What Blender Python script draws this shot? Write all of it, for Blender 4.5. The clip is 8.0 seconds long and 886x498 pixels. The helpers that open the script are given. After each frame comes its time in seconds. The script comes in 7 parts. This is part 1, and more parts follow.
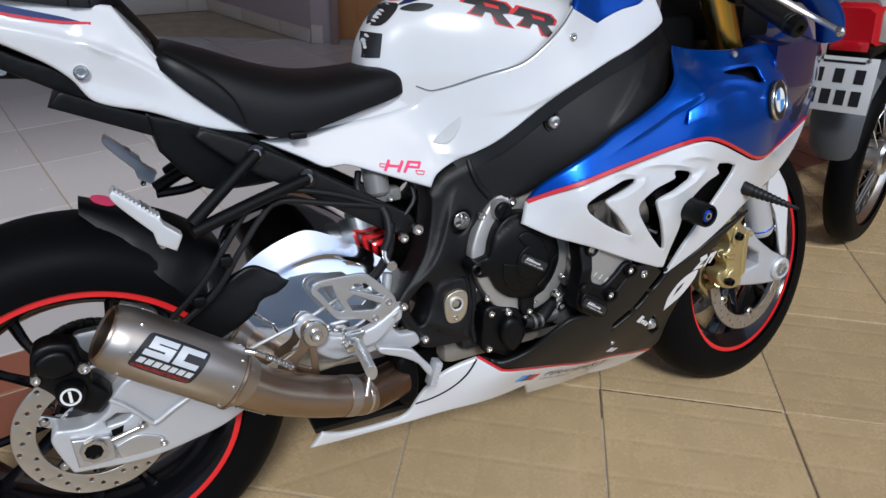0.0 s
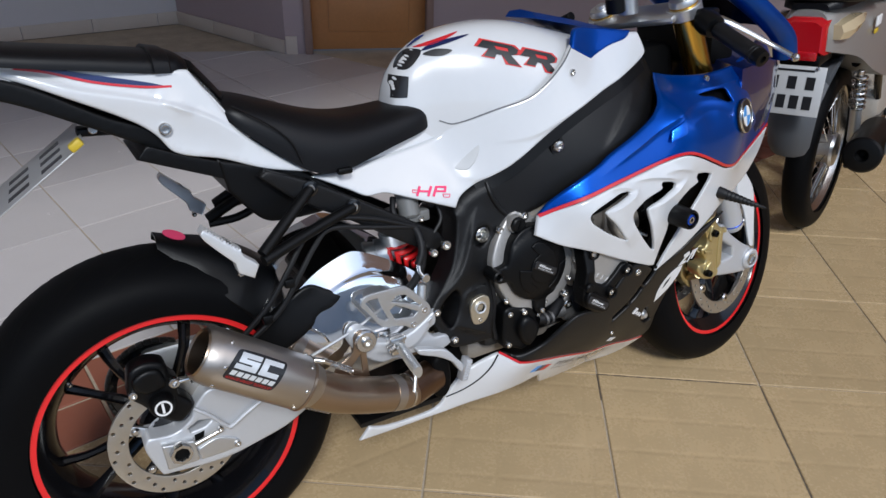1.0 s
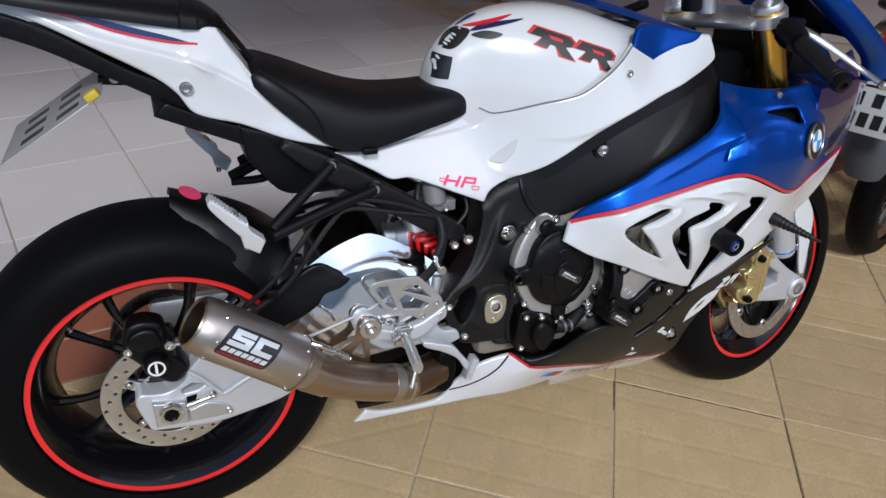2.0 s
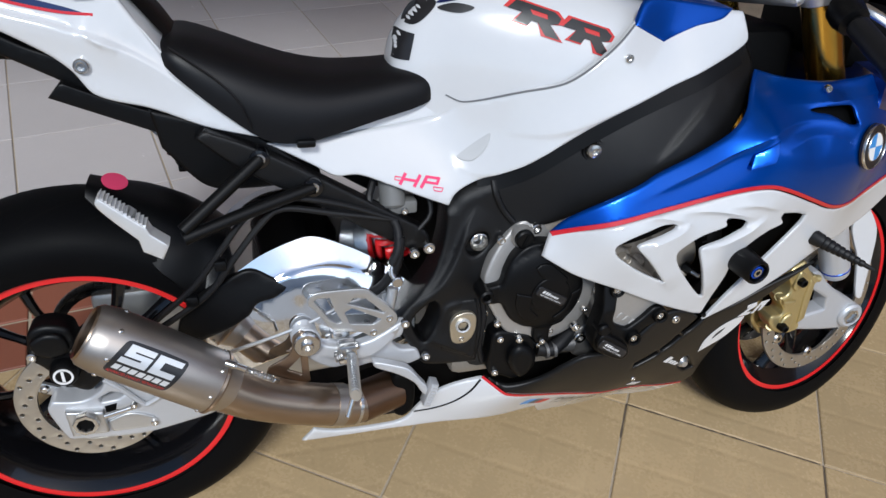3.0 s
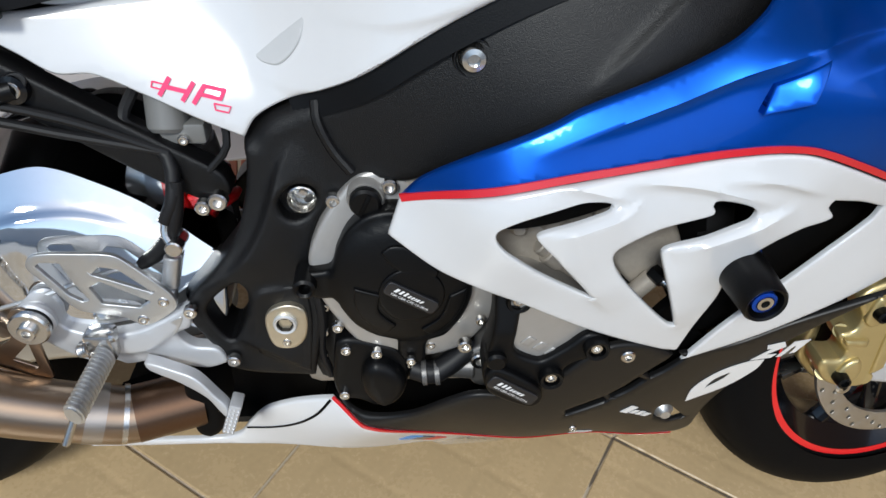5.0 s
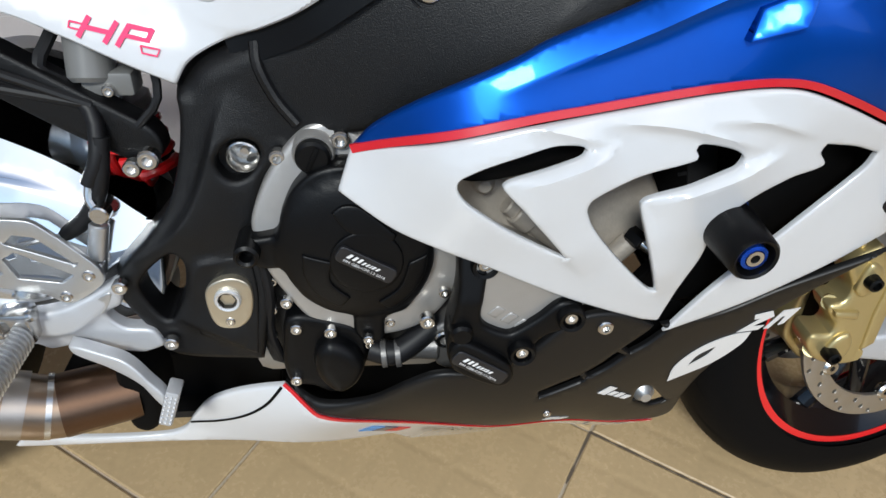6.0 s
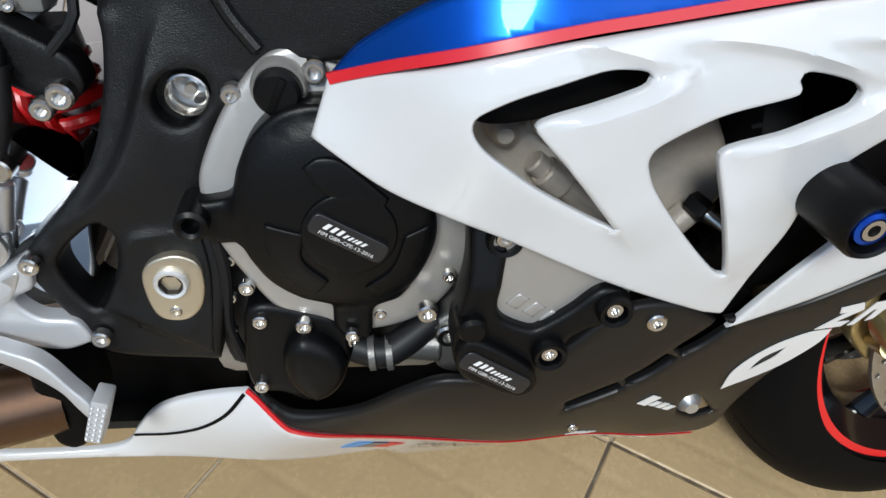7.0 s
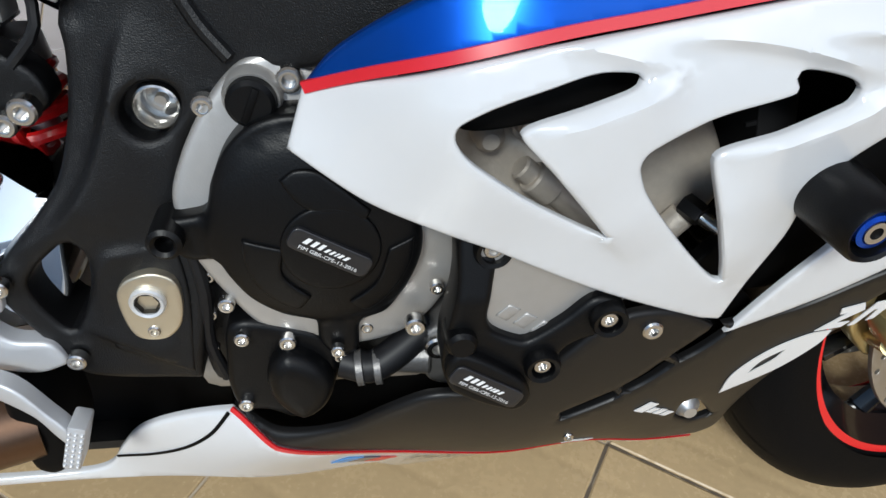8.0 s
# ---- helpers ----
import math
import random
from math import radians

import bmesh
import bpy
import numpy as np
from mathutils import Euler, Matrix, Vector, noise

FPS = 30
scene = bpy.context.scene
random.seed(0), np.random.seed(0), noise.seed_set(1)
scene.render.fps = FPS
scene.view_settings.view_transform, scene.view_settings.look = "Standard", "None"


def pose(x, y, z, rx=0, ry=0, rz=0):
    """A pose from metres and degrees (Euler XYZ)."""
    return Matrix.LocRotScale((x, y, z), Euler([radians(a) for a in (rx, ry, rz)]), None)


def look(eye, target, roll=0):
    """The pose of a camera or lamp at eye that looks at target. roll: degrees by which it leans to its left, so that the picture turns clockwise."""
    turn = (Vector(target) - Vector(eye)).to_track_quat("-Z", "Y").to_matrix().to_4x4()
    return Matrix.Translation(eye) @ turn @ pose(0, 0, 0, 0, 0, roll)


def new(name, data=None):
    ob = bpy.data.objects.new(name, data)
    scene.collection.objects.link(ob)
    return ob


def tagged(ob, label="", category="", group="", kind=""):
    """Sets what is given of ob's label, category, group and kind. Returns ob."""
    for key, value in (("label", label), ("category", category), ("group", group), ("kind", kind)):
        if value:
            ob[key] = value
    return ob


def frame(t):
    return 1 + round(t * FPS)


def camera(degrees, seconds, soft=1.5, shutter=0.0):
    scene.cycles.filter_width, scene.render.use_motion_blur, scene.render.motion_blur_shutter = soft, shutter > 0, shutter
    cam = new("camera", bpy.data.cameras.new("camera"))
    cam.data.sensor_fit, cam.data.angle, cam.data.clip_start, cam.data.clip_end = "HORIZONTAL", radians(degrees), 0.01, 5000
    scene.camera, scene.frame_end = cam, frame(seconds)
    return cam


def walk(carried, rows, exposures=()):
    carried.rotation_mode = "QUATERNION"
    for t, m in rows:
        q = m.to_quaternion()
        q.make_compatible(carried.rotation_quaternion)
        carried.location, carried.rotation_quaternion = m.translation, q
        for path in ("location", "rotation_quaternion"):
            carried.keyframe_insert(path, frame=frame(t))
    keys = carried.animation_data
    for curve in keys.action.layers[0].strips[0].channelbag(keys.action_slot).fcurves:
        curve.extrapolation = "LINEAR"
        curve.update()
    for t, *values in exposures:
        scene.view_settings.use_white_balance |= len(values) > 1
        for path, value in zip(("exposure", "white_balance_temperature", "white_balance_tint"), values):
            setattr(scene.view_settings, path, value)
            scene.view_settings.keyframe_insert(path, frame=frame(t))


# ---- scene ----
cam = camera(64.2, 8.0)
PATH = [
    (0, (0.0985, -0.8707, 1.1248), (0.8799, 0.668, 0.1139), 2.81),
    (0.5, (0.0207, -0.8969, 1.1521), (0.8614, 0.6331, 0.1761), 1.97),
    (1, (-0.0659, -0.931, 1.2399), (0.8052, 0.549, 0.2149), 1.78),
    (1.2, (-0.0811, -0.9509, 1.2496), (0.7928, 0.5556, 0.2663), 3.54),
    (2.3, (0.1215, -0.8535, 1.2814), (0.7209, 0.6196, 0.0687), 6.28),
    (2.5, (0.1967, -0.854, 1.2731), (0.6735, 0.654, 0.0488), 3.75),
    (3, (0.2772, -0.7641, 1.2473), (0.7582, 0.7211, -0.0029), 5.69),
    (3.5, (0.4293, -0.6998, 1.24), (0.7947, 0.7973, -0.0348), 2.28),
    (4, (0.5936, -0.639, 1.2085), (0.8738, 0.8303, -0.1191), 5.16),
    (4.5, (0.6507, -0.5453, 1.1208), (0.9332, 0.8762, -0.2574), 6.85),
    (5, (0.7045, -0.4788, 1.0262), (0.7999, 0.9345, -0.3856), 2.09),
    (5.2, (0.6992, -0.4755, 0.9853), (0.8474, 0.9433, -0.4164), 5.08),
    (6.5, (0.7317, -0.4427, 0.9101), (0.912, 1.0033, -0.4599), 2.53),
    (7, (0.7237, -0.3728, 0.8305), (0.9148, 1.0579, -0.5539), 4.41),
    (7.5, (0.7256, -0.3527, 0.8244), (0.9332, 1.0734, -0.5624), 3.78),
    (8, (0.7307, -0.3516, 0.8259), (0.9401, 1.0654, -0.5698), 3.49),
]
walk(cam, [(t, look(eye, target, roll)) for t, eye, target, roll in PATH], [(0.0, 0.02, 6150, 8), (3.5, 0.10, 6200, 7), (5.0, 0.17, 6350, 5), (8.0, 0.25, 6300, 4)])

# ---- light ----
world = bpy.data.worlds.new("sky")
scene.world = world
world.use_nodes = True
wn = world.node_tree
sky = wn.nodes.new("ShaderNodeTexSky")
sky.sky_type, sky.sun_disc = "NISHITA", False
sky.sun_elevation, sky.sun_rotation = radians(42), radians(150)
wn.links.new(sky.outputs[0], wn.nodes["Background"].inputs[0])
wn.nodes["Background"].inputs[1].default_value = 0.15
sun = bpy.data.lights.new("sun", "SUN")
sun.energy, sun.angle, sun.color = 2.3, radians(12), (1.0, 0.985, 0.96)
sun_ob = new("sun", sun)
sun_ob.matrix_world = look((0, 0, 6), (0.9, 2.4, 3.4))


# ---- building helpers ----
from mathutils.geometry import delaunay_2d_cdt


def spline(pts, step=0.006, closed=True):
    """A smooth outline through points; a point with a third entry is a sharp corner."""
    n = len(pts)
    P = [np.array(p[:2], float) for p in pts]
    sharp = [len(p) > 2 for p in pts]
    out = []
    for i in range(n if closed else n - 1):
        j = (i + 1) % n
        a, b = P[i], P[j]
        h = P[i - 1] if (closed or i) else a
        k = P[(j + 1) % n] if (closed or j < n - 1) else b
        d = np.linalg.norm(b - a)
        if d < 1e-7:
            continue
        ta = np.zeros(2) if sharp[i] else (b - h) * d / (np.linalg.norm(b - a) + np.linalg.norm(a - h) + 1e-9)
        tb = np.zeros(2) if sharp[j] else (k - a) * d / (np.linalg.norm(b - a) + np.linalg.norm(k - b) + 1e-9)
        if sharp[i]:
            ta = (b - a) * 0.8
        if sharp[j]:
            tb = (b - a) * 0.8
        m = max(1, int(math.ceil(d / step)))
        for s in range(m):
            u = s / m
            out.append((2 * u**3 - 3 * u**2 + 1) * a + (u**3 - 2 * u**2 + u) * ta + (-2 * u**3 + 3 * u**2) * b + (u**3 - u**2) * tb)
    if not closed:
        out.append(P[-1])
    return np.array(out)


def surface(ctrl, soft=1e-4):
    """A thin-plate sheet y(x, z) through a few control points (x, y, z)."""
    c = np.array(ctrl, float)
    p, y, n = c[:, [0, 2]], c[:, 1], len(c)

    def kern(a, b):
        d = ((a[:, None] - b[None]) ** 2).sum(-1)
        return d * np.log(d + 1e-12) / 2

    one = np.c_[np.ones(n), p]
    w = np.linalg.solve(np.block([[kern(p, p) + soft * np.eye(n), one], [one.T, np.zeros((3, 3))]]), np.r_[y, 0, 0, 0])
    return lambda q: kern(q, p) @ w[:-3] + np.c_[np.ones(len(q)), q] @ w[-3:]


def flat(y):
    return lambda q: np.full(len(q), float(y))


def inside(q, poly):
    x, z = q[:, 0][:, None], q[:, 1][:, None]
    a, b = poly, np.roll(poly, -1, 0)
    cross = (a[:, 1] > z) != (b[:, 1] > z)
    with np.errstate(divide="ignore", invalid="ignore"):
        at = a[:, 0] + (z - a[:, 1]) * (b[:, 0] - a[:, 0]) / (b[:, 1] - a[:, 1])
    return (cross & (x < at)).sum(1) % 2 == 1


def edge_far(q, loops):
    """The distance of each point from the nearest outline."""
    best = np.full(len(q), 1e9)
    for poly in loops:
        a, d = poly, np.roll(poly, -1, 0) - poly
        rel = q[:, None] - a[None]
        u = ((rel * d).sum(-1) / ((d * d).sum(-1) + 1e-12)).clip(0, 1)
        best = np.minimum(best, np.linalg.norm(rel - u[..., None] * d[None], axis=-1).min(1))
    return best


def skin(outline, sheet, thick=0.004, roll=0.004, holes=(), step=0.008, fine=None, relief=None, guides=()):
    """A moulded shell seen from the bike's right: an outline in x, z laid on a sheet, with rolled edges and thickness."""
    fine = fine or step * 0.75
    loops = [spline(o, fine) for o in (outline, *holes)]
    pts = list(np.concatenate(loops))
    edges, k = [], 0
    for lp in loops:
        edges += [(k + i, k + (i + 1) % len(lp)) for i in range(len(lp))]
        k += len(lp)
    extra = []
    for lp in loops:
        t = np.roll(lp, -1, 0) - np.roll(lp, 1, 0)
        nrm = np.c_[-t[:, 1], t[:, 0]] / (np.linalg.norm(t, axis=1)[:, None] + 1e-12)
        for f in (0.12, 0.45, 1.0):
            for s in (1, -1):
                extra.append((lp + s * nrm * roll * f, roll * f * 0.85))
    creases = []
    for g in guides:
        lp = spline(g, 0.005, closed=False)
        t = np.gradient(lp, axis=0)
        nrm = np.c_[-t[:, 1], t[:, 0]] / (np.linalg.norm(t, axis=1)[:, None] + 1e-12)
        for d in (0.0, 0.0022, -0.0022, 0.0048, -0.0048, 0.0085, -0.0085):
            extra.append((lp + nrm * d, 0.0035))
        creases.append(lp)
    lo, hi = loops[0].min(0), loops[0].max(0)
    gx, gz = np.meshgrid(np.arange(lo[0], hi[0], step), np.arange(lo[1], hi[1], step))
    grid = np.c_[gx.ravel(), gz.ravel()]
    for lp in creases:
        grid = grid[np.sqrt(((grid[:, None] - lp[None]) ** 2).sum(-1)).min(1) > 0.0115]
    extra.append((grid, max(roll * 1.25, step * 0.55)))
    for cand, least in extra:
        ok = inside(cand, loops[0])
        for h in loops[1:]:
            ok &= ~inside(cand, h)
        cand = cand[ok]
        if len(cand):
            pts += list(cand[edge_far(cand, loops) >= least])
    vs, _, tris, *_ = delaunay_2d_cdt([Vector(p) for p in pts], edges, [], 0, 1e-6)
    q = np.array([tuple(v) for v in vs])
    tris = np.array([t for t in tris if len(t) == 3])
    mid = q[tris].mean(1)
    ok = inside(mid, loops[0])
    for h in loops[1:]:
        ok &= ~inside(mid, h)
    tris = tris[ok]
    far = edge_far(q, loops)
    y = sheet(q)
    if relief:
        y = y + relief(q)
    if roll > 0:
        u = (1 - far / roll).clip(0, 1)
        y = y + roll * (1 - np.sqrt(1 - u**2 * 0.98))
    a, b, c = q[tris[:, 0]], q[tris[:, 1]], q[tris[:, 2]]
    turn = (b[:, 0] - a[:, 0]) * (c[:, 1] - a[:, 1]) - (b[:, 1] - a[:, 1]) * (c[:, 0] - a[:, 0])
    tris[turn < 0] = tris[turn < 0][:, ::-1]
    n = len(q)
    verts = [(p[0], d, p[1]) for p, d in zip(q, y)]
    faces = [tuple(t) for t in tris]
    if thick:
        verts += [(p[0], d + thick, p[1]) for p, d in zip(q, y)]
        faces += [tuple(n + i for i in t[::-1]) for t in tris]
        seen = {}
        for t in tris:
            for i in range(3):
                e = (t[i], t[(i + 1) % 3])
                seen[e] = True
        for i, j in seen:
            if (j, i) not in seen:
                faces.append((j, i, n + i, n + j))
    return verts, faces


def ribbon(line, width, sheet, lift=0.001, thick=0.0008, step=0.006, taper=0.0):
    """A band of one width along a line in x, z on a sheet."""
    p = spline(line, step, closed=False)
    t = np.gradient(p, axis=0)
    nrm = np.c_[-t[:, 1], t[:, 0]] / (np.linalg.norm(t, axis=1)[:, None] + 1e-12)
    w = np.full(len(p), width / 2)
    if taper:
        w = w * np.minimum(1, np.minimum(np.arange(len(p)), np.arange(len(p))[::-1]) * step / taper + 0.05)
    a, b = p + nrm * w[:, None], p - nrm * w[:, None]
    ya, yb, n = sheet(a) - lift, sheet(b) - lift, len(p)
    verts = [(q[0], y, q[1]) for q, y in zip(a, ya)] + [(q[0], y, q[1]) for q, y in zip(b, yb)]
    verts += [(v[0], v[1] + thick, v[2]) for v in verts]
    faces = []
    for i in range(n - 1):
        faces += [(i, n + i, n + i + 1, i + 1), (2 * n + i, 2 * n + i + 1, 3 * n + i + 1, 3 * n + i)]
        faces += [(i, i + 1, 2 * n + i + 1, 2 * n + i), (n + i, 3 * n + i, 3 * n + i + 1, n + i + 1)]
    return verts, faces


def tube(points, radius, seg=12, smooth=True, flatten=1.0):
    """A round pipe along a path; radius is one number or one for each point."""
    P = [Vector(p) for p in points]
    if smooth and len(P) > 2:
        Q, R = [], []
        rr = radius if hasattr(radius, "__len__") else [radius] * len(P)
        for i in range(len(P) - 1):
            a, b = P[i], P[i + 1]
            ta = (b - P[max(i - 1, 0)]) * (0.5 if i else 1)
            tb = (P[min(i + 2, len(P) - 1)] - a) * (0.5 if i + 2 < len(P) else 1)
            m = max(3, min(14, int((b - a).length / 0.012)))
            for s in range(m):
                u = s / m
                Q.append((2 * u**3 - 3 * u**2 + 1) * a + (u**3 - 2 * u**2 + u) * ta + (-2 * u**3 + 3 * u**2) * b + (u**3 - u**2) * tb)
                R.append(rr[i] * (1 - u) + rr[i + 1] * u)
        Q.append(P[-1]), R.append(rr[-1])
        P, radius = Q, R
    rr = radius if hasattr(radius, "__len__") else [radius] * len(P)
    verts, faces = [], []
    d = (P[1] - P[0]).normalized()
    side = d.orthogonal().normalized()
    for i, p in enumerate(P):
        d = (P[min(i + 1, len(P) - 1)] - P[max(i - 1, 0)]).normalized()
        side = (side - d * side.dot(d)).normalized()
        up = d.cross(side)
        for k in range(seg):
            a = 2 * math.pi * k / seg
            verts.append(tuple(p + rr[i] * (math.cos(a) * side + flatten * math.sin(a) * up)))
    for i in range(len(P) - 1):
        for k in range(seg):
            m = (k + 1) % seg
            faces.append((i * seg + k, i * seg + m, (i + 1) * seg + m, (i + 1) * seg + k))
    faces.append(tuple(range(seg))[::-1])
    faces.append(tuple(range((len(P) - 1) * seg, len(P) * seg)))
    return verts, faces


def lathe(profile, seg=32, m=None, closed=True):
    """A turned body about the y axis: profile rows of (radius, y). m: a pose for it."""
    verts, faces, n = [], [], len(profile)
    for k in range(seg):
        a = 2 * math.pi * k / seg
        verts += [(r * math.cos(a), h, r * math.sin(a)) for r, h in profile]
    for k in range(seg):
        j = (k + 1) % seg
        for i in range(n if closed else n - 1):
            e = (i + 1) % n
            faces.append((k * n + i, j * n + i, j * n + e, k * n + e))
    if m is not None:
        verts = [tuple(m @ Vector(v)) for v in verts]
    return verts, faces


def box(lo, hi, bevel=0.004, m=None):
    bm = bmesh.new()
    bmesh.ops.create_cube(bm, size=1.0)
    for v in bm.verts:
        v.co = [lo[i] + (v.co[i] + 0.5) * (hi[i] - lo[i]) for i in range(3)]
    if bevel:
        bmesh.ops.bevel(bm, geom=bm.edges[:], offset=bevel, segments=2, profile=0.5, affect="EDGES")
    if m is not None:
        bm.transform(m)
    return bm


def loft(rings, caps=True):
    """Skins rings of equal point count."""
    n = len(rings[0])
    verts = [tuple(v) for r in rings for v in r]
    faces = [(i * n + k, i * n + (k + 1) % n, (i + 1) * n + (k + 1) % n, (i + 1) * n + k) for i in range(len(rings) - 1) for k in range(n)]
    if caps:
        faces += [tuple(range(n))[::-1], tuple(range((len(rings) - 1) * n, len(rings) * n))]
    return verts, faces


def joined(*shapes):
    verts, faces = [], []
    for v, f in shapes:
        k = len(verts)
        verts += v
        faces += [tuple(i + k for i in t) for t in f]
    return verts, faces


def shape_of(bm):
    bm.verts.index_update()
    out = [tuple(v.co) for v in bm.verts], [tuple(v.index for v in f.verts) for f in bm.faces]
    bm.free()
    return out


def part(name, shape, material, parent=None, label="", sharp=35):
    """Links one mesh object under a thing or a part."""
    me = bpy.data.meshes.new(name)
    if isinstance(shape, bmesh.types.BMesh):
        shape = shape_of(shape)
    me.from_pydata(shape[0], [], shape[1])
    bm = bmesh.new()
    bm.from_mesh(me)
    bmesh.ops.remove_doubles(bm, verts=bm.verts[:], dist=1e-6)
    bmesh.ops.recalc_face_normals(bm, faces=bm.faces[:])
    for f in bm.faces:
        f.smooth = True
    lim = radians(sharp)
    for e in bm.edges:
        if len(e.link_faces) == 2 and e.calc_face_angle(0) > lim:
            e.smooth = False
    bm.to_mesh(me)
    bm.free()
    me.materials.append(material)
    ob = new(name, me)
    ob.parent = parent
    if label:
        ob["label"] = label
    return ob


def again(ob, m, parent=None):
    """Another object on the same mesh."""
    o = new(ob.name.split(".")[0], ob.data)
    o.parent = parent or ob.parent
    o.matrix_local = m
    if "label" in ob:
        o["label"] = ob["label"]
    return o


FLIP = Matrix.Diagonal((1, -1, 1, 1))


def both(ob):
    """The same part on the bike's other side."""
    o = again(ob, FLIP)
    for c in ob.children:
        again(c, FLIP @ c.matrix_local, ob.parent)
    return o


def empty(name, m, label, category, group="", kind=""):
    return tagged_at(new(name), m, label, category, group, kind)


def tagged_at(ob, m, label, category, group="", kind=""):
    ob.empty_display_size = 0.1
    ob.matrix_world = m
    return tagged(ob, label, category, group, kind)

# ---- materials ----
def mat(name, color, rough=0.5, metal=0.0, coat=0.0, vary=0.08, scale=6.0, bump=0.0, bump_scale=300.0, rough_vary=0.06, spec=0.5, dirt=0.0, flakes=0.0):
    """A surface with colour drift at two scales, uneven gloss and fine relief."""
    m = bpy.data.materials.new(name)
    m.use_nodes = True
    nt = m.node_tree
    b = nt.nodes["Principled BSDF"]
    co = nt.nodes.new("ShaderNodeTexCoord")
    n1, n2 = nt.nodes.new("ShaderNodeTexNoise"), nt.nodes.new("ShaderNodeTexNoise")
    n1.inputs["Scale"].default_value, n1.inputs["Detail"].default_value = scale, 5
    n2.inputs["Scale"].default_value, n2.inputs["Detail"].default_value = scale * 14, 3
    nt.links.new(co.outputs["Object"], n1.inputs["Vector"])
    nt.links.new(co.outputs["Object"], n2.inputs["Vector"])
    mix = nt.nodes.new("ShaderNodeMath")
    mix.operation = "MULTIPLY_ADD"
    nt.links.new(n2.outputs[0], mix.inputs[0])
    mix.inputs[1].default_value = 0.4
    half = nt.nodes.new("ShaderNodeMath")
    half.operation = "MULTIPLY"
    nt.links.new(n1.outputs[0], half.inputs[0])
    half.inputs[1].default_value = 0.6
    nt.links.new(half.outputs[0], mix.inputs[2])
    ramp = nt.nodes.new("ShaderNodeMix")
    ramp.data_type = "RGBA"
    c = np.array(color)
    ramp.inputs[6].default_value = (*(c * (1 - vary - dirt)).clip(0, 1), 1)
    ramp.inputs[7].default_value = (*(c * (1 + vary)).clip(0, 1), 1)
    nt.links.new(mix.outputs[0], ramp.inputs[0])
    nt.links.new(ramp.outputs[2], b.inputs["Base Color"])
    rr = nt.nodes.new("ShaderNodeMapRange")
    rr.inputs["To Min"].default_value = max(0.02, rough - rough_vary)
    rr.inputs["To Max"].default_value = min(1, rough + rough_vary)
    nt.links.new(mix.outputs[0], rr.inputs[0])
    nt.links.new(rr.outputs[0], b.inputs["Roughness"])
    b.inputs["Metallic"].default_value = metal
    b.inputs["Coat Weight"].default_value = coat
    b.inputs["Coat Roughness"].default_value = 0.04
    b.inputs["Specular IOR Level"].default_value = spec
    if bump:
        n3 = nt.nodes.new("ShaderNodeTexNoise")
        n3.inputs["Scale"].default_value, n3.inputs["Detail"].default_value = bump_scale, 2
        nt.links.new(co.outputs["Object"], n3.inputs["Vector"])
        bp = nt.nodes.new("ShaderNodeBump")
        bp.inputs["Strength"].default_value, bp.inputs["Distance"].default_value = bump, 0.001
        nt.links.new(n3.outputs[0], bp.inputs["Height"])
        nt.links.new(bp.outputs[0], b.inputs["Normal"])
    return m


WHITE = mat("white_pearl_paint", (0.66, 0.668, 0.682), 0.20, 0.0, 0.9, 0.03, 5, rough_vary=0.03)
BLUE = mat("blue_metallic_paint", (0.0010, 0.070, 0.42), 0.29, 0.70, 0.18, 0.10, 7, rough_vary=0.03, spec=0.3)
DEEP_BLUE = mat("dark_blue_paint", (0.006, 0.016, 0.10), 0.30, 0.3, 1.0, 0.1, 7)
RED = mat("red_stripe_film", (0.62, 0.012, 0.022), 0.3, 0, 0.6, 0.05)
PINK = mat("fluorescent_pink_film", (0.90, 0.08, 0.20), 0.6, 0, 0, 0.04, spec=0.08)
BLACK_FRAME = mat("black_textured_frame_paint", (0.0032, 0.0032, 0.0036), 0.40, 0, 0, 0.15, 8, bump=0.45, bump_scale=1100, spec=0.36)
BLACK_PLASTIC = mat("black_satin_plastic", (0.0024, 0.0025, 0.0029), 0.40, 0, 0, 0.15, 9, bump=0.15, bump_scale=700, spec=0.22)
BELLY_BLACK = mat("black_matt_fairing_paint", (0.008, 0.0078, 0.008), 0.40, 0, 0, 0.1, 6, bump=0.05, bump_scale=900, spec=0.3)
BLACK_GLOSS = mat("black_gloss_paint", (0.004, 0.004, 0.005), 0.16, 0, 0.3, 0.1, 9, spec=0.4)
# near-black for dark plastic parts and for the shade painted into recesses
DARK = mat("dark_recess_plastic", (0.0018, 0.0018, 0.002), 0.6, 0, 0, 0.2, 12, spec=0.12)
TYRE = mat("tyre_rubber", (0.0028, 0.0029, 0.0034), 0.54, 0, 0, 0.22, 14, bump=0.25, bump_scale=500, rough_vary=0.1, spec=0.07)
RUBBER = mat("soft_black_rubber", (0.006, 0.006, 0.007), 0.5, 0, 0, 0.15, 20, spec=0.35)
RIM_RED = mat("red_rim_tape", (0.75, 0.018, 0.02), 0.4, 0, 0.1, 0.05)
POLISHED = mat("polished_aluminium", (0.88, 0.89, 0.90), 0.065, 1.0, 0, 0.04, 10, rough_vary=0.04)
SATIN_ALU = mat("satin_anodised_aluminium", (0.62, 0.63, 0.64), 0.40, 0.9, 0, 0.06, 12, bump=0.06, bump_scale=900)
SILVER_PAINT = mat("silver_painted_aluminium", (0.56, 0.57, 0.59), 0.44, 0.4, 0.05, 0.06, 12, bump=0.05, bump_scale=800)
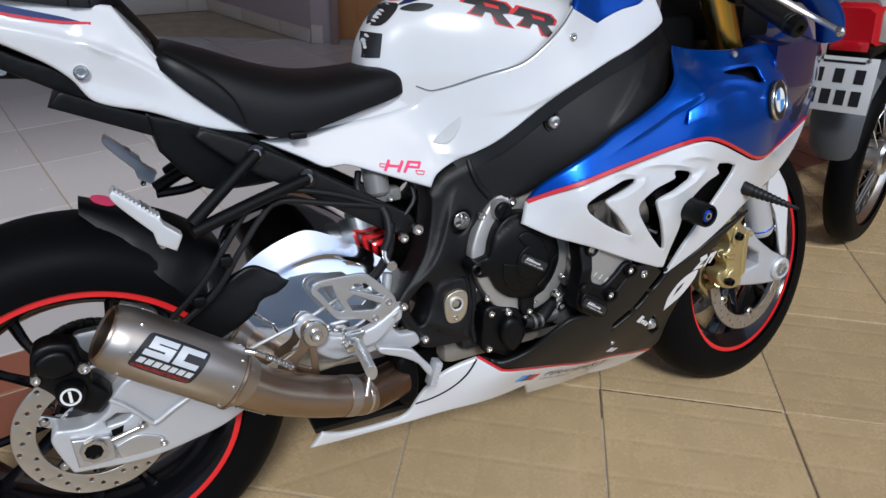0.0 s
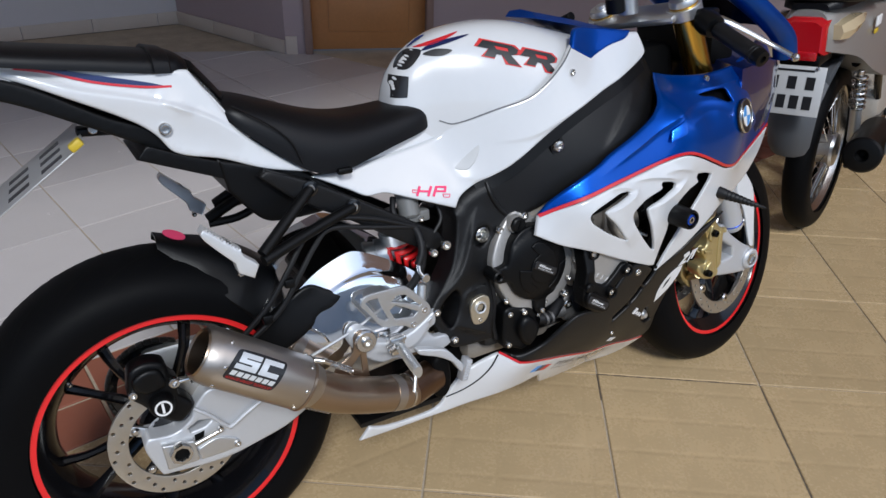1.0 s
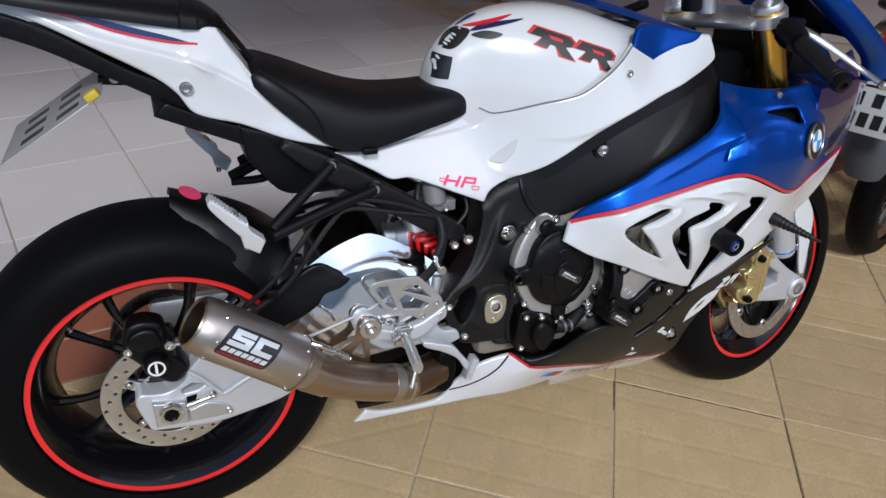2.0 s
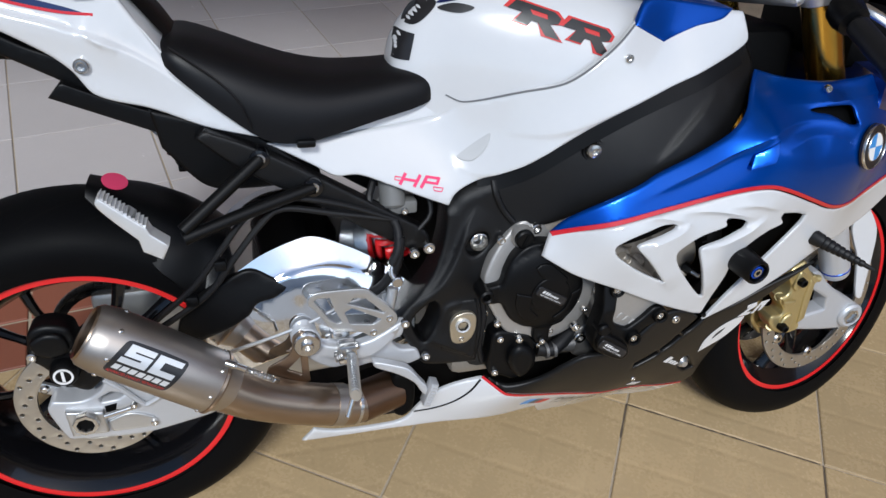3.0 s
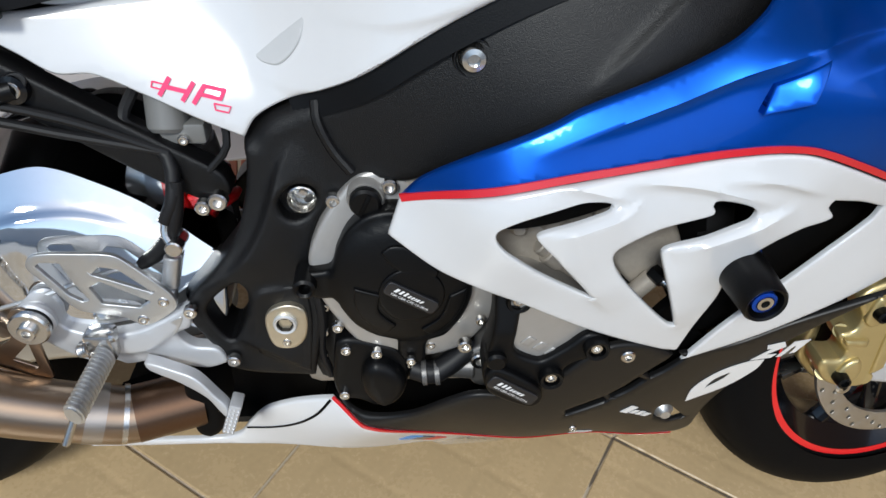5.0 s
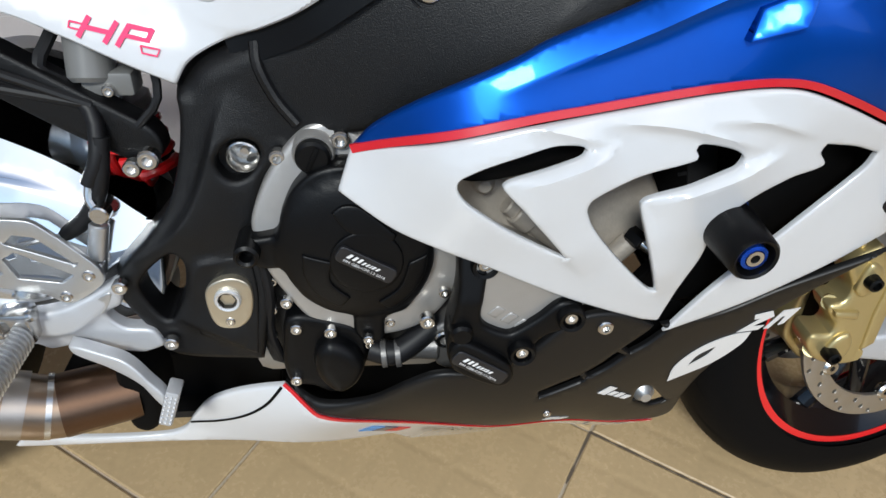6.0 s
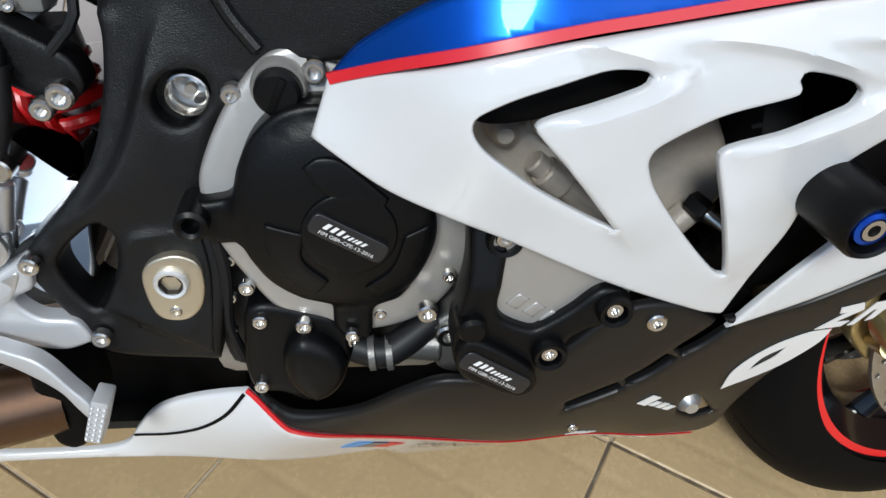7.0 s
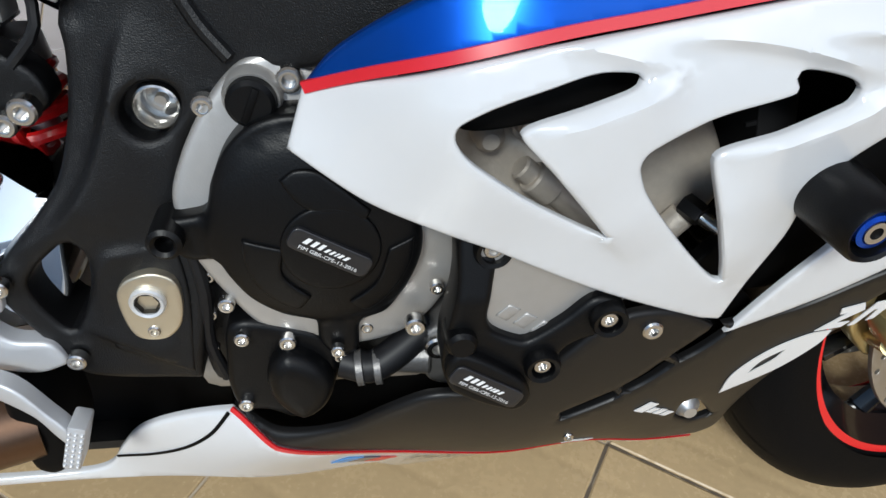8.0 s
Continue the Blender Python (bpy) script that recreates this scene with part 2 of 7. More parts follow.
CASE = mat("cast_magnesium_cover", (0.45, 0.435, 0.415), 0.42, 0.6, 0, 0.1, 10, bump=0.12, bump_scale=700)
CAST = mat("raw_cast_aluminium", (0.50, 0.455, 0.40), 0.45, 0.45, 0, 0.25, 14, bump=0.35, bump_scale=350)
TITAN = mat("brushed_titanium", (0.46, 0.42, 0.385), 0.40, 1.0, 0, 0.06, 6, bump=0.05, bump_scale=500, rough_vary=0.04)
TITAN_DARK = mat("heat_tinted_titanium", (0.37, 0.285, 0.215), 0.30, 1.0, 0, 0.08, 5, rough_vary=0.03)
STEEL = mat("bright_steel", (0.62, 0.61, 0.59), 0.24, 1.0, 0, 0.06, 18)
DISC = mat("ground_brake_disc_steel", (0.52, 0.49, 0.44), 0.36, 0.9, 0, 0.1, 20, rough_vary=0.1)
GOLD = mat("gold_anodised_fork", (0.72, 0.42, 0.07), 0.26, 1.0, 0, 0.05, 9)
BRASS = mat("gold_caliper_anodise", (0.60, 0.49, 0.24), 0.36, 0.75, 0, 0.08, 12)
VINYL = mat("black_seat_vinyl", (0.003, 0.003, 0.004), 0.42, 0, 0, 0.1, 10, bump=0.12, bump_scale=1300, rough_vary=0.05, spec=0.28)
SPRING_RED = mat("red_spring_paint", (0.6, 0.01, 0.012), 0.3, 0, 0.4, 0.05)
BLUE_ANOD = mat("blue_anodised_ring", (0.02, 0.10, 0.65), 0.25, 0.8, 0, 0.05)
LETTER_WHITE = mat("white_film", (0.82, 0.82, 0.82), 0.45, 0, 0, 0.03)
LETTER_BLACK = mat("black_film", (0.012, 0.012, 0.014), 0.4, 0, 0.2, 0.05)
LETTER_RED = mat("red_film", (0.6, 0.02, 0.02), 0.4, 0, 0.2, 0.05)
SKY_BLUE = mat("light_blue_film", (0.05, 0.30, 0.72), 0.35, 0, 0.4, 0.05)
GRILLE = mat("black_radiator_core", (0.02, 0.02, 0.022), 0.5, 0.3, 0, 0.2, 30)
LABEL_SILVER = mat("silver_label_film", (0.74, 0.76, 0.78), 0.3, 0.35, 0, 0.03)
CHAIN = mat("oiled_chain_steel", (0.06, 0.058, 0.055), 0.4, 0.9, 0, 0.2, 30)
BARE_ALU = mat("bare_bright_aluminium", (0.80, 0.81, 0.82), 0.42, 0.6, 0, 0.05, 14, bump=0.05, bump_scale=900)
CAST_DARK = mat("grey_cast_aluminium", (0.17, 0.165, 0.16), 0.42, 0.6, 0, 0.2, 14, bump=0.3, bump_scale=350)
ENGINE_DARK = mat("dark_cast_crankcase", (0.035, 0.034, 0.033), 0.5, 0.4, 0, 0.2, 14, bump=0.35, bump_scale=350)
SEAM_GREY = mat("shadowed_panel_gap", (0.16, 0.165, 0.175), 0.6)

# ---- the place ----
def tile_mat(name, color, rough, vary, bump, coat=0.0, dimple=0.0):
    m = mat(name, color, rough, 0, coat, vary, 9, bump=bump, bump_scale=60, rough_vary=0.1)
    nt = m.node_tree
    b = nt.nodes["Principled BSDF"]
    src = b.inputs["Base Color"].links[0].from_socket
    info, hsv, rng = nt.nodes.new("ShaderNodeObjectInfo"), nt.nodes.new("ShaderNodeHueSaturation"), nt.nodes.new("ShaderNodeMapRange")
    rng.inputs["To Min"].default_value, rng.inputs["To Max"].default_value = 0.90, 1.08
    nt.links.new(info.outputs["Random"], rng.inputs[0])
    nt.links.new(rng.outputs[0], hsv.inputs["Value"])
    nt.links.new(src, hsv.inputs["Color"])
    nt.links.new(hsv.outputs[0], b.inputs["Base Color"])
    if dimple:
        # soft pressed squares across the tile's face
        brick, tc, mp = nt.nodes.new("ShaderNodeTexBrick"), nt.nodes.new("ShaderNodeTexCoord"), nt.nodes.new("ShaderNodeMapping")
        brick.offset, brick.squash = 0.0, 1.0
        mp.inputs["Location"].default_value = (dimple / 2, dimple / 2, 0)
        for key, value in (("Scale", 1.0), ("Mortar Size", 0.012), ("Mortar Smooth", 1.0), ("Brick Width", dimple), ("Row Height", dimple)):
            brick.inputs[key].default_value = value
        bp = nt.nodes.new("ShaderNodeBump")
        bp.inputs["Strength"].default_value, bp.inputs["Distance"].default_value = 0.35, 0.002
        bp.invert = True
        nt.links.new(tc.outputs["Object"], mp.inputs["Vector"])
        nt.links.new(mp.outputs[0], brick.inputs["Vector"])
        nt.links.new(brick.outputs["Fac"], bp.inputs["Height"])
        nt.links.new(b.inputs["Normal"].links[0].from_socket, bp.inputs["Normal"])
        nt.links.new(bp.outputs[0], b.inputs["Normal"])
    return m


TILE_TAN = tile_mat("tan_floor_tile", (0.475, 0.345, 0.190), 0.27, 0.26, 0.34, dimple=0.107)
TILE_GREY = tile_mat("pale_grey_floor_tile", (0.54, 0.51, 0.515), 0.24, 0.05, 0.08)
TILE_RED = tile_mat("terracotta_floor_tile", (0.26, 0.09, 0.055), 0.45, 0.12, 0.3)
GROUT = mat("floor_grout", (0.48, 0.40, 0.30), 0.85, 0, 0, 0.35, 9, bump=0.4, bump_scale=200, dirt=0.25)
DRIVE = mat("grey_cement_drive", (0.34, 0.33, 0.32), 0.85, 0, 0, 0.15, 3, bump=0.4, bump_scale=60)
WALL_GREY = mat("pale_grey_wall_paint", (0.62, 0.59, 0.60), 0.75, 0, 0, 0.05, 3, bump=0.25, bump_scale=120)
WALL_MAUVE = mat("mauve_wall_paint", (0.42, 0.335, 0.345), 0.7, 0, 0, 0.06, 3, bump=0.25, bump_scale=120)
SKIRTING = mat("cream_skirting_tile", (0.60, 0.52, 0.45), 0.4, 0, 0, 0.06, 5)
DOOR_WOOD = mat("varnished_wood", (0.52, 0.235, 0.085), 0.35, 0, 0.2, 0.25, 4)
PLASTER = mat("white_ceiling_paint", (0.72, 0.70, 0.67), 0.85, 0, 0, 0.04, 3)

ground = part("ground", box((-30, -40, -0.14), (30, 40, -0.012), 0), DRIVE)
tagged(ground, "cement bed under the floor tiles", "ground", kind="structure")


def wall(name, a, b, z0, z1, thick, material, label, gaps=()):
    """An upright wall from a to b in plan; gaps are (from, to, height) along it. The thickness goes to its left."""
    a, b = Vector((*a, 0)), Vector((*b, 0))
    run = (b - a).length
    m = Matrix.Translation(a) @ Matrix.Rotation(math.atan2(b.y - a.y, b.x - a.x), 4, "Z")
    shapes, s = [], 0.0
    for g0, g1, gh in (*gaps, (run, run, 0)):
        if g0 > s:
            shapes.append(shape_of(box((s, 0, z0), (g0, thick, z1), 0, m)))
        if gh:
            shapes.append(shape_of(box((g0, 0, gh), (g1, thick, z1), 0, m)))
        s = g1
    return tagged(part(name, joined(*shapes), material), label, "wall", kind="structure"), m


A, B, C, D = (-4.732, 4.088), (0.859, 4.417), (1.288, 3.366), (4.467, 2.172)
wall_back, mb = wall("wall_back", A, B, 0, 3.0, 0.15, WALL_GREY, "pale grey painted plaster wall above a cream tile skirting")
wall_side, ms = wall("wall_side", B, C, 0, 3.0, 0.15, WALL_MAUVE, "mauve painted plaster wall beside a wooden door")
wall_door, md = wall("wall_door", C, D, 0, 3.0, 0.15, WALL_MAUVE, "mauve painted wall with a wooden door in it", ((0.12, 0.92, 2.08),))
for name, m, run, s0 in (("baseboard", mb, 5.6, 0.0), ("baseboard", ms, 1.13, 0.0)):
    n = int(run / 0.42)
    for i in range(n + 1):
        x0, x1 = i * 0.42, min(run, i * 0.42 + 0.416)
        if x1 - x0 > 0.02:
            tagged(part(name, box((x0, -0.012, 0.0), (x1, -0.001, 0.085), 0.002, m), SKIRTING), "cream ceramic skirting tile at the wall's foot", "baseboard", kind="structure")
tagged(part("baseboard", box((0.0, -0.014, 0.0), (0.07, -0.001, 0.11), 0.002, md), SKIRTING), "cream ceramic skirting tile by the door frame", "baseboard", kind="structure")

door = part("door_1", box((0.165, 0.05, 0.012), (0.875, 0.09, 2.035), 0.002, md), DOOR_WOOD)
tagged(door, "closed varnished reddish-brown wooden door", "door", kind="structure")
FRAME_WOOD = mat("painted_door_frame", (0.30, 0.20, 0.17), 0.5, 0, 0, 0.08, 4)
part("door_frame", joined(*[shape_of(box(lo, hi, 0.003, md)) for lo, hi in (((0.12, -0.02, 0), (0.165, 0.13, 2.08)), ((0.875, -0.02, 0), (0.92, 0.13, 2.08)), ((0.165, -0.02, 2.035), (0.875, 0.13, 2.08)))]), FRAME_WOOD, door, "brown painted wooden door frame")
for z0, z1 in ((0.12, 0.62), (0.72, 1.18), (1.28, 1.92)):
    part("panel", box((0.27, 0.042, z0), (0.77, 0.056, z1), 0.006, md), DOOR_WOOD, door)

wall_right, _ = wall("wall_right", D, (4.708, -3.043), 0, 3.0, 0.15, mat("red_brick_wall_paint", (0.26, 0.13, 0.08), 0.7, 0, 0, 0.12, 5, bump=0.3, bump_scale=90), "reddish brown wall behind the silver motorcycle")
wall_left, _ = wall("wall_left", (-4.382, -3.464), A, 0, 3.0, 0.15, WALL_GREY, "pale grey painted side wall of the garage")
# assumed slab out of view; its front edge sets the rear floor's light
tagged(part("ceiling", box((-4.95, -0.5, 3.0), (4.9, 4.75, 3.12), 0), PLASTER), "unseen white ceiling slab, added to limit sky and sun on the rear floor", "ceiling", kind="structure")
yard, _ = wall("wall_yard", (12, -9.0), (-12, -9.0), 0, 2.4, 0.15, WALL_GREY, "pale garden wall across the drive")

# ---- the sports motorcycle ----
# Bike axes: x forward from the rear axle, y to its left, z up in its own plane. It leans on its side stand.
BIKE = Matrix.Translation((-0.0097, 0.0856, -0.0015)) @ Matrix.Rotation(radians(0.13), 4, "Z") @ Matrix.Rotation(radians(0.22), 4, "Y") @ Matrix.Rotation(radians(-10.11), 4, "X")
bike = empty("sport_motorcycle", BIKE, "white, blue and red sports motorcycle leaning on its side stand", "motorcycle")


def rot_y(deg):
    return Matrix.Rotation(radians(deg), 4, "Y")


# one bolt head, reused
def socket_shape(seg=18):
    prof = [(0.0001, 0.30), (0.46, 0.30), (0.48, -0.30), (0.60, -0.34), (0.85, -0.30), (1.0, -0.12), (1.0, 0.9), (0.0001, 0.9)]
    return lathe(prof, seg)


bolt_mesh = part("bolt", socket_shape(), STEEL, bike)

first_bolts = [bolt_mesh]


def bolt(x, y, z, r=0.007, parent=None, dark=False, tilt=None):
    m = Matrix.Translation((x, y, z)) @ (tilt or Matrix()) @ Matrix.Diagonal((r, r, r, 1))
    src = bolt_mesh
    if src in first_bolts:
        first_bolts.remove(src)
        src.matrix_local = m
        src.parent = parent or bike
        return src
    return again(src, m, parent or bike)


FAIR = surface([(0.877, -0.243, 0.611), (1.004, -0.240, 0.603), (1.13, -0.224, 0.599), (0.985, -0.216, 0.421), (0.875, -0.241, 0.517), (0.969, -0.228, 0.467), (0.702, -0.183, 0.588), (0.691, -0.190, 0.556), (0.76, -0.221, 0.505),
                (1.219, -0.222, 0.706), (1.14, -0.174, 0.792), (1.3, -0.165, 0.62), (1.5, -0.07, 0.65), (0.82, -0.230, 0.5), (1.15, -0.212, 0.5), (0.782, -0.240, 0.588), (1.025, -0.232, 0.738), (0.988, -0.229, 0.703), (1.06, -0.130, 0.806)])
SIDE = surface([(0.583, -0.085, 0.768), (0.561, -0.073, 0.768), (0.477, -0.106, 0.668), (0.54, -0.119, 0.65), (0.557, -0.126, 0.621), (0.628, -0.114, 0.737),
                (0.563, -0.096, 0.690), (0.806, -0.154, 0.842), (0.885, -0.124, 0.866), (1.035, -0.118, 0.850), (0.283, -0.100, 0.706), (0.787, -0.152, 0.865), (0.80, -0.168, 0.770), (0.67, -0.149, 0.690), (0.93, -0.152, 0.816)])
FRAME = surface([(0.529, -0.131, 0.556), (0.663, -0.143, 0.593), (0.767, -0.163, 0.709), (0.577, -0.151, 0.422), (0.484, -0.152, 0.435), (0.519, -0.154, 0.367), (1.045, -0.10, 0.835), (0.636, -0.139, 0.559), (1.0, -0.150, 0.78), (0.851, -0.190, 0.678)])
BELLY = surface([(0.932, -0.222, 0.422), (1.08, -0.200, 0.40), (0.631, -0.158, 0.312), (0.655, -0.180, 0.278), (0.706, -0.161, 0.234), (0.764, -0.105, 0.149), (0.76, -0.182, 0.272), (0.86, -0.172, 0.245), (1.0, -0.140, 0.208), (1.06, -0.118, 0.182), (0.317, -0.138, 0.213), (0.503, -0.128, 0.217), (0.42, -0.130, 0.205), (0.55, -0.146, 0.280), (0.5, -0.124, 0.185), (0.62, -0.140, 0.19), (0.95, -0.085, 0.15), (0.75, -0.210, 0.34), (1.07, -0.145, 0.25)])
TAIL = surface([(-0.2, -0.05, 0.9), (0.08, -0.085, 0.84), (0.3, -0.105, 0.72), (0.1, -0.075, 0.93), (0.25, -0.08, 0.82)])


def fold(line, width, height, side=1, bevel=0.0):
    """Relief along a line in x, z: a crease that rises on one side of it and fades away within a width, soft or as a sharp bevel."""
    p = spline(line, 0.0012, closed=False)
    t = np.gradient(p, axis=0)
    n = np.c_[-t[:, 1], t[:, 0]] / (np.linalg.norm(t, axis=1)[:, None] + 1e-12)
    ends = np.minimum(1, np.minimum(np.arange(len(p)), np.arange(len(p))[::-1]) / (0.3 * len(p)))

    def rise(q):
        d = q[:, None] - p[None]
        k = (d**2).sum(-1).argmin(1)
        s = (d[np.arange(len(q)), k] * n[k]).sum(-1) * side
        r = np.linalg.norm(d[np.arange(len(q)), k], axis=1)
        up = np.where(s > 0, np.exp(-(r / width) ** 2), np.exp(-(r / 0.0055) ** 2) * 1.0)
        if bevel:
            up = np.where(s > 0, (1 - r / (2 * width)).clip(0) ** 2, (1 - r / bevel).clip(0))
        return -height * up * ends[k]
    return rise


def reliefs(*some):
    return lambda q: sum(r(q) for r in some)


def wedge(poly, height, up):
    """How far a flat facet over a polygon stands proud: most at one side, running out along up."""
    P, up = np.array(poly), np.array(up) / np.linalg.norm(up)
    h = P @ up
    return lambda q: -height * (1 - ((q @ up - h.min()) / (h.max() - h.min())).clip(0, 1))


WHITE_LINES = [[(0.826, 0.580), (0.832, 0.583), (0.856, 0.591), (0.882, 0.600), (0.911, 0.613)], [(0.939, 0.560), (0.945, 0.564), (0.971, 0.573), (1.001, 0.584), (1.028, 0.598), (1.045, 0.608)], [(0.823, 0.578), (0.857, 0.542), (0.902, 0.488)], [(0.936, 0.560), (0.951, 0.517), (0.976, 0.456)],
               [(0.824, 0.629), (0.855, 0.626), (0.882, 0.620), (0.907, 0.612)], [(0.885, 0.629), (0.928, 0.631), (0.978, 0.623), (1.028, 0.607)], [(0.968, 0.633), (1.019, 0.633), (1.067, 0.618)]]
WHITE_FOLDS = reliefs(*[fold(g, w, h, s, b) for g, w, h, s, b in zip(WHITE_LINES, (0.034, 0.034, 0.030, 0.030, 0.016, 0.016, 0.016), (0.0085, 0.0085, 0.004, 0.004, 0.004, 0.005, 0.004), (-1, -1, 1, 1, 1, 1, 1), (0.009, 0.009, 0, 0, 0.007, 0.007, 0.007))])
FACET = [(0.987, 0.692), (0.994, 0.714), (1.032, 0.735), (1.021, 0.705)]
BLUE_LINES = [[(0.812, 0.646), (0.864, 0.669), (0.930, 0.697), (0.985, 0.724), (1.030, 0.744), (1.060, 0.750), (1.104, 0.753), (1.148, 0.748), (1.187, 0.737), (1.205, 0.730)],
              [(1.035, 0.712), (1.058, 0.724), (1.088, 0.732), (1.115, 0.734), (1.146, 0.729), (1.172, 0.720)], [(1.04, 0.770), (1.10, 0.773), (1.15, 0.776), (1.20, 0.780), (1.30, 0.786)],
              [(1.2, 0.68), (1.3, 0.66), (1.42, 0.655)]]
BLUE_FOLDS = reliefs(*[fold(g, w, h, s, b) for g, w, h, s, b in zip(BLUE_LINES, (0.007, 0.030, 0.008, 0.05), (0.0062, 0.005, 0.006, 0.006), (-1, -1, -1, 1), (0.020, 0.014, 0.012, 0))])


def lift(sheet, d):
    return lambda q: sheet(q) - d


# -- wheels --
def tyre_shape(R, half, bead, crown):
    """A tyre about the y axis: round tread, sidewalls down to the bead."""
    prof = []
    for i in range(25):
        a = math.pi * (i / 24 - 0.5)
        prof.append((R - crown + crown * math.cos(a) ** 0.8, half * math.sin(a)))
    prof += [(R - crown - 0.02, half * 0.97), (bead + 0.012, half * 0.86), (bead, half * 0.80), (bead - 0.004, half * 0.6), (bead - 0.004, -half * 0.6), (bead, -half * 0.80), (bead + 0.012, -half * 0.86), (R - crown - 0.02, -half * 0.97)]
    return lathe(prof, 96)


def rim_shape(bead, half, spokes, twist, hub):
    t = 0.006
    prof = [(bead + 0.004, half), (bead + 0.006, half - 0.006), (bead - 0.006, half - 0.012), (bead - 0.022, half * 0.55), (bead - 0.030, 0), (bead - 0.022, -half * 0.55), (bead - 0.006, -half + 0.012), (bead + 0.006, -half + 0.006), (bead + 0.004, -half),
            (bead - 0.004, -half), (bead - 0.016, -half + 0.014), (bead - 0.032, -half * 0.5), (bead - 0.038, 0), (bead - 0.032, half * 0.5), (bead - 0.016, half - 0.014), (bead - 0.004, half)]
    shapes = [lathe(prof, 96), lathe([(hub, -0.055), (hub + 0.006, -0.05), (hub + 0.006, 0.05), (hub, 0.055), (0.018, 0.055), (0.018, -0.055)], 32)]
    arms = []
    for k in range(spokes):
        a = 2 * math.pi * (k // 2) / (spokes // 2) + (twist if k % 2 else -twist)
        b = 2 * math.pi * (k // 2) / (spokes // 2) + (twist * 1.5 if k % 2 else -twist * 1.5)
        p = [(hub * math.cos(a), -0.012, hub * math.sin(a)), (0.5 * (hub + bead) * math.cos((a + b) / 2), -0.024, 0.5 * (hub + bead) * math.sin((a + b) / 2)), ((bead - 0.034) * math.cos(b), -0.018, (bead - 0.034) * math.sin(b))]
        arms.append(tube(p, [0.010, 0.007, 0.009], 8, flatten=1.5))
    return joined(shapes[0]), shapes[1], arms


def disc_shape(r0, r1, thick, holes):
    """A drilled brake disc about the y axis."""
    def ring(r, n):
        return [(r * math.cos(2 * math.pi * i / n), r * math.sin(2 * math.pi * i / n)) for i in range(n)]
    drill = []
    for i in range(holes):
        a = 2 * math.pi * i / holes
        r = r0 + (r1 - r0) * (0.28, 0.55, 0.8)[i % 3]
        c = (r * math.cos(a), r * math.sin(a))
        drill.append([(c[0] + 0.0034 * math.cos(2 * math.pi * j / 8), c[1] + 0.0034 * math.sin(2 * math.pi * j / 8), 1) for j in range(8)])
    return skin(ring(r1, 72), flat(0), thick, 0.0008, [ring(r0, 48), *drill], 0.03, 0.02)


def wheel(name, m, R, half, crown, bead, rim_half, spokes, twist, hub, label):
    barrel, hub_shape, arms = rim_shape(bead, rim_half, spokes, twist, hub)
    rim = part(name, barrel, BLACK_GLOSS, bike, label)
    rim.matrix_local = m
    part("hub", hub_shape, BLACK_GLOSS, rim)
    for arm in arms:
        part("spoke", arm, BLACK_GLOSS, rim)
    part("tyre", tyre_shape(R, half, bead, crown), TYRE, rim, "black road tyre")
    for s in (1, -1):
        y = -s * (rim_half + 0.0005)
        part("rim_stripe", lathe([(bead + 0.003, y), (bead + 0.003, y - s * 0.0012), (bead - 0.006, y - s * 0.0012), (bead - 0.006, y)], 96), RIM_RED, rim, "red tape stripe round the rim")
    return rim


REAR = Matrix.Translation((0, 0, 0.319)) @ rot_y(14)
rear_wheel = wheel("rear_wheel", REAR, 0.312, 0.095, 0.070, 0.2165, 0.0845, 10, 0.16, 0.05, "black five-spoke rear wheel rim")
# steered a little to the left
FRONT_END = Vector((1.414, -0.124, 0.297))
front_turn = Matrix.Rotation(radians(11), 4, "Z") @ Matrix.Rotation(radians(-6), 4, "X")
FRONT = Matrix.Translation(FRONT_END + front_turn @ Vector((0, 0.133, 0))) @ front_turn
front_wheel = wheel("front_wheel", FRONT @ rot_y(30), 0.298, 0.061, 0.056, 0.2165, 0.053, 10, 0.16, 0.04, "black five-spoke front wheel rim")

for child in front_wheel.children:
    if child.name.startswith("tyre"):
        child.matrix_local = Matrix.Translation((0, -0.003, 0))
rear_disc = part("brake_disc", disc_shape(0.078, 0.110, 0.005, 36), DISC, rear_wheel, "drilled steel rear brake disc")
rear_disc.matrix_local = Matrix.Translation((0, -0.098, 0))
carrier = part("disc_carrier", lathe([(0.046, -0.096), (0.046, -0.088), (0.034, -0.05), (0.026, -0.05), (0.026, -0.096)], 40), BLACK_GLOSS, rear_wheel, "black brake disc carrier")
for k in range(5):
    a = 2 * math.pi * k / 5 + radians(-14) + math.pi
    tab = Matrix.Translation((0.07 * math.cos(a), -0.094, 0.07 * math.sin(a))) @ rot_y(-math.degrees(a))
    part("carrier_arm", box((-0.028, -0.003, -0.009), (0.014, 0.004, 0.009), 0.002, tab), SATIN_ALU if k == 0 else BLACK_GLOSS, carrier)
    part("disc_button", lathe([(0.0001, -0.008), (0.004, -0.008), (0.0065, -0.006), (0.008, -0.002), (0.0001, -0.002)], 16, tab), STEEL, carrier)
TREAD = []
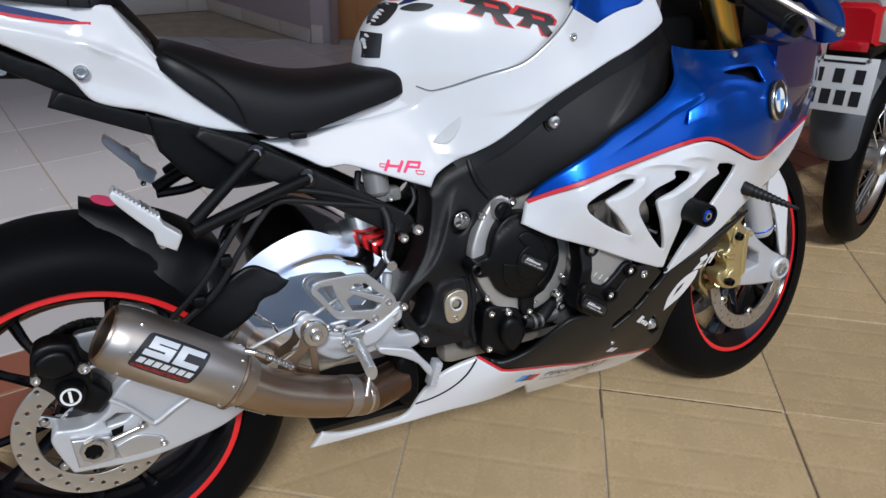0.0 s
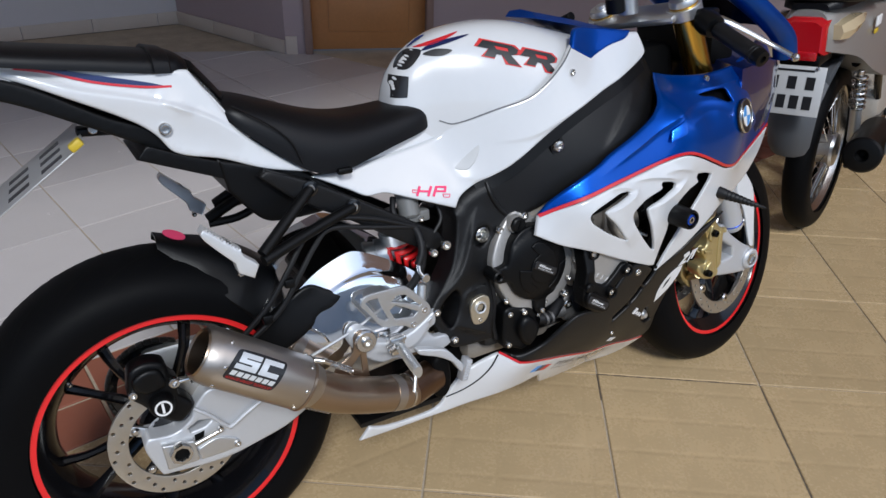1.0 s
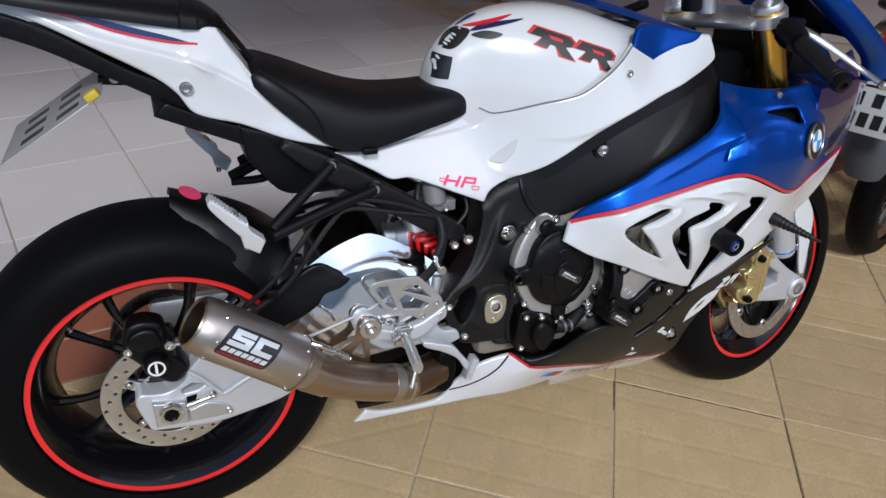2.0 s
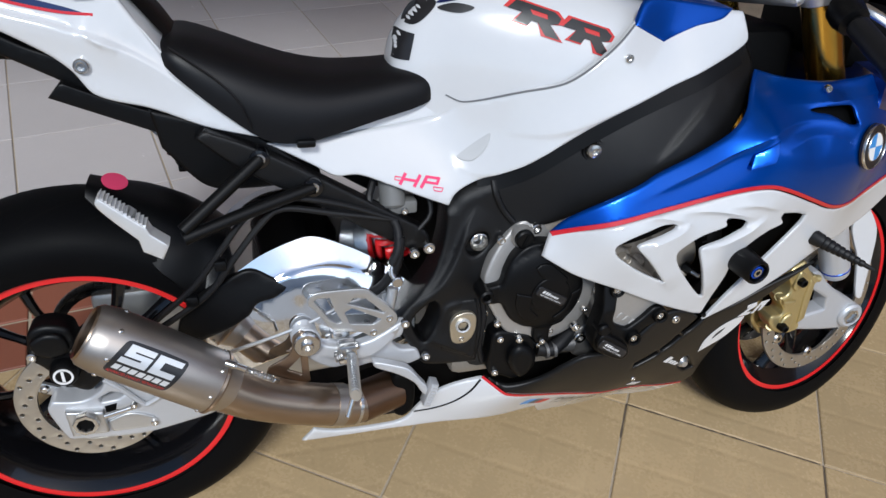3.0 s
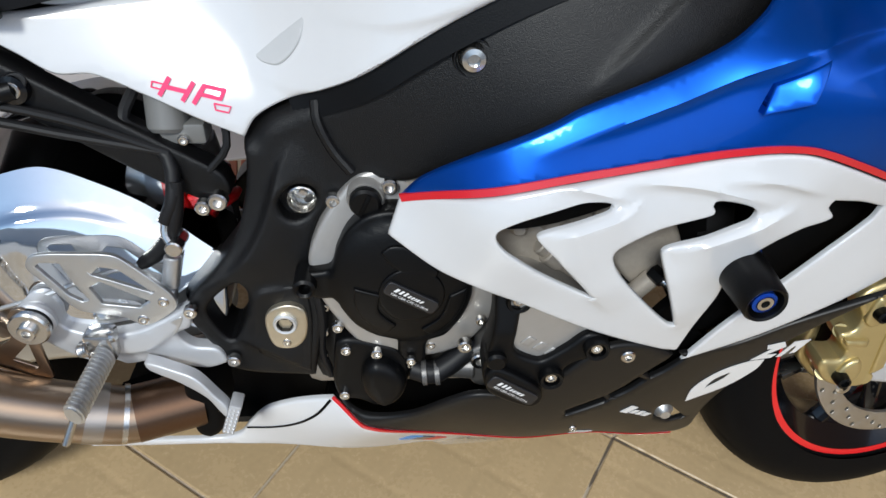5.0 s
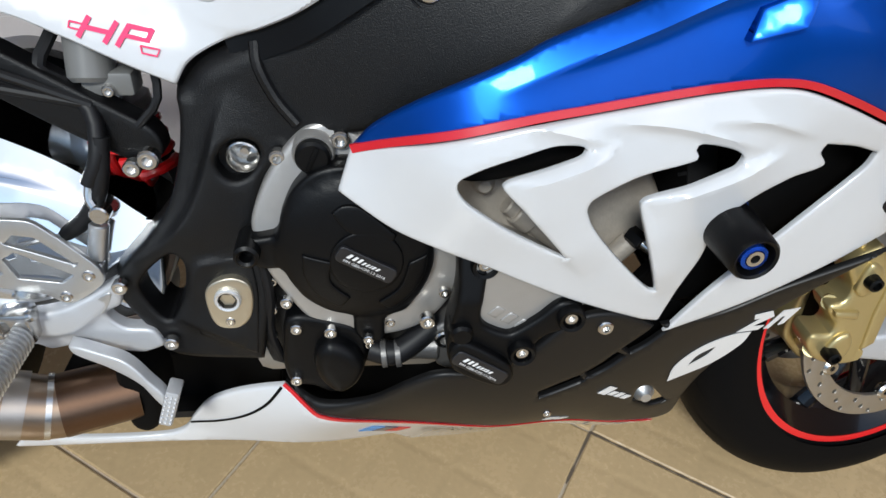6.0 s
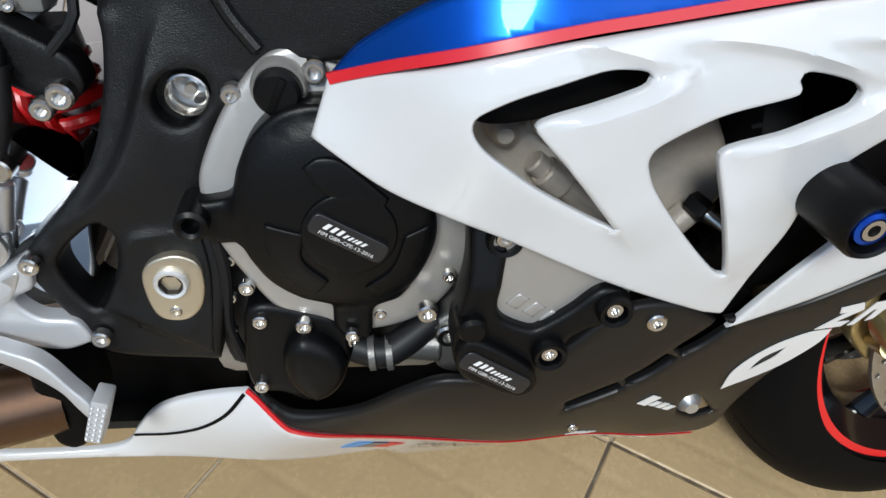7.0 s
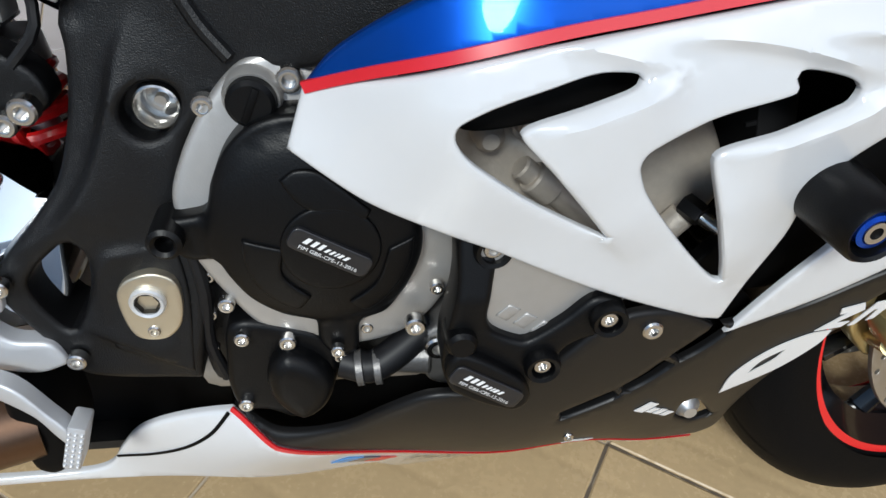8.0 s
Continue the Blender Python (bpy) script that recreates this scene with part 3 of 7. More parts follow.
# tread grooves as dark strips on the rubber: their shade painted, nothing cut
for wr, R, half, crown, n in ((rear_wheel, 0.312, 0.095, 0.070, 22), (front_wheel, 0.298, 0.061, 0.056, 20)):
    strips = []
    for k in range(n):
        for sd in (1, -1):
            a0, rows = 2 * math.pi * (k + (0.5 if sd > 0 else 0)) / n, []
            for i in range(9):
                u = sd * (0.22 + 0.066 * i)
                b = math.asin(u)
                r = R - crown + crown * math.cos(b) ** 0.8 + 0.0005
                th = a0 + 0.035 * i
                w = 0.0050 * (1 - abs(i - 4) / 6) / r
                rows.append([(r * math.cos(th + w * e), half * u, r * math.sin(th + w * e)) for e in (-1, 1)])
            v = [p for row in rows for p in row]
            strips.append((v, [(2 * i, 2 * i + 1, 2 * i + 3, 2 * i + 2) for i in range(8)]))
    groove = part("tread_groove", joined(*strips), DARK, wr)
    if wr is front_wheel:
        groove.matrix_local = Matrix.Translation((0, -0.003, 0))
for s in (-1, 1):
    d = part("brake_disc", disc_shape(0.128, 0.160, 0.005, 54), DISC, front_wheel, "drilled steel front brake disc")
    d.matrix_local = Matrix.Translation((0, s * 0.066 - 0.0025, 0))
    for k in range(6):
        a = math.pi * 2 * k / 6
        part("disc_button", lathe([(0.009, -0.006), (0.012, -0.003), (0.012, 0.003), (0.009, 0.006), (0.004, 0.006), (0.004, -0.006)], 14, Matrix.Translation((0.124 * math.cos(a), s * 0.066, 0.124 * math.sin(a)))), STEEL, front_wheel)

# -- body panels --
BLUE_EDGE = [(0.704, 0.587), (0.751, 0.608), (0.796, 0.623), (0.841, 0.634), (0.887, 0.642), (0.932, 0.650), (0.976, 0.658), (1.014, 0.664), (1.040, 0.663), (1.078, 0.650), (1.133, 0.626), (1.189, 0.603), (1.249, 0.594), (1.36, 0.603), (1.50, 0.625)]
fairing_upper = part("upper_fairing", skin([(*BLUE_EDGE[0], 1), *BLUE_EDGE[1:-1], (1.50, 0.625, 1), (1.555, 0.70), (1.54, 0.775), (1.49, 0.84, 1), (1.36, 0.82), (1.25, 0.806), (1.186, 0.801), (1.132, 0.799), (1.084, 0.802), (1.048, 0.810, 1), (1.018, 0.788), (1.0, 0.769), (0.985, 0.754), (0.962, 0.735), (0.917, 0.711), (0.851, 0.684), (0.831, 0.673), (0.766, 0.641), (0.725, 0.612)], FAIR, 0.004, 0.003, [[(1.106, 0.7645), (1.127, 0.768), (1.177, 0.769), (1.184, 0.763), (1.186, 0.753), (1.189, 0.743), (1.172, 0.744), (1.140, 0.7575), (1.118, 0.7605)]], 0.0038, None, BLUE_FOLDS, BLUE_LINES), BLUE, bike, "glossy metallic blue upper fairing")
both(fairing_upper)
V1 = [(0.786, 0.578), (0.787, 0.584), (0.792, 0.5885), (0.808, 0.597), (0.836, 0.607), (0.853, 0.6125), (0.862, 0.614), (0.871, 0.614), (0.879, 0.613), (0.882, 0.610), (0.880, 0.607), (0.874, 0.604), (0.837, 0.5915), (0.8235, 0.586), (0.820, 0.582), (0.823, 0.577), (0.842, 0.557), (0.879, 0.512, 1), (0.862, 0.520), (0.829, 0.539), (0.804, 0.557), (0.795, 0.564), (0.789, 0.571)]
V2 = [(0.889, 0.560), (0.889, 0.566), (0.892, 0.571), (0.903, 0.5775), (0.931, 0.589), (0.962, 0.597), (0.9715, 0.6005), (0.972, 0.604), (0.969, 0.609), (0.970, 0.6125), (0.975, 0.6135), (0.990, 0.611), (1.003, 0.607), (1.009, 0.602), (1.008, 0.597), (1.003, 0.5925), (0.968, 0.578), (0.938, 0.5685), (0.933, 0.564), (0.934, 0.557), (0.941, 0.538), (0.969, 0.466, 1), (0.964, 0.467), (0.950, 0.480), (0.923, 0.510), (0.897, 0.543)]
fairing_side = part("side_fairing", skin([(0.704, 0.587, 1), (0.692, 0.551, 1), (0.712, 0.540), (0.737, 0.527), (0.772, 0.514), (0.811, 0.498), (0.847, 0.481), (0.886, 0.462), (0.921, 0.446), (0.968, 0.425, 1), (0.985, 0.421, 1), (0.993, 0.474), (1.001, 0.504), (1.006, 0.536), (1.024, 0.562), (1.055, 0.580), (1.083, 0.591), (1.074, 0.604), (1.076, 0.611, 1), (1.105, 0.606), (1.131, 0.597, 1), (1.127, 0.583), (1.089, 0.542), (1.055, 0.502), (1.023, 0.457), (0.995, 0.404, 1), (1.063, 0.437), (1.122, 0.470), (1.194, 0.507), (1.278, 0.523), (1.35, 0.535), (1.44, 0.57), (1.50, 0.618, 1), *[(x, z - 0.006) for x, z in BLUE_EDGE[-2:0:-1]]], FAIR, 0.004, 0.0028, [V1, V2], 0.0055, None, WHITE_FOLDS, WHITE_LINES), WHITE, bike, "glossy pearl white side fairing with three slanted vents")
both(fairing_side)
part("facet", skin([(*p, 1) for p in FACET], lambda q: FAIR(q) - 0.0012 + wedge(FACET, 0.009, (-0.25, 1))(q), 0.010, 0.0012, (), 0.005), BLUE, fairing_upper, "raised blue facet")
# near-black sheet behind the duct mouth, its depth of shade put in as colour
part("duct_lining", skin([(1.09, 0.78), (1.20, 0.785), (1.21, 0.73), (1.16, 0.735), (1.09, 0.75)], lift(FAIR, -0.020), 0.004, 0.002), DARK, fairing_upper, "near-black backing sheet for the shade in the upper fairing duct")
part("pinstripe", ribbon(BLUE_EDGE, 0.0058, FAIR, 0.0016, 0.003), RED, bike, "red pinstripe between blue and white paint")

SIDE_LINES = [[(0.636, 0.730), (0.71, 0.738), (0.80, 0.772), (0.905, 0.812)], [(0.566, 0.680), (0.595, 0.668), (0.636, 0.672), (0.690, 0.704), (0.75, 0.742)]]
SIDE_FOLDS = reliefs(fold(SIDE_LINES[0], 0.03, 0.004, 1), fold(SIDE_LINES[1], 0.025, 0.0035, 1))
side_panel = part("tank_side_panel", skin([(0.298, 0.722, 1), (0.36, 0.688), (0.391, 0.671), (0.424, 0.670), (0.465, 0.655), (0.558, 0.618, 1), (0.570, 0.636), (0.600, 0.654), (0.634, 0.668), (0.669, 0.686), (0.734, 0.730), (0.798, 0.765), (0.867, 0.793), (0.942, 0.818), (1.012, 0.843), (1.029, 0.856), (1.022, 0.893, 1), (0.93, 0.900), (0.85, 0.905), (0.817, 0.886), (0.787, 0.862), (0.744, 0.826), (0.714, 0.807), (0.663, 0.792), (0.585, 0.769), (0.572, 0.778, 1), (0.563, 0.753), (0.534, 0.741), (0.43, 0.729), (0.363, 0.722)], SIDE, 0.004, 0.005, (), 0.007, None, SIDE_FOLDS, SIDE_LINES), WHITE, bike, "glossy pearl white tank side panel")
both(side_panel)

part("edge_seal", ribbon([(0.605, 0.646), (0.634, 0.658), (0.669, 0.676), (0.734, 0.720), (0.798, 0.755), (0.867, 0.783), (0.942, 0.808), (1.012, 0.833)], 0.026, SIDE, -0.006, 0.004), BLACK_PLASTIC, side_panel, "black rubber edge under the side panel")
part("seat_lip", skin([(0.385, 0.727), (0.43, 0.728), (0.534, 0.740), (0.563, 0.752), (0.574, 0.778), (0.562, 0.788), (0.546, 0.772), (0.50, 0.759), (0.44, 0.748), (0.385, 0.738)], lift(SIDE, -0.005), 0.004, 0.003, (), 0.006), WHITE, side_panel)

# tank: half width, crown height at stations along x
TANK = [(0.484, 0.030, 0.800), (0.492, 0.045, 0.845), (0.515, 0.058, 0.882), (0.55, 0.070, 0.910), (0.60, 0.094, 0.931), (0.66, 0.120, 0.940), (0.72, 0.139, 0.940), (0.78, 0.149, 0.931), (0.84, 0.149, 0.915), (0.90, 0.136, 0.90), (0.97, 0.11, 0.885)]


def smooth_rows(rows, n):
    r = np.array(rows, float)
    t = np.arange(len(r))
    u = np.linspace(0, len(r) - 1, n)
    i = np.clip(u.astype(int), 0, len(r) - 2)
    f = (u - i)[:, None]
    g = np.gradient(r, axis=0)
    return (2 * f**3 - 3 * f**2 + 1) * r[i] + (f**3 - 2 * f**2 + f) * g[i] + (-2 * f**3 + 3 * f**2) * r[i + 1] + (f**3 - f**2) * g[i + 1]


def body_rings(rows, zb, power=2.6, seg=40, full=True):
    rings = []
    for x, w, zc, *low in rows:
        z0 = low[0] if low else zb
        ring = []
        for k in range(seg + 1):
            a = math.pi * k / seg
            c, s = math.cos(a), math.sin(a)
            ring.append((x, math.copysign(w * abs(c) ** (2 / power), c), z0 + (zc - z0) * s ** (2 / power)))
        rings.append(ring)
    return rings


tank = part("fuel_tank", loft(body_rings(smooth_rows(TANK, 44), 0.74)), WHITE, bike, "glossy pearl white fuel tank cover")


def tank_sheet(q):
    t = smooth_rows(TANK, 200)
    w, zc = np.interp(q[:, 0], t[:, 0], t[:, 1]), np.interp(q[:, 0], t[:, 0], t[:, 2])
    u = ((q[:, 1] - 0.74) / (zc - 0.74)).clip(0, 0.999)
    return -w * (1 - u**2.6) ** (1 / 2.6)


# rider's seat: half width, crown, lower edge
SEAT = [(0.166, 0.060, 0.856, 0.845), (0.176, 0.080, 0.863, 0.835), (0.20, 0.094, 0.866, 0.812), (0.25, 0.104, 0.850, 0.768), (0.30, 0.110, 0.831, 0.733), (0.35, 0.108, 0.815, 0.727), (0.40, 0.100, 0.807, 0.735), (0.46, 0.088, 0.808, 0.748), (0.51, 0.078, 0.812, 0.758), (0.538, 0.068, 0.807, 0.766), (0.552, 0.050, 0.792, 0.776)]
seat = part("rider_seat", loft(body_rings(smooth_rows(SEAT, 40), 0, 3.2)), VINYL, bike, "black vinyl rider seat")
part("seat_seam", tube([(0.186, -0.088, 0.858), (0.215, -0.0985, 0.838), (0.245, -0.1055, 0.815), (0.268, -0.110, 0.787), (0.280, -0.111, 0.752)], 0.0016, 6), VINYL, seat, "stitched seam")
PSEAT = [(-0.24, 0.05, 0.990, 0.972), (-0.2, 0.075, 0.994, 0.968), (-0.1, 0.082, 0.977, 0.948), (0.0, 0.082, 0.963, 0.932), (0.08, 0.08, 0.951, 0.919), (0.115, 0.075, 0.946, 0.916), (0.133, 0.06, 0.936, 0.914), (0.142, 0.03, 0.926, 0.916)]
pseat = part("passenger_seat", loft(body_rings(smooth_rows(PSEAT, 30), 0, 3.0)), VINYL, bike, "black vinyl passenger seat with a grab strap")
part("grab_strap", loft([[(x, y * 1.02, z0 + (z - z0) * 1.0 + 0.003) for _, y, z in body_rings([(x, w, zc, z0)], 0, 3.0)[0]] for x, w, zc, z0 in ((0.083, 0.082, 0.951, 0.917), (0.085, 0.0835, 0.953, 0.916), (0.107, 0.080, 0.948, 0.914), (0.109, 0.078, 0.946, 0.914))]), VINYL, pseat, "black grab strap across the seat")

TAIL_LINES = [[(-0.16, 0.955), (-0.108, 0.941), (-0.025, 0.907), (0.068, 0.880), (0.149, 0.844), (0.221, 0.783)], [(0.076, 0.892), (0.10, 0.872), (0.128, 0.853)]]
TAIL_FOLDS = reliefs(fold(TAIL_LINES[0], 0.025, 0.008, -1), fold(TAIL_LINES[1], 0.02, 0.005, 1))
tail_panel = part("tail_panel", skin([(-0.26, 0.985, 1), (-0.104, 0.956), (-0.027, 0.941), (0.133, 0.918, 1), (0.159, 0.876), (0.20, 0.812), (0.249, 0.768), (0.300, 0.732, 1), (0.224, 0.750), (0.157, 0.778), (0.091, 0.799), (0.068, 0.830), (0.041, 0.853), (-0.037, 0.897), (-0.11, 0.932), (-0.27, 0.972, 1)], TAIL, 0.004, 0.005, (), 0.007, None, TAIL_FOLDS, TAIL_LINES), WHITE, bike, "pearl white tail panel with a blue and red stripe")
both(tail_panel)
part("tail_cover", loft([[(x, -w, z), (x, -w * 0.6, z + 0.012), (x, 0, z + 0.016), (x, w * 0.6, z + 0.012), (x, w, z), (x, w, z - 0.02), (x, -w, z - 0.02)] for x, w, z in ((-0.26, 0.045, 0.98), (-0.1, 0.058, 0.948), (0.13, 0.074, 0.914), (0.16, 0.076, 0.876), (0.20, 0.08, 0.815))]), WHITE, bike)
part("seat_hump", loft([[(x, -w, z), (x, -w * 0.7, z + 0.014), (x, w * 0.7, z + 0.014), (x, w, z)] for x, w, z in ((0.12, 0.05, 0.925), (0.145, 0.055, 0.913), (0.175, 0.052, 0.872), (0.19, 0.04, 0.85))]), BLACK_PLASTIC, bike, "black plastic stop behind the rider's seat")
undertail = part("undertail", skin([(-0.28, 0.972, 1), (-0.111, 0.932), (0.012, 0.862), (0.066, 0.836), (0.092, 0.800, 1), (0.088, 0.792, 1), (0.018, 0.832), (-0.022, 0.854), (-0.117, 0.903), (-0.28, 0.955, 1)], flat(-0.070), 0.14, 0.004), BLACK_PLASTIC, bike, "black plastic undertail")
part("undertail_flap", skin([(0.034, 0.797, 1), (0.052, 0.816, 1), (0.095, 0.796, 1), (0.168, 0.768, 1), (0.164, 0.741, 1)], flat(-0.085), 0.17, 0.002), BLACK_PLASTIC, undertail)
part("battery_box", skin([(0.150, 0.777, 1), (0.284, 0.738, 1), (0.372, 0.667, 1), (0.309, 0.655), (0.229, 0.656), (0.203, 0.668), (0.159, 0.722, 1)], flat(-0.088), 0.176, 0.006), BLACK_PLASTIC, undertail)

# -- frame --
FRAME_LINES = [[(0.86, 0.685), (0.892, 0.718), (0.925, 0.75), (0.97, 0.79)], [(0.606, 0.616), (0.590, 0.590), (0.579, 0.558), (0.567, 0.528), (0.556, 0.507), (0.539, 0.485), (0.520, 0.469), (0.498, 0.453)], [(0.523, 0.396), (0.56, 0.377), (0.604, 0.353)], [(0.546, 0.395), (0.551, 0.44), (0.560, 0.452), (0.598, 0.452)]]
PANEL_EDGE = spline([(0.556, 0.600), (0.570, 0.636), (0.600, 0.654), (0.634, 0.668), (0.669, 0.686), (0.734, 0.730), (0.798, 0.765), (0.867, 0.793), (0.942, 0.818), (1.012, 0.843), (1.08, 0.87)], 0.004, closed=False)


def beam_round(q):
    """The beam's upper edge rounds inward, under the tank side panel."""
    t = np.gradient(PANEL_EDGE, axis=0)
    n = np.c_[-t[:, 1], t[:, 0]] / np.linalg.norm(t, axis=1)[:, None]
    d = q[:, None] - PANEL_EDGE[None]
    k = (d**2).sum(-1).argmin(1)
    s = (d[np.arange(len(q)), k] * n[k]).sum(-1)
    return 0.024 * ((s + 0.020) / 0.020).clip(0, 1.4) ** 2 * ((q[:, 1] - 0.605) / 0.03).clip(0, 1)


FRAME_FOLDS = reliefs(beam_round, *[fold(g, w, h, s) for g, w, h, s in zip(FRAME_LINES, (0.04, 0.035, 0.03, 0.03), (0.006, 0.010, 0.006, 0.004), (-1, 1, 1, -1))])
frame_beam = part("main_frame", skin([(1.018, 0.870), (1.045, 0.840), (1.051, 0.812), (1.036, 0.775), (0.999, 0.736), (0.955, 0.706), (0.906, 0.686), (0.857, 0.662), (0.807, 0.637), (0.713, 0.588), (0.668, 0.582), (0.642, 0.556), (0.622, 0.535), (0.611, 0.490), (0.615, 0.448), (0.617, 0.411), (0.606, 0.341, 1), (0.520, 0.346), (0.500, 0.375), (0.475, 0.425), (0.479, 0.441), (0.512, 0.478), (0.534, 0.507), (0.549, 0.550), (0.556, 0.59), (0.556, 0.625), (0.58, 0.665), (0.665, 0.70), (0.731, 0.738), (0.80, 0.775), (0.864, 0.805), (0.94, 0.84)], FRAME, 0.05, 0.0055, [[(0.499, 0.434), (0.526, 0.461), (0.535, 0.463), (0.542, 0.451), (0.537, 0.420), (0.521, 0.389), (0.513, 0.391), (0.499, 0.418)], [(0.584, 0.552), (0.588, 0.563), (0.597, 0.571), (0.610, 0.573), (0.620, 0.568), (0.622, 0.556), (0.612, 0.541), (0.600, 0.535), (0.589, 0.540)]], 0.007, None, FRAME_FOLDS, FRAME_LINES), BLACK_FRAME, bike, "black textured aluminium frame beam")
both(frame_beam)
bead = np.array([(0.627, 0.655), (0.629, 0.637), (0.641, 0.611), (0.658, 0.590)])
part("weld_bead", tube([(x, y, z) for (x, z), y in zip(bead, FRAME(bead) + beam_round(bead))], 0.0055, 10), BLACK_FRAME, frame_beam, "black painted weld bead")

# -- more helpers --
def axis_pose(p, d, spin=0.0):
    """A pose that lays the y axis along d, from p."""
    d = Vector(d).normalized()
    return Matrix.Translation(p) @ Vector((0, 1, 0)).rotation_difference(d).to_matrix().to_4x4() @ Matrix.Rotation(spin, 4, "Y")


def moved(shape, m):
    return [tuple(m @ Vector(v)) for v in shape[0]], shape[1]


def rod(a, b, r, seg=16, bevel=0.0015):
    a, b = Vector(a), Vector(b)
    n = (b - a).length
    return lathe([(0.0001, 0), (r - bevel, 0), (r, bevel), (r, n - bevel), (r - bevel, n), (0.0001, n)], seg, axis_pose(a, b - a), closed=False)


def coil(a, b, r, wire, turns, seg=6):
    a, b = Vector(a), Vector(b)
    m, n = axis_pose(a, b - a), (b - a).length
    pts = [m @ Vector((r * math.cos(2 * math.pi * i / 12), n * i / (12 * turns), r * math.sin(2 * math.pi * i / 12))) for i in range(int(12 * turns) + 1)]
    return tube(pts, wire, seg, smooth=False)


def words(body, size, x, z, angle, sheet, lift=0.0012, shear=0.0, width=None):
    """Letters of the built-in font, laid on a sheet."""
    cu = bpy.data.curves.new("letters", "FONT")
    cu.body, cu.size, cu.shear, cu.resolution_u = body, size, shear, 2
    ob = bpy.data.objects.new("letters", cu)
    scene.collection.objects.link(ob)
    me = bpy.data.meshes.new_from_object(ob.evaluated_get(bpy.context.evaluated_depsgraph_get()))
    P = np.array([v.co[:2] for v in me.vertices])
    faces = [tuple(p.vertices) for p in me.polygons]
    bpy.data.objects.remove(ob)
    bpy.data.meshes.remove(me)
    if width:
        P[:, 0] *= width / (P[:, 0].max() - P[:, 0].min())
    c, s = math.cos(radians(angle)), math.sin(radians(angle))
    q = np.c_[x + c * P[:, 0] - s * P[:, 1], z + s * P[:, 0] + c * P[:, 1]]
    y = sheet(q) - lift
    return [(a[0], b, a[1]) for a, b in zip(q, y)], faces


def bar(x, z, length, height, angle, slant=0.0):
    """A slanted bar's outline in x, z."""
    c, s = math.cos(radians(angle)), math.sin(radians(angle))
    pts = [(0, 0), (length, 0), (length + slant, height), (slant, height)]
    return [(x + c * a - s * b, z + s * a + c * b, 1) for a, b in pts]


def decal(outline, sheet, lift=0.0012, thick=0.0008, step=0.008):
    return skin(outline, lambda q: sheet(q) - lift, thick, 0.0, (), step)


# -- engine --
engine = part("engine", box((0.60, -0.135, 0.30), (0.98, 0.14, 0.55), 0.02), ENGINE_DARK, bike, "cast aluminium engine")
part("cylinder_head", box((0.72, -0.15, 0.48), (0.99, 0.15, 0.74), 0.02, Matrix.Translation((0.85, 0, 0.6)) @ rot_y(28) @ Matrix.Translation((-0.85, 0, -0.6))), CAST, engine)
part("sump", box((0.58, -0.10, 0.26), (0.80, 0.10, 0.34), 0.02), CAST, engine)
for k in range(7):
    part("fin", box((0.745 + 0.03 * k, -0.158, 0.40), (0.753 + 0.03 * k, -0.12, 0.66), 0.002), CAST, engine)
clutch_cover = part("clutch_cover", skin([(0.611, 0.500), (0.620, 0.529), (0.635, 0.556), (0.652, 0.578), (0.668, 0.591), (0.690, 0.596), (0.703, 0.589), (0.735, 0.565), (0.768, 0.54), (0.796, 0.505), (0.806, 0.465), (0.795, 0.42), (0.768, 0.386), (0.73, 0.372), (0.70, 0.378), (0.66, 0.392), (0.636, 0.425), (0.618, 0.462)], lambda q: -0.166 + 0.15 * (q[:, 1] - 0.47).clip(0), 0.05, 0.005), CASE, bike, "grey cast clutch cover")
filler = part("oil_filler_cap", lathe([(0.0001, -0.008), (0.0125, -0.008), (0.0152, -0.0055), (0.0152, 0.02), (0.0001, 0.02)], 32, Matrix.Translation((0.671, -0.162, 0.570))), BLACK_PLASTIC, clutch_cover, "black slotted oil filler cap")
part("filler_boss", lathe([(0.0155, -0.003), (0.0170, -0.0035), (0.0185, 0.0), (0.0185, 0.02), (0.0155, 0.02)], 32, Matrix.Translation((0.671, -0.158, 0.570))), CASE, clutch_cover)
# dark bar on the cap stands for the shade in its slot
part("slot", box((-0.0022, -0.0095, -0.0115), (0.0022, -0.0075, 0.0115), 0.0006, Matrix.Translation((0.671, -0.162, 0.570)) @ rot_y(24)), DARK, filler)


def dome(cx, cz, r, h):
    return lambda q: -h * (1 - ((q[:, 0] - cx) ** 2 + (q[:, 1] - cz) ** 2) / r**2).clip(0, 1) ** 0.6


GBS = lambda q: np.full(len(q), -0.176) + dome(0.708, 0.482, 0.076, 0.015)(q)
guard = part("clutch_guard", skin([(0.600, 0.485), (0.608, 0.494), (0.621, 0.496), (0.634, 0.500), (0.641, 0.521), (0.653, 0.544), (0.673, 0.561), (0.70, 0.566), (0.73, 0.557), (0.757, 0.531), (0.772, 0.497), (0.775, 0.468), (0.764, 0.434), (0.750, 0.411), (0.731, 0.401), (0.727, 0.374), (0.712, 0.369), (0.700, 0.384), (0.697, 0.406), (0.676, 0.414), (0.655, 0.430), (0.643, 0.450), (0.637, 0.461), (0.62, 0.462), (0.611, 0.467), (0.602, 0.473)], flat(-0.176), 0.03, 0.005, (), 0.005, None, dome(0.708, 0.482, 0.076, 0.015)), BLACK_PLASTIC, bike, "black moulded clutch cover guard")
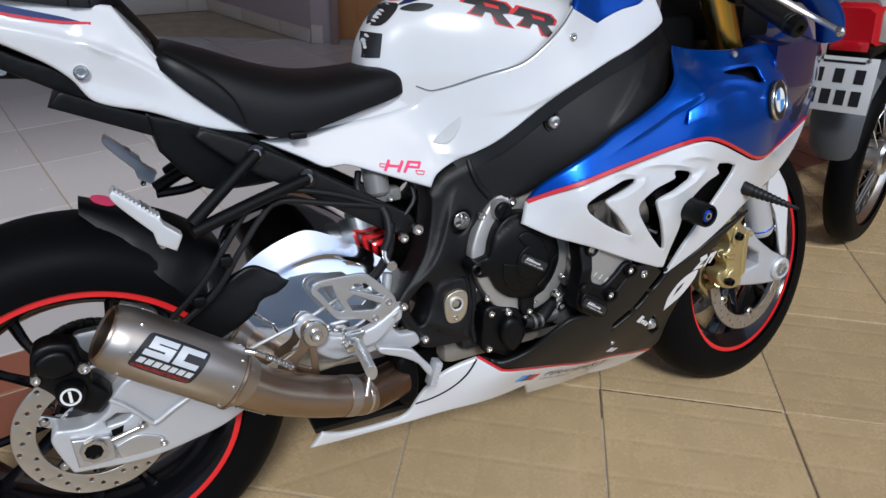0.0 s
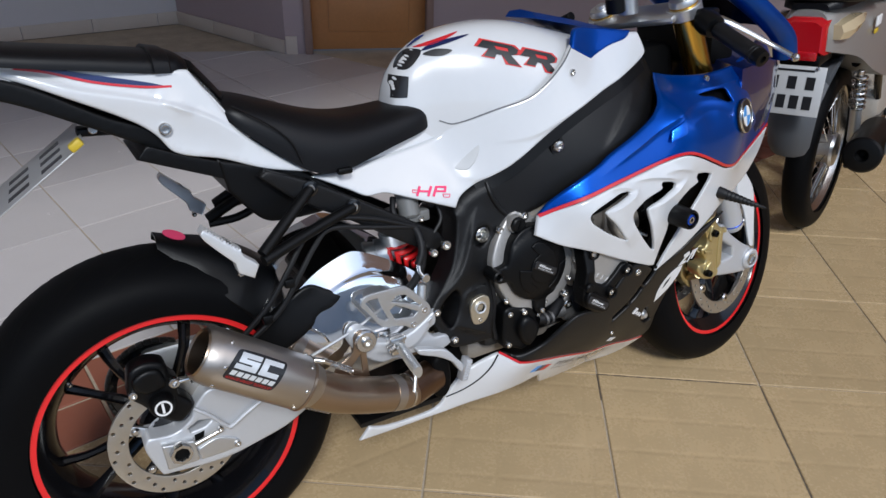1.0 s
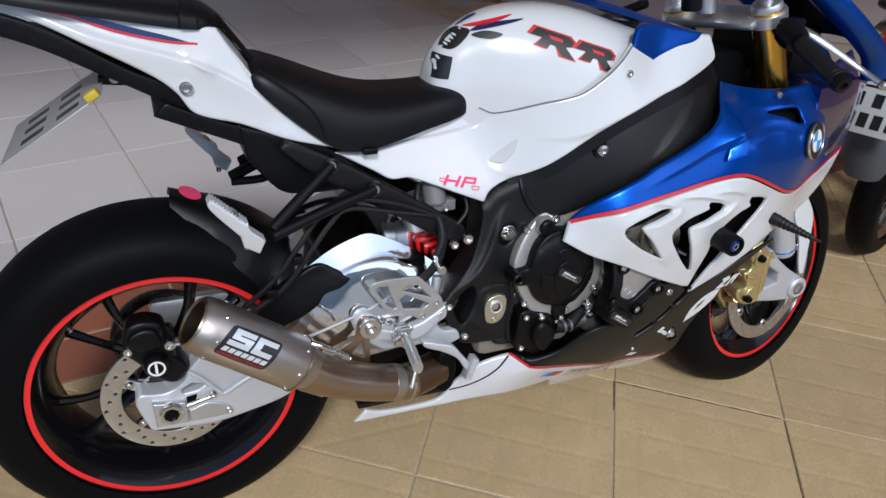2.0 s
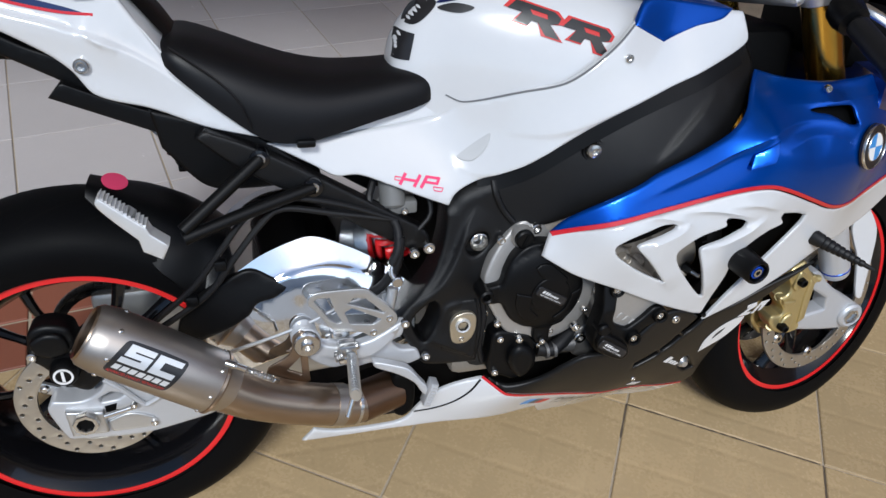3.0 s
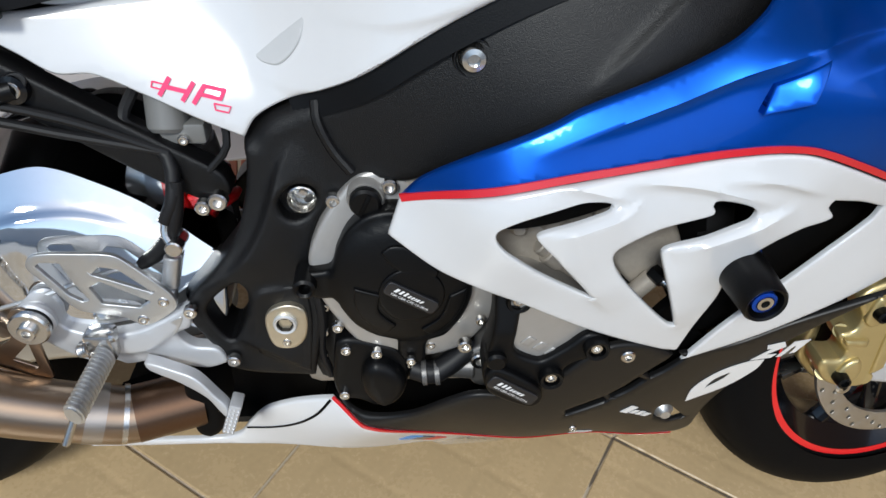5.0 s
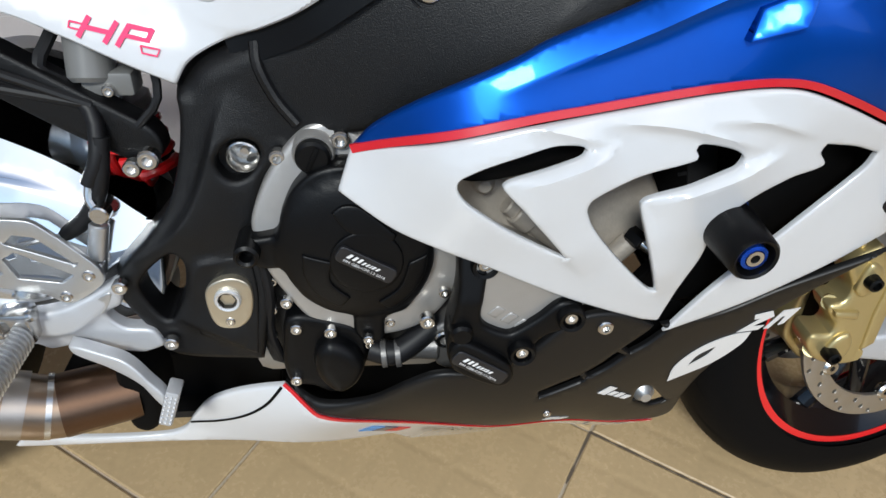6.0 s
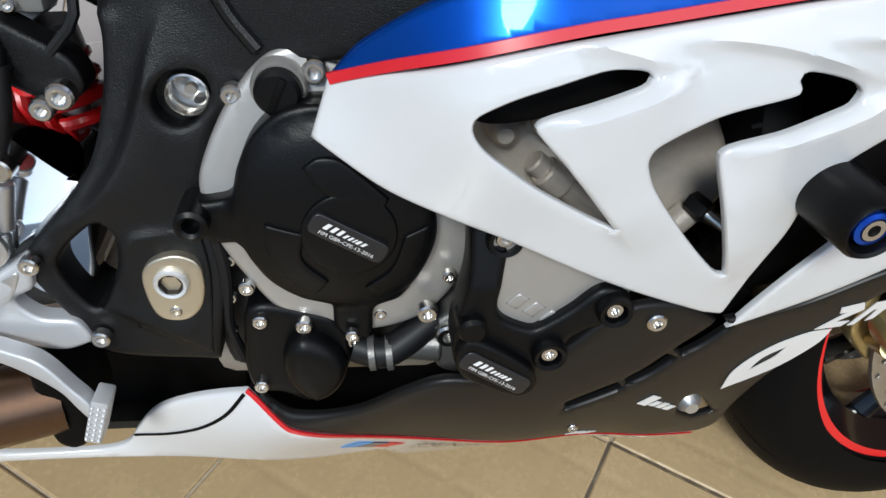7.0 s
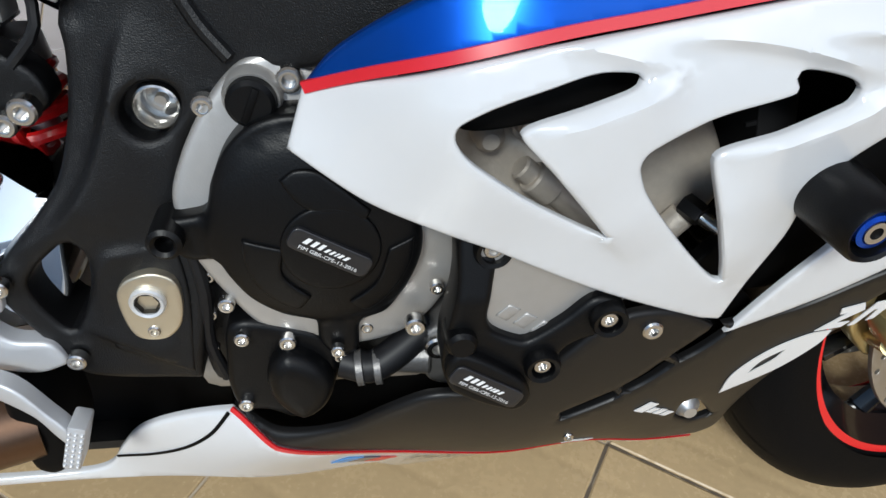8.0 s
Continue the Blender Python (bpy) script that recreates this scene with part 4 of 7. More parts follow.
part("arm_boss", lathe([(0.006, -0.004), (0.0085, -0.006), (0.0115, -0.004), (0.012, 0.03), (0.006, 0.03)], 24, Matrix.Translation((0.6085, -0.183, 0.484))), BLACK_PLASTIC, guard)
for hatch in ([(0.685, 0.528, 1), (0.695, 0.535), (0.711, 0.533), (0.741, 0.506, 1), (0.737, 0.499, 1), (0.723, 0.505), (0.704, 0.508), (0.694, 0.515)],
              [(0.657, 0.486, 1), (0.683, 0.480, 1), (0.681, 0.458), (0.698, 0.438, 1), (0.687, 0.426), (0.666, 0.443), (0.657, 0.464)],
              [(0.769, 0.483, 1), (0.766, 0.461), (0.754, 0.438), (0.736, 0.421), (0.724, 0.431, 1), (0.743, 0.448), (0.752, 0.476, 1)],
              [(0.714 + 0.033 * math.cos(2 * math.pi * k / 20), 0.4785 + 0.033 * math.sin(2 * math.pi * k / 20)) for k in range(20)]):
    part("raised_panel", skin(hatch, lift(GBS, 0.0028), 0.006, 0.0018, (), 0.004), BLACK_PLASTIC, guard)


def label_plate(parent, cx, cz, ang, w, h, y, tiny):
    """A rounded black plate with a bar for the maker's name and a line of small letters."""
    c, s = math.cos(radians(ang)), math.sin(radians(ang))

    def at(u, v):
        return (cx + c * u - s * v, cz + s * u + c * v)
    ring = []
    for sx, sz, a0 in ((1, 1, 0), (-1, 1, 90), (-1, -1, 180), (1, -1, 270)):
        for k in range(4):
            a = radians(a0 + 30 * k)
            ring.append((*at(sx * (w / 2 - h * 0.3) + h * 0.3 * math.cos(a), sz * (h / 2 - h * 0.3) + h * 0.3 * math.sin(a)), 1))
    plate = part("label_plate", skin(ring, flat(y), 0.006, 0.001, (), 0.004), LETTER_BLACK, parent, "black name plate with white lettering")
    x, z = at(-w * 0.33, h * 0.02)
    for k, (u, n) in enumerate(((-0.34, 0.085), (-0.245, 0.075), (-0.16, 0.07), (-0.08, 0.055), (-0.015, 0.05), (0.045, 0.03), (0.085, 0.06), (0.155, 0.06))):
        x, z = at(u * w, -0.03 * h)
        tall = 0.30 if k < 3 else 0.20
        part("name_bar", decal(bar(x, z, n * w * 0.62, tall * h, ang, 0.0022), flat(y), 0.0005, 0.0004, 0.01), LETTER_WHITE, plate)
    if tiny:
        x, z = at(-w * 0.36, -h * 0.32)
        part("lettering", words(tiny, h * 0.24, x, z, ang, flat(y), 0.0006, width=w * 0.72), LETTER_WHITE, plate)
    return plate


label_plate(guard, 0.7135, 0.4785, -30.5, 0.058, 0.0165, -0.1962, "FIM GBR-CPE-13-2016")
pump = part("water_pump_cover", skin([(0.632, 0.394), (0.645, 0.401), (0.679, 0.393), (0.700, 0.384), (0.712, 0.360), (0.706, 0.325), (0.694, 0.305), (0.674, 0.296), (0.654, 0.306), (0.633, 0.311), (0.626, 0.336), (0.628, 0.365)], flat(-0.168), 0.04, 0.006), BLACK_PLASTIC, bike, "black plastic water pump guard")
part("pump_boss", skin([(0.660, 0.364), (0.675, 0.378), (0.698, 0.366), (0.708, 0.345), (0.700, 0.321), (0.681, 0.309), (0.660, 0.335)], flat(-0.186), 0.04, 0.012), BLACK_PLASTIC, pump)
gen = part("alternator_cover", skin([(0.808, 0.500), (0.835, 0.500), (0.90, 0.462), (0.912, 0.442), (0.872, 0.405), (0.835, 0.400), (0.806, 0.420), (0.802, 0.46)], flat(-0.216), 0.06, 0.006), CASE, bike, "bare metal alternator cover with a raised mark")
for k in range(3):
    part("raised_mark", skin(bar(0.8215 + 0.0125 * k, 0.4365 - 0.0078 * k, 0.0095, 0.0125, -33, 0.003), flat(-0.2172), 0.003, 0.0008, (), 0.004), CASE, gen)
part("panel_rib", tube([(0.852, -0.216, 0.489), (0.880, -0.216, 0.470), (0.905, -0.216, 0.449)], 0.003, 8), CASE, gen)


def GUARD2(q):
    """The alternator guard's face: its upper arm runs in under the side fairing."""
    return -0.225 + 0.30 * (q[:, 1] - 0.455).clip(0)


guard2 = part("alternator_guard", skin([(0.798, 0.503), (0.826, 0.503), (0.820, 0.480), (0.816, 0.453), (0.815, 0.438), (0.820, 0.428), (0.840, 0.418), (0.847, 0.420), (0.867, 0.435), (0.885, 0.452), (0.897, 0.453), (0.909, 0.444), (0.911, 0.430), (0.903, 0.420), (0.882, 0.416), (0.869, 0.405), (0.870, 0.391), (0.864, 0.382), (0.852, 0.380), (0.849, 0.363), (0.843, 0.355), (0.833, 0.356), (0.793, 0.378), (0.786, 0.394), (0.786, 0.415), (0.789, 0.432), (0.794, 0.462)], GUARD2, 0.030, 0.005, (), 0.005), BLACK_PLASTIC, bike, "black moulded alternator guard")
part("label_step", skin([(0.789, 0.411), (0.798, 0.418), (0.840, 0.391), (0.848, 0.376), (0.845, 0.365), (0.834, 0.361), (0.794, 0.382), (0.787, 0.396)], flat(-0.2345), 0.02, 0.004, (), 0.005), BLACK_PLASTIC, guard2)
part("guard_knob", lathe([(0.0001, -0.006), (0.008, -0.006), (0.0105, -0.003), (0.011, 0.02), (0.0001, 0.02)], 24, Matrix.Translation((0.7975, -0.228, 0.424))), BLACK_PLASTIC, guard2)
label_plate(guard2, 0.8155, 0.3880, -33, 0.058, 0.0165, -0.2362, "FIM GBR-CPE-13-2016")
for x, y, z, r in ((0.639, -0.150, 0.562, 0.0075), (0.803, -0.186, 0.469, 0.0078), (0.770, -0.186, 0.404, 0.0078), (0.636, -0.170, 0.419, 0.006), (0.643, -0.172, 0.388, 0.006), (0.676, -0.174, 0.384, 0.0065), (0.713, -0.184, 0.382, 0.0052), (0.714, -0.170, 0.364, 0.0052), (0.638, -0.172, 0.320, 0.006), (0.789, -0.171, 0.369, 0.0105), (0.694, -0.154, 0.580, 0.0085)):
    bolt(x, y, z, r)
for x, y, z in ((0.8165, -0.216, 0.490), (0.8965, -0.229, 0.438), (0.855, -0.229, 0.399)):
    part("bolt_collar", lathe([(0.0085, -0.004), (0.0115, -0.005), (0.0130, -0.002), (0.0130, 0.02), (0.0085, 0.02)], 24, Matrix.Translation((x, y, z))), BLACK_PLASTIC, guard2)
    bolt(x, y + 0.001, z, 0.0068)
part("coolant_hose", tube([(0.715, -0.165, 0.355), (0.735, -0.17, 0.352), (0.75, -0.168, 0.358), (0.78, -0.155, 0.375)], 0.013, 14), RUBBER, bike, "black coolant hose")
for x in (0.728, 0.742):
    part("hose_clip", lathe([(0.0128, -0.003), (0.0145, -0.0025), (0.0145, 0.0025), (0.0128, 0.003)], 24, axis_pose((x, -0.1705, 0.3525), (1, 0.0, 0.1))), CAST_DARK, bike, "dull steel hose clip")
part("pump_outlet", joined(skin([(0.775, 0.376), (0.785, 0.385), (0.804, 0.392), (0.820, 0.394), (0.826, 0.376), (0.828, 0.346), (0.821, 0.325), (0.798, 0.323), (0.782, 0.331), (0.777, 0.350)], flat(-0.168), 0.03, 0.006), rod((0.752, -0.155, 0.352), (0.785, -0.160, 0.352), 0.0155)), CAST_DARK, bike, "cast aluminium coolant outlet")
part("crankcase_web", tube([(0.815, -0.168, 0.37), (0.817, -0.172, 0.414), (0.812, -0.176, 0.440), (0.803, -0.178, 0.465)], 0.008, 12), CAST_DARK, bike)
# dark backing added behind the vents to stand for the shade inside
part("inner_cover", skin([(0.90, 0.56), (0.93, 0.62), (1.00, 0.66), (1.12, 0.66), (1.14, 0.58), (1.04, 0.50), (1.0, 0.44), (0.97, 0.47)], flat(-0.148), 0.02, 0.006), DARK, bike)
for hx, hz, hr in ((0.817, 0.548, 0.010), (0.848, 0.556, 0.013)):
    part("head_boss", lathe([(0.0001, -0.012), (hr * 0.55, -0.012), (hr, -0.006), (hr * 1.2, 0.02), (0.0001, 0.02)], 20, Matrix.Translation((hx, -0.170, hz))), CAST, bike)
part("cast_tube", joined(rod((0.838, -0.176, 0.528), (0.900, -0.172, 0.476), 0.0085), rod((0.846, -0.177, 0.521), (0.862, -0.176, 0.508), 0.0115)), CAST, bike, "cast aluminium coolant stub")
sensor = part("knock_sensor", lathe([(0.0001, -0.010), (0.0075, -0.010), (0.0085, -0.007), (0.0085, 0.006), (0.0001, 0.006)], 6, axis_pose((0.958, -0.186, 0.497), (-0.5, 0.85, 0.2))), BLACK_PLASTIC, bike, "black hexagonal sensor")
part("sensor_bolt", rod((0.962, -0.190, 0.494), (0.976, -0.200, 0.487), 0.0055), STEEL, sensor)
part("sensor_pipe", rod((0.958, -0.178, 0.488), (0.930, -0.176, 0.452), 0.010), CAST, sensor)
part("coolant_pipe", tube([(0.80, -0.178, 0.592), (0.835, -0.184, 0.585), (0.87, -0.186, 0.598), (0.93, -0.182, 0.615)], 0.011, 12), RUBBER, bike, "black rubber coolant pipe")
part("cam_cover", skin([(0.775, 0.60), (0.80, 0.585), (0.83, 0.555), (0.87, 0.52), (0.90, 0.50), (0.86, 0.46), (0.78, 0.50)], flat(-0.160), 0.03, 0.012), CAST, bike)
part("head_cover", skin([(0.895, 0.585), (0.925, 0.595), (0.955, 0.575), (0.99, 0.50), (0.955, 0.46), (0.90, 0.53)], flat(-0.165), 0.03, 0.006), CAST, bike)
radiator = part("radiator", box((1.02, -0.15, 0.34), (1.05, 0.15, 0.70), 0.004, Matrix.Translation((1.03, 0, 0.5)) @ rot_y(-12) @ Matrix.Translation((-1.03, 0, -0.5))), GRILLE, bike, "black radiator core")
for k in range(16):
    part("radiator_fin", box((1.012, -0.15, 0.355 + 0.021 * k), (1.02, 0.15, 0.358 + 0.021 * k), 0, Matrix.Translation((1.03, 0, 0.5)) @ rot_y(-12) @ Matrix.Translation((-1.03, 0, -0.5))), GRILLE, radiator)
# second dark sheet close behind the fairing, painting the vents' inner shade
part("inner_duct", skin([(0.76, 0.60), (1.0, 0.66), (1.22, 0.60), (1.24, 0.53), (1.10, 0.44), (1.0, 0.42), (0.96, 0.44), (1.03, 0.55), (1.05, 0.61), (0.98, 0.62), (0.80, 0.57)], lift(FAIR, -0.03), 0.01, 0.003), DARK, bike, "near-black backing sheet for the shade behind the fairing vents")
part("air_box", box((0.60, -0.06, 0.62), (1.02, 0.06, 0.80), 0.02), DARK, bike)
PUMP_GREY = mat("translucent_grey_plastic", (0.17, 0.17, 0.165), 0.4, 0, 0.1, 0.08)
part("throttle_body", joined(lathe([(0.016, -0.02), (0.020, -0.016), (0.021, 0.03), (0.0001, 0.03)], 24, Matrix.Translation((0.478, -0.085, 0.627)) @ Matrix.Rotation(radians(70), 4, "X")), shape_of(box((0.47, -0.10, 0.598), (0.515, -0.07, 0.62), 0.004, rot_y(0)))), PUMP_GREY, bike, "grey plastic fluid reservoir")
bolt(0.494, -0.104, 0.605, 0.0055)
part("throttle_cable", tube([(0.53, -0.09, 0.635), (0.535, -0.105, 0.60), (0.515, -0.11, 0.575)], 0.004, 8), RUBBER, bike)
part("vacuum_pipe", tube([(0.45, -0.08, 0.65), (0.44, -0.1, 0.625), (0.46, -0.1, 0.61)], 0.006, 8), RUBBER, bike)

# small fixings along the crankcase edge
for x, y, z, r in ((0.622, -0.150, 0.430, 0.0045), (0.619, -0.150, 0.395, 0.0045), (0.616, -0.150, 0.362, 0.0045), (0.735, -0.166, 0.388, 0.0048), (0.786, -0.178, 0.432, 0.0052)):
    bolt(x, y, z, r)
part("wiring_sheath", tube([(0.612, -0.148, 0.47), (0.618, -0.152, 0.42), (0.614, -0.150, 0.37), (0.622, -0.148, 0.33)], 0.005, 10), RUBBER, bike, "black wiring sheath")

# -- frame fittings --
oval = part("pivot_plate", skin([(0.559, 0.424), (0.565, 0.435), (0.577, 0.441), (0.589, 0.442), (0.599, 0.437), (0.603, 0.428), (0.6025, 0.408), (0.597, 0.392), (0.586, 0.382), (0.575, 0.381), (0.565, 0.386), (0.560, 0.400)], flat(-0.160), 0.012, 0.0020, (), 0.005), mat("champagne_anodised_plate", (0.62, 0.56, 0.44), 0.36, 0.9, 0, 0.05, 12), bike, "champagne anodised swingarm pivot plate")
part("pivot_bolt", lathe([(0.0001, 0.002), (0.0075, 0.002), (0.0090, -0.0028), (0.0092, 0.006), (0.0001, 0.006)], 6, Matrix.Translation((0.580, -0.161, 0.4185))), CHAIN, oval, "hexagon socket pivot bolt")
part("pivot_ring", lathe([(0.0086, 0.0), (0.0092, -0.003), (0.0115, -0.0038), (0.0128, -0.002), (0.0128, 0.004), (0.0086, 0.004)], 36, Matrix.Translation((0.580, -0.161, 0.4185))), BARE_ALU, oval)
bolt(0.579, -0.1605, 0.391, 0.0046, oval)
part("pivot_step", skin([(0.546, 0.458, 1), (0.604, 0.46, 1), (0.608, 0.42), (0.602, 0.35, 1), (0.546, 0.372, 1), (0.548, 0.41)], lift(FRAME, 0.003), 0.01, 0.003), BLACK_FRAME, frame_beam)
part("plug_pocket", skin([(0.578, 0.552), (0.584, 0.568), (0.597, 0.577), (0.612, 0.578), (0.626, 0.570), (0.626, 0.552), (0.612, 0.535), (0.600, 0.530), (0.586, 0.535)], flat(-0.126), 0.008, 0.001, [[(0.607 + 0.0150 * math.cos(2 * math.pi * k / 24), 0.556 + 0.0150 * math.sin(2 * math.pi * k / 24)) for k in range(24)]], 0.006), BLACK_FRAME, frame_beam)
part("frame_plug", lathe([(0.0125, 0.0), (0.0140, -0.003), (0.0152, -0.002), (0.0155, 0.02), (0.0122, 0.024)], 36, Matrix.Translation((0.607, -0.1345, 0.556))), STEEL, frame_beam, "bright ring in the frame's engine mount")
part("frame_plug_floor", lathe([(0.0001, 0.012), (0.004, 0.012), (0.0048, 0.017), (0.0105, 0.019), (0.0128, 0.015), (0.0128, 0.026), (0.0001, 0.026)], 24, Matrix.Translation((0.606, -0.133, 0.554))), STEEL, frame_beam)
FRB = FRAME(np.array([[0.767, 0.709]]))[0]
part("frame_bolt_recess", lathe([(0.0001, 0.004), (0.0138, 0.004), (0.0158, -0.0012), (0.0168, -0.0012), (0.0180, 0.004), (0.0001, 0.012)], 32, Matrix.Translation((0.767, FRB, 0.709))), BLACK_FRAME, frame_beam)
part("frame_bolt", lathe([(0.0001, -0.006), (0.005, -0.006), (0.0055, -0.010), (0.010, -0.009), (0.0135, -0.003), (0.0135, 0.006), (0.0001, 0.006)], 28, Matrix.Translation((0.767, FRB + 0.003, 0.709))), STEEL, frame_beam, "bright steel engine mount bolt")
for x, y, z, r in ((0.526, -0.137, 0.555, 0.0095), (0.506, -0.124, 0.540, 0.0082), (0.484, -0.162, 0.436, 0.0072), (0.519, -0.163, 0.367, 0.0072), (0.286, -0.113, 0.708, 0.0088), (0.357, -0.119, 0.662, 0.0088), (0.082, -0.092, 0.838, 0.0095), (0.806, -0.158, 0.842, 0.006), (1.141, -0.183, 0.792, 0.006), (0.932, -0.224, 0.422, 0.0075)):
    bolt(x, y, z, r)

# -- rear frame --
rail = part("subframe_rail", skin([(0.218, 0.752, 1), (0.285, 0.722), (0.503, 0.588), (0.528, 0.570), (0.532, 0.548), (0.505, 0.540), (0.343, 0.642), (0.262, 0.692), (0.205, 0.742, 1)], flat(-0.112), 0.022, 0.004), BLACK_FRAME, bike, "black subframe rail")
both(rail)
stay = part("footrest_stay", tube([(0.286, -0.111, 0.708), (0.231, -0.138, 0.670), (0.178, -0.165, 0.634)], 0.0095, 14), BLACK_PLASTIC, bike, "black tubular passenger footrest stay")
both(stay)
stay2 = part("footrest_stay", tube([(0.357, -0.116, 0.662), (0.272, -0.14, 0.645), (0.178, -0.167, 0.623)], 0.0095, 14), BLACK_PLASTIC, bike, "black tubular passenger footrest stay")
both(stay2)
for x, y, z in ((0.286, -0.111, 0.708), (0.357, -0.117, 0.662)):
    part("stay_eye", lathe([(0.0085, -0.004), (0.0135, -0.003), (0.0145, 0.0), (0.0145, 0.02), (0.0085, 0.02)], 28, Matrix.Translation((x, y, z))), BLACK_GLOSS, stay)


def peg_shape(a, b, r):
    """A ribbed footrest bar from a to b."""
    a, b = Vector(a), Vector(b)
    m, n = axis_pose(a, b - a), (b - a).length
    prof = [(0.0001, 0), (r * 0.8, 0)]
    k = int(n / 0.005)
    for i in range(k):
        prof += [(r, n * (i + 0.15) / k), (r, n * (i + 0.5) / k), (r * 0.80, n * (i + 0.65) / k), (r * 0.80, n * (i + 0.95) / k)]
    prof += [(r * 0.8, n), (0.0001, n)]
    return lathe(prof, 12, m @ Matrix.Diagonal((1, 1, 0.6, 1)), closed=False)


for s in (1, -1):
    teeth = []
    pa, pb = np.array([0.092, 0.707]), np.array([0.143, 0.659])
    pn = np.array([0.68, 0.73])
    for k in range(13):
        teeth += [(*(pa + (pb - pa) * (k / 13) + pn * 0.0012), 1), (*(pa + (pb - pa) * ((k + 0.45) / 13) - pn * 0.0022), 1)]
    blade = skin([*teeth, (0.143, 0.650, 1), (0.163, 0.632, 1), (0.153, 0.612, 1), (0.131, 0.626, 1), (0.128, 0.643, 1), (0.095, 0.682), (0.086, 0.698)], flat(-0.200), 0.024, 0.002, (), 0.006)
    peg = part("passenger_footrest", blade if s > 0 else moved(blade, FLIP), BARE_ALU, bike, "bare aluminium passenger footrest, folded up")
    bolt(0.138, -0.178 * s, 0.616, 0.005, peg)
part("footrest_hanger", joined(tube([(0.155, 0.135, 0.615), (0.20, 0.125, 0.640), (0.24, 0.11, 0.66)], 0.011, 10), tube([(0.155, 0.135, 0.605), (0.21, 0.125, 0.610), (0.25, 0.11, 0.63)], 0.008, 10)), BLACK_PLASTIC, bike)

# -- swingarm --
SWING = surface([(-0.03, -0.120, 0.32), (0.10, -0.126, 0.33), (0.20, -0.138, 0.36), (0.28, -0.148, 0.43), (0.33, -0.126, 0.53), (0.36, -0.086, 0.605), (0.45, -0.088, 0.54), (0.47, -0.125, 0.45), (0.25, -0.130, 0.52), (0.52, -0.115, 0.42), (0.16, -0.128, 0.43), (0.40, -0.142, 0.42)])
SWING_CREASE = [(0.205, 0.515), (0.240, 0.540), (0.275, 0.560), (0.318, 0.573), (0.352, 0.575), (0.398, 0.554), (0.450, 0.521), (0.502, 0.478)]
SWING_LINES = [SWING_CREASE, [(0.26, 0.505), (0.32, 0.528), (0.38, 0.526), (0.46, 0.490)]]
crease_at = spline(SWING_CREASE, 0.0015, closed=False)


def swing_top(q):
    """Above its crease the arm's upper face turns inward over the wheel."""
    t = np.gradient(crease_at, axis=0)
    n = np.c_[-t[:, 1], t[:, 0]] / np.linalg.norm(t, axis=1)[:, None]
    d = q[:, None] - crease_at[None]
    k = (d**2).sum(-1).argmin(1)
    return 3.4 * (d[np.arange(len(q)), k] * n[k]).sum(-1).clip(0, 0.06)


SWING_FOLDS = reliefs(swing_top, fold(SWING_LINES[1], 0.04, 0.006, -1))
swing = part("swingarm", skin([(0.205, 0.36), (0.25, 0.378), (0.31, 0.40), (0.40, 0.395), (0.47, 0.38), (0.505, 0.39), (0.512, 0.43), (0.510, 0.475), (0.482, 0.512), (0.458, 0.538), (0.410, 0.574), (0.360, 0.597), (0.318, 0.595), (0.266, 0.580), (0.228, 0.557), (0.195, 0.522), (0.182, 0.45), (0.188, 0.395)], SWING, 0.09, 0.003, (), 0.006, None, SWING_FOLDS, SWING_LINES), POLISHED, bike, "polished aluminium swingarm")
part("swingarm_lower", skin([(0.20, 0.345), (0.25, 0.378), (0.33, 0.40), (0.46, 0.41), (0.50, 0.385), (0.49, 0.34), (0.42, 0.325), (0.30, 0.315), (0.22, 0.31)], flat(-0.105), 0.05, 0.012), SATIN_ALU, swing)
part("weld_seam", tube([(x, SWING(np.array([[x, z]]))[0] + 0.0008, z) for x, z in ((0.190, 0.398), (0.256, 0.424), (0.332, 0.448), (0.393, 0.467), (0.46, 0.474))], 0.0034, 8), SATIN_ALU, swing, "dull weld seam")
part("far_leg", box((-0.02, 0.085, 0.30), (0.50, 0.112, 0.40), 0.012), SATIN_ALU, swing)
rear_arm = part("swingarm_end", skin([(-0.052, 0.340), (-0.044, 0.354, 1), (-0.004, 0.349), (0.025, 0.364), (0.038, 0.388), (0.066, 0.410), (0.16, 0.395), (0.24, 0.37), (0.245, 0.330), (0.192, 0.294), (0.133, 0.278), (0.065, 0.268), (-0.034, 0.277, 1), (-0.045, 0.308)], flat(-0.119), 0.045, 0.004, [[(0.020, 0.349, 1), (0.038, 0.358, 1), (0.060, 0.352, 1), (0.046, 0.343, 1), (0.022, 0.341, 1)]]), SILVER_PAINT, bike, "silver painted swingarm end")
rear_arm.matrix_local = Matrix.Translation((-0.003, -0.013, -0.002))
part("axle_block", skin([(-0.027, 0.339, 1), (0.024, 0.331, 1), (0.026, 0.290, 1), (-0.025, 0.291, 1)], flat(-0.130), 0.012, 0.003, (), 0.006), SATIN_ALU, rear_arm, "silver chain adjuster block")
part("axle_nut", lathe([(0.0115, 0.012), (0.0115, -0.008), (0.013, -0.0105), (0.0180, -0.0105), (0.0190, -0.008), (0.0190, 0.004), (0.0115, 0.012)], 8, Matrix.Translation((0, -0.131, 0.319)) @ rot_y(10), closed=False), STEEL, rear_arm, "hollow steel axle nut")
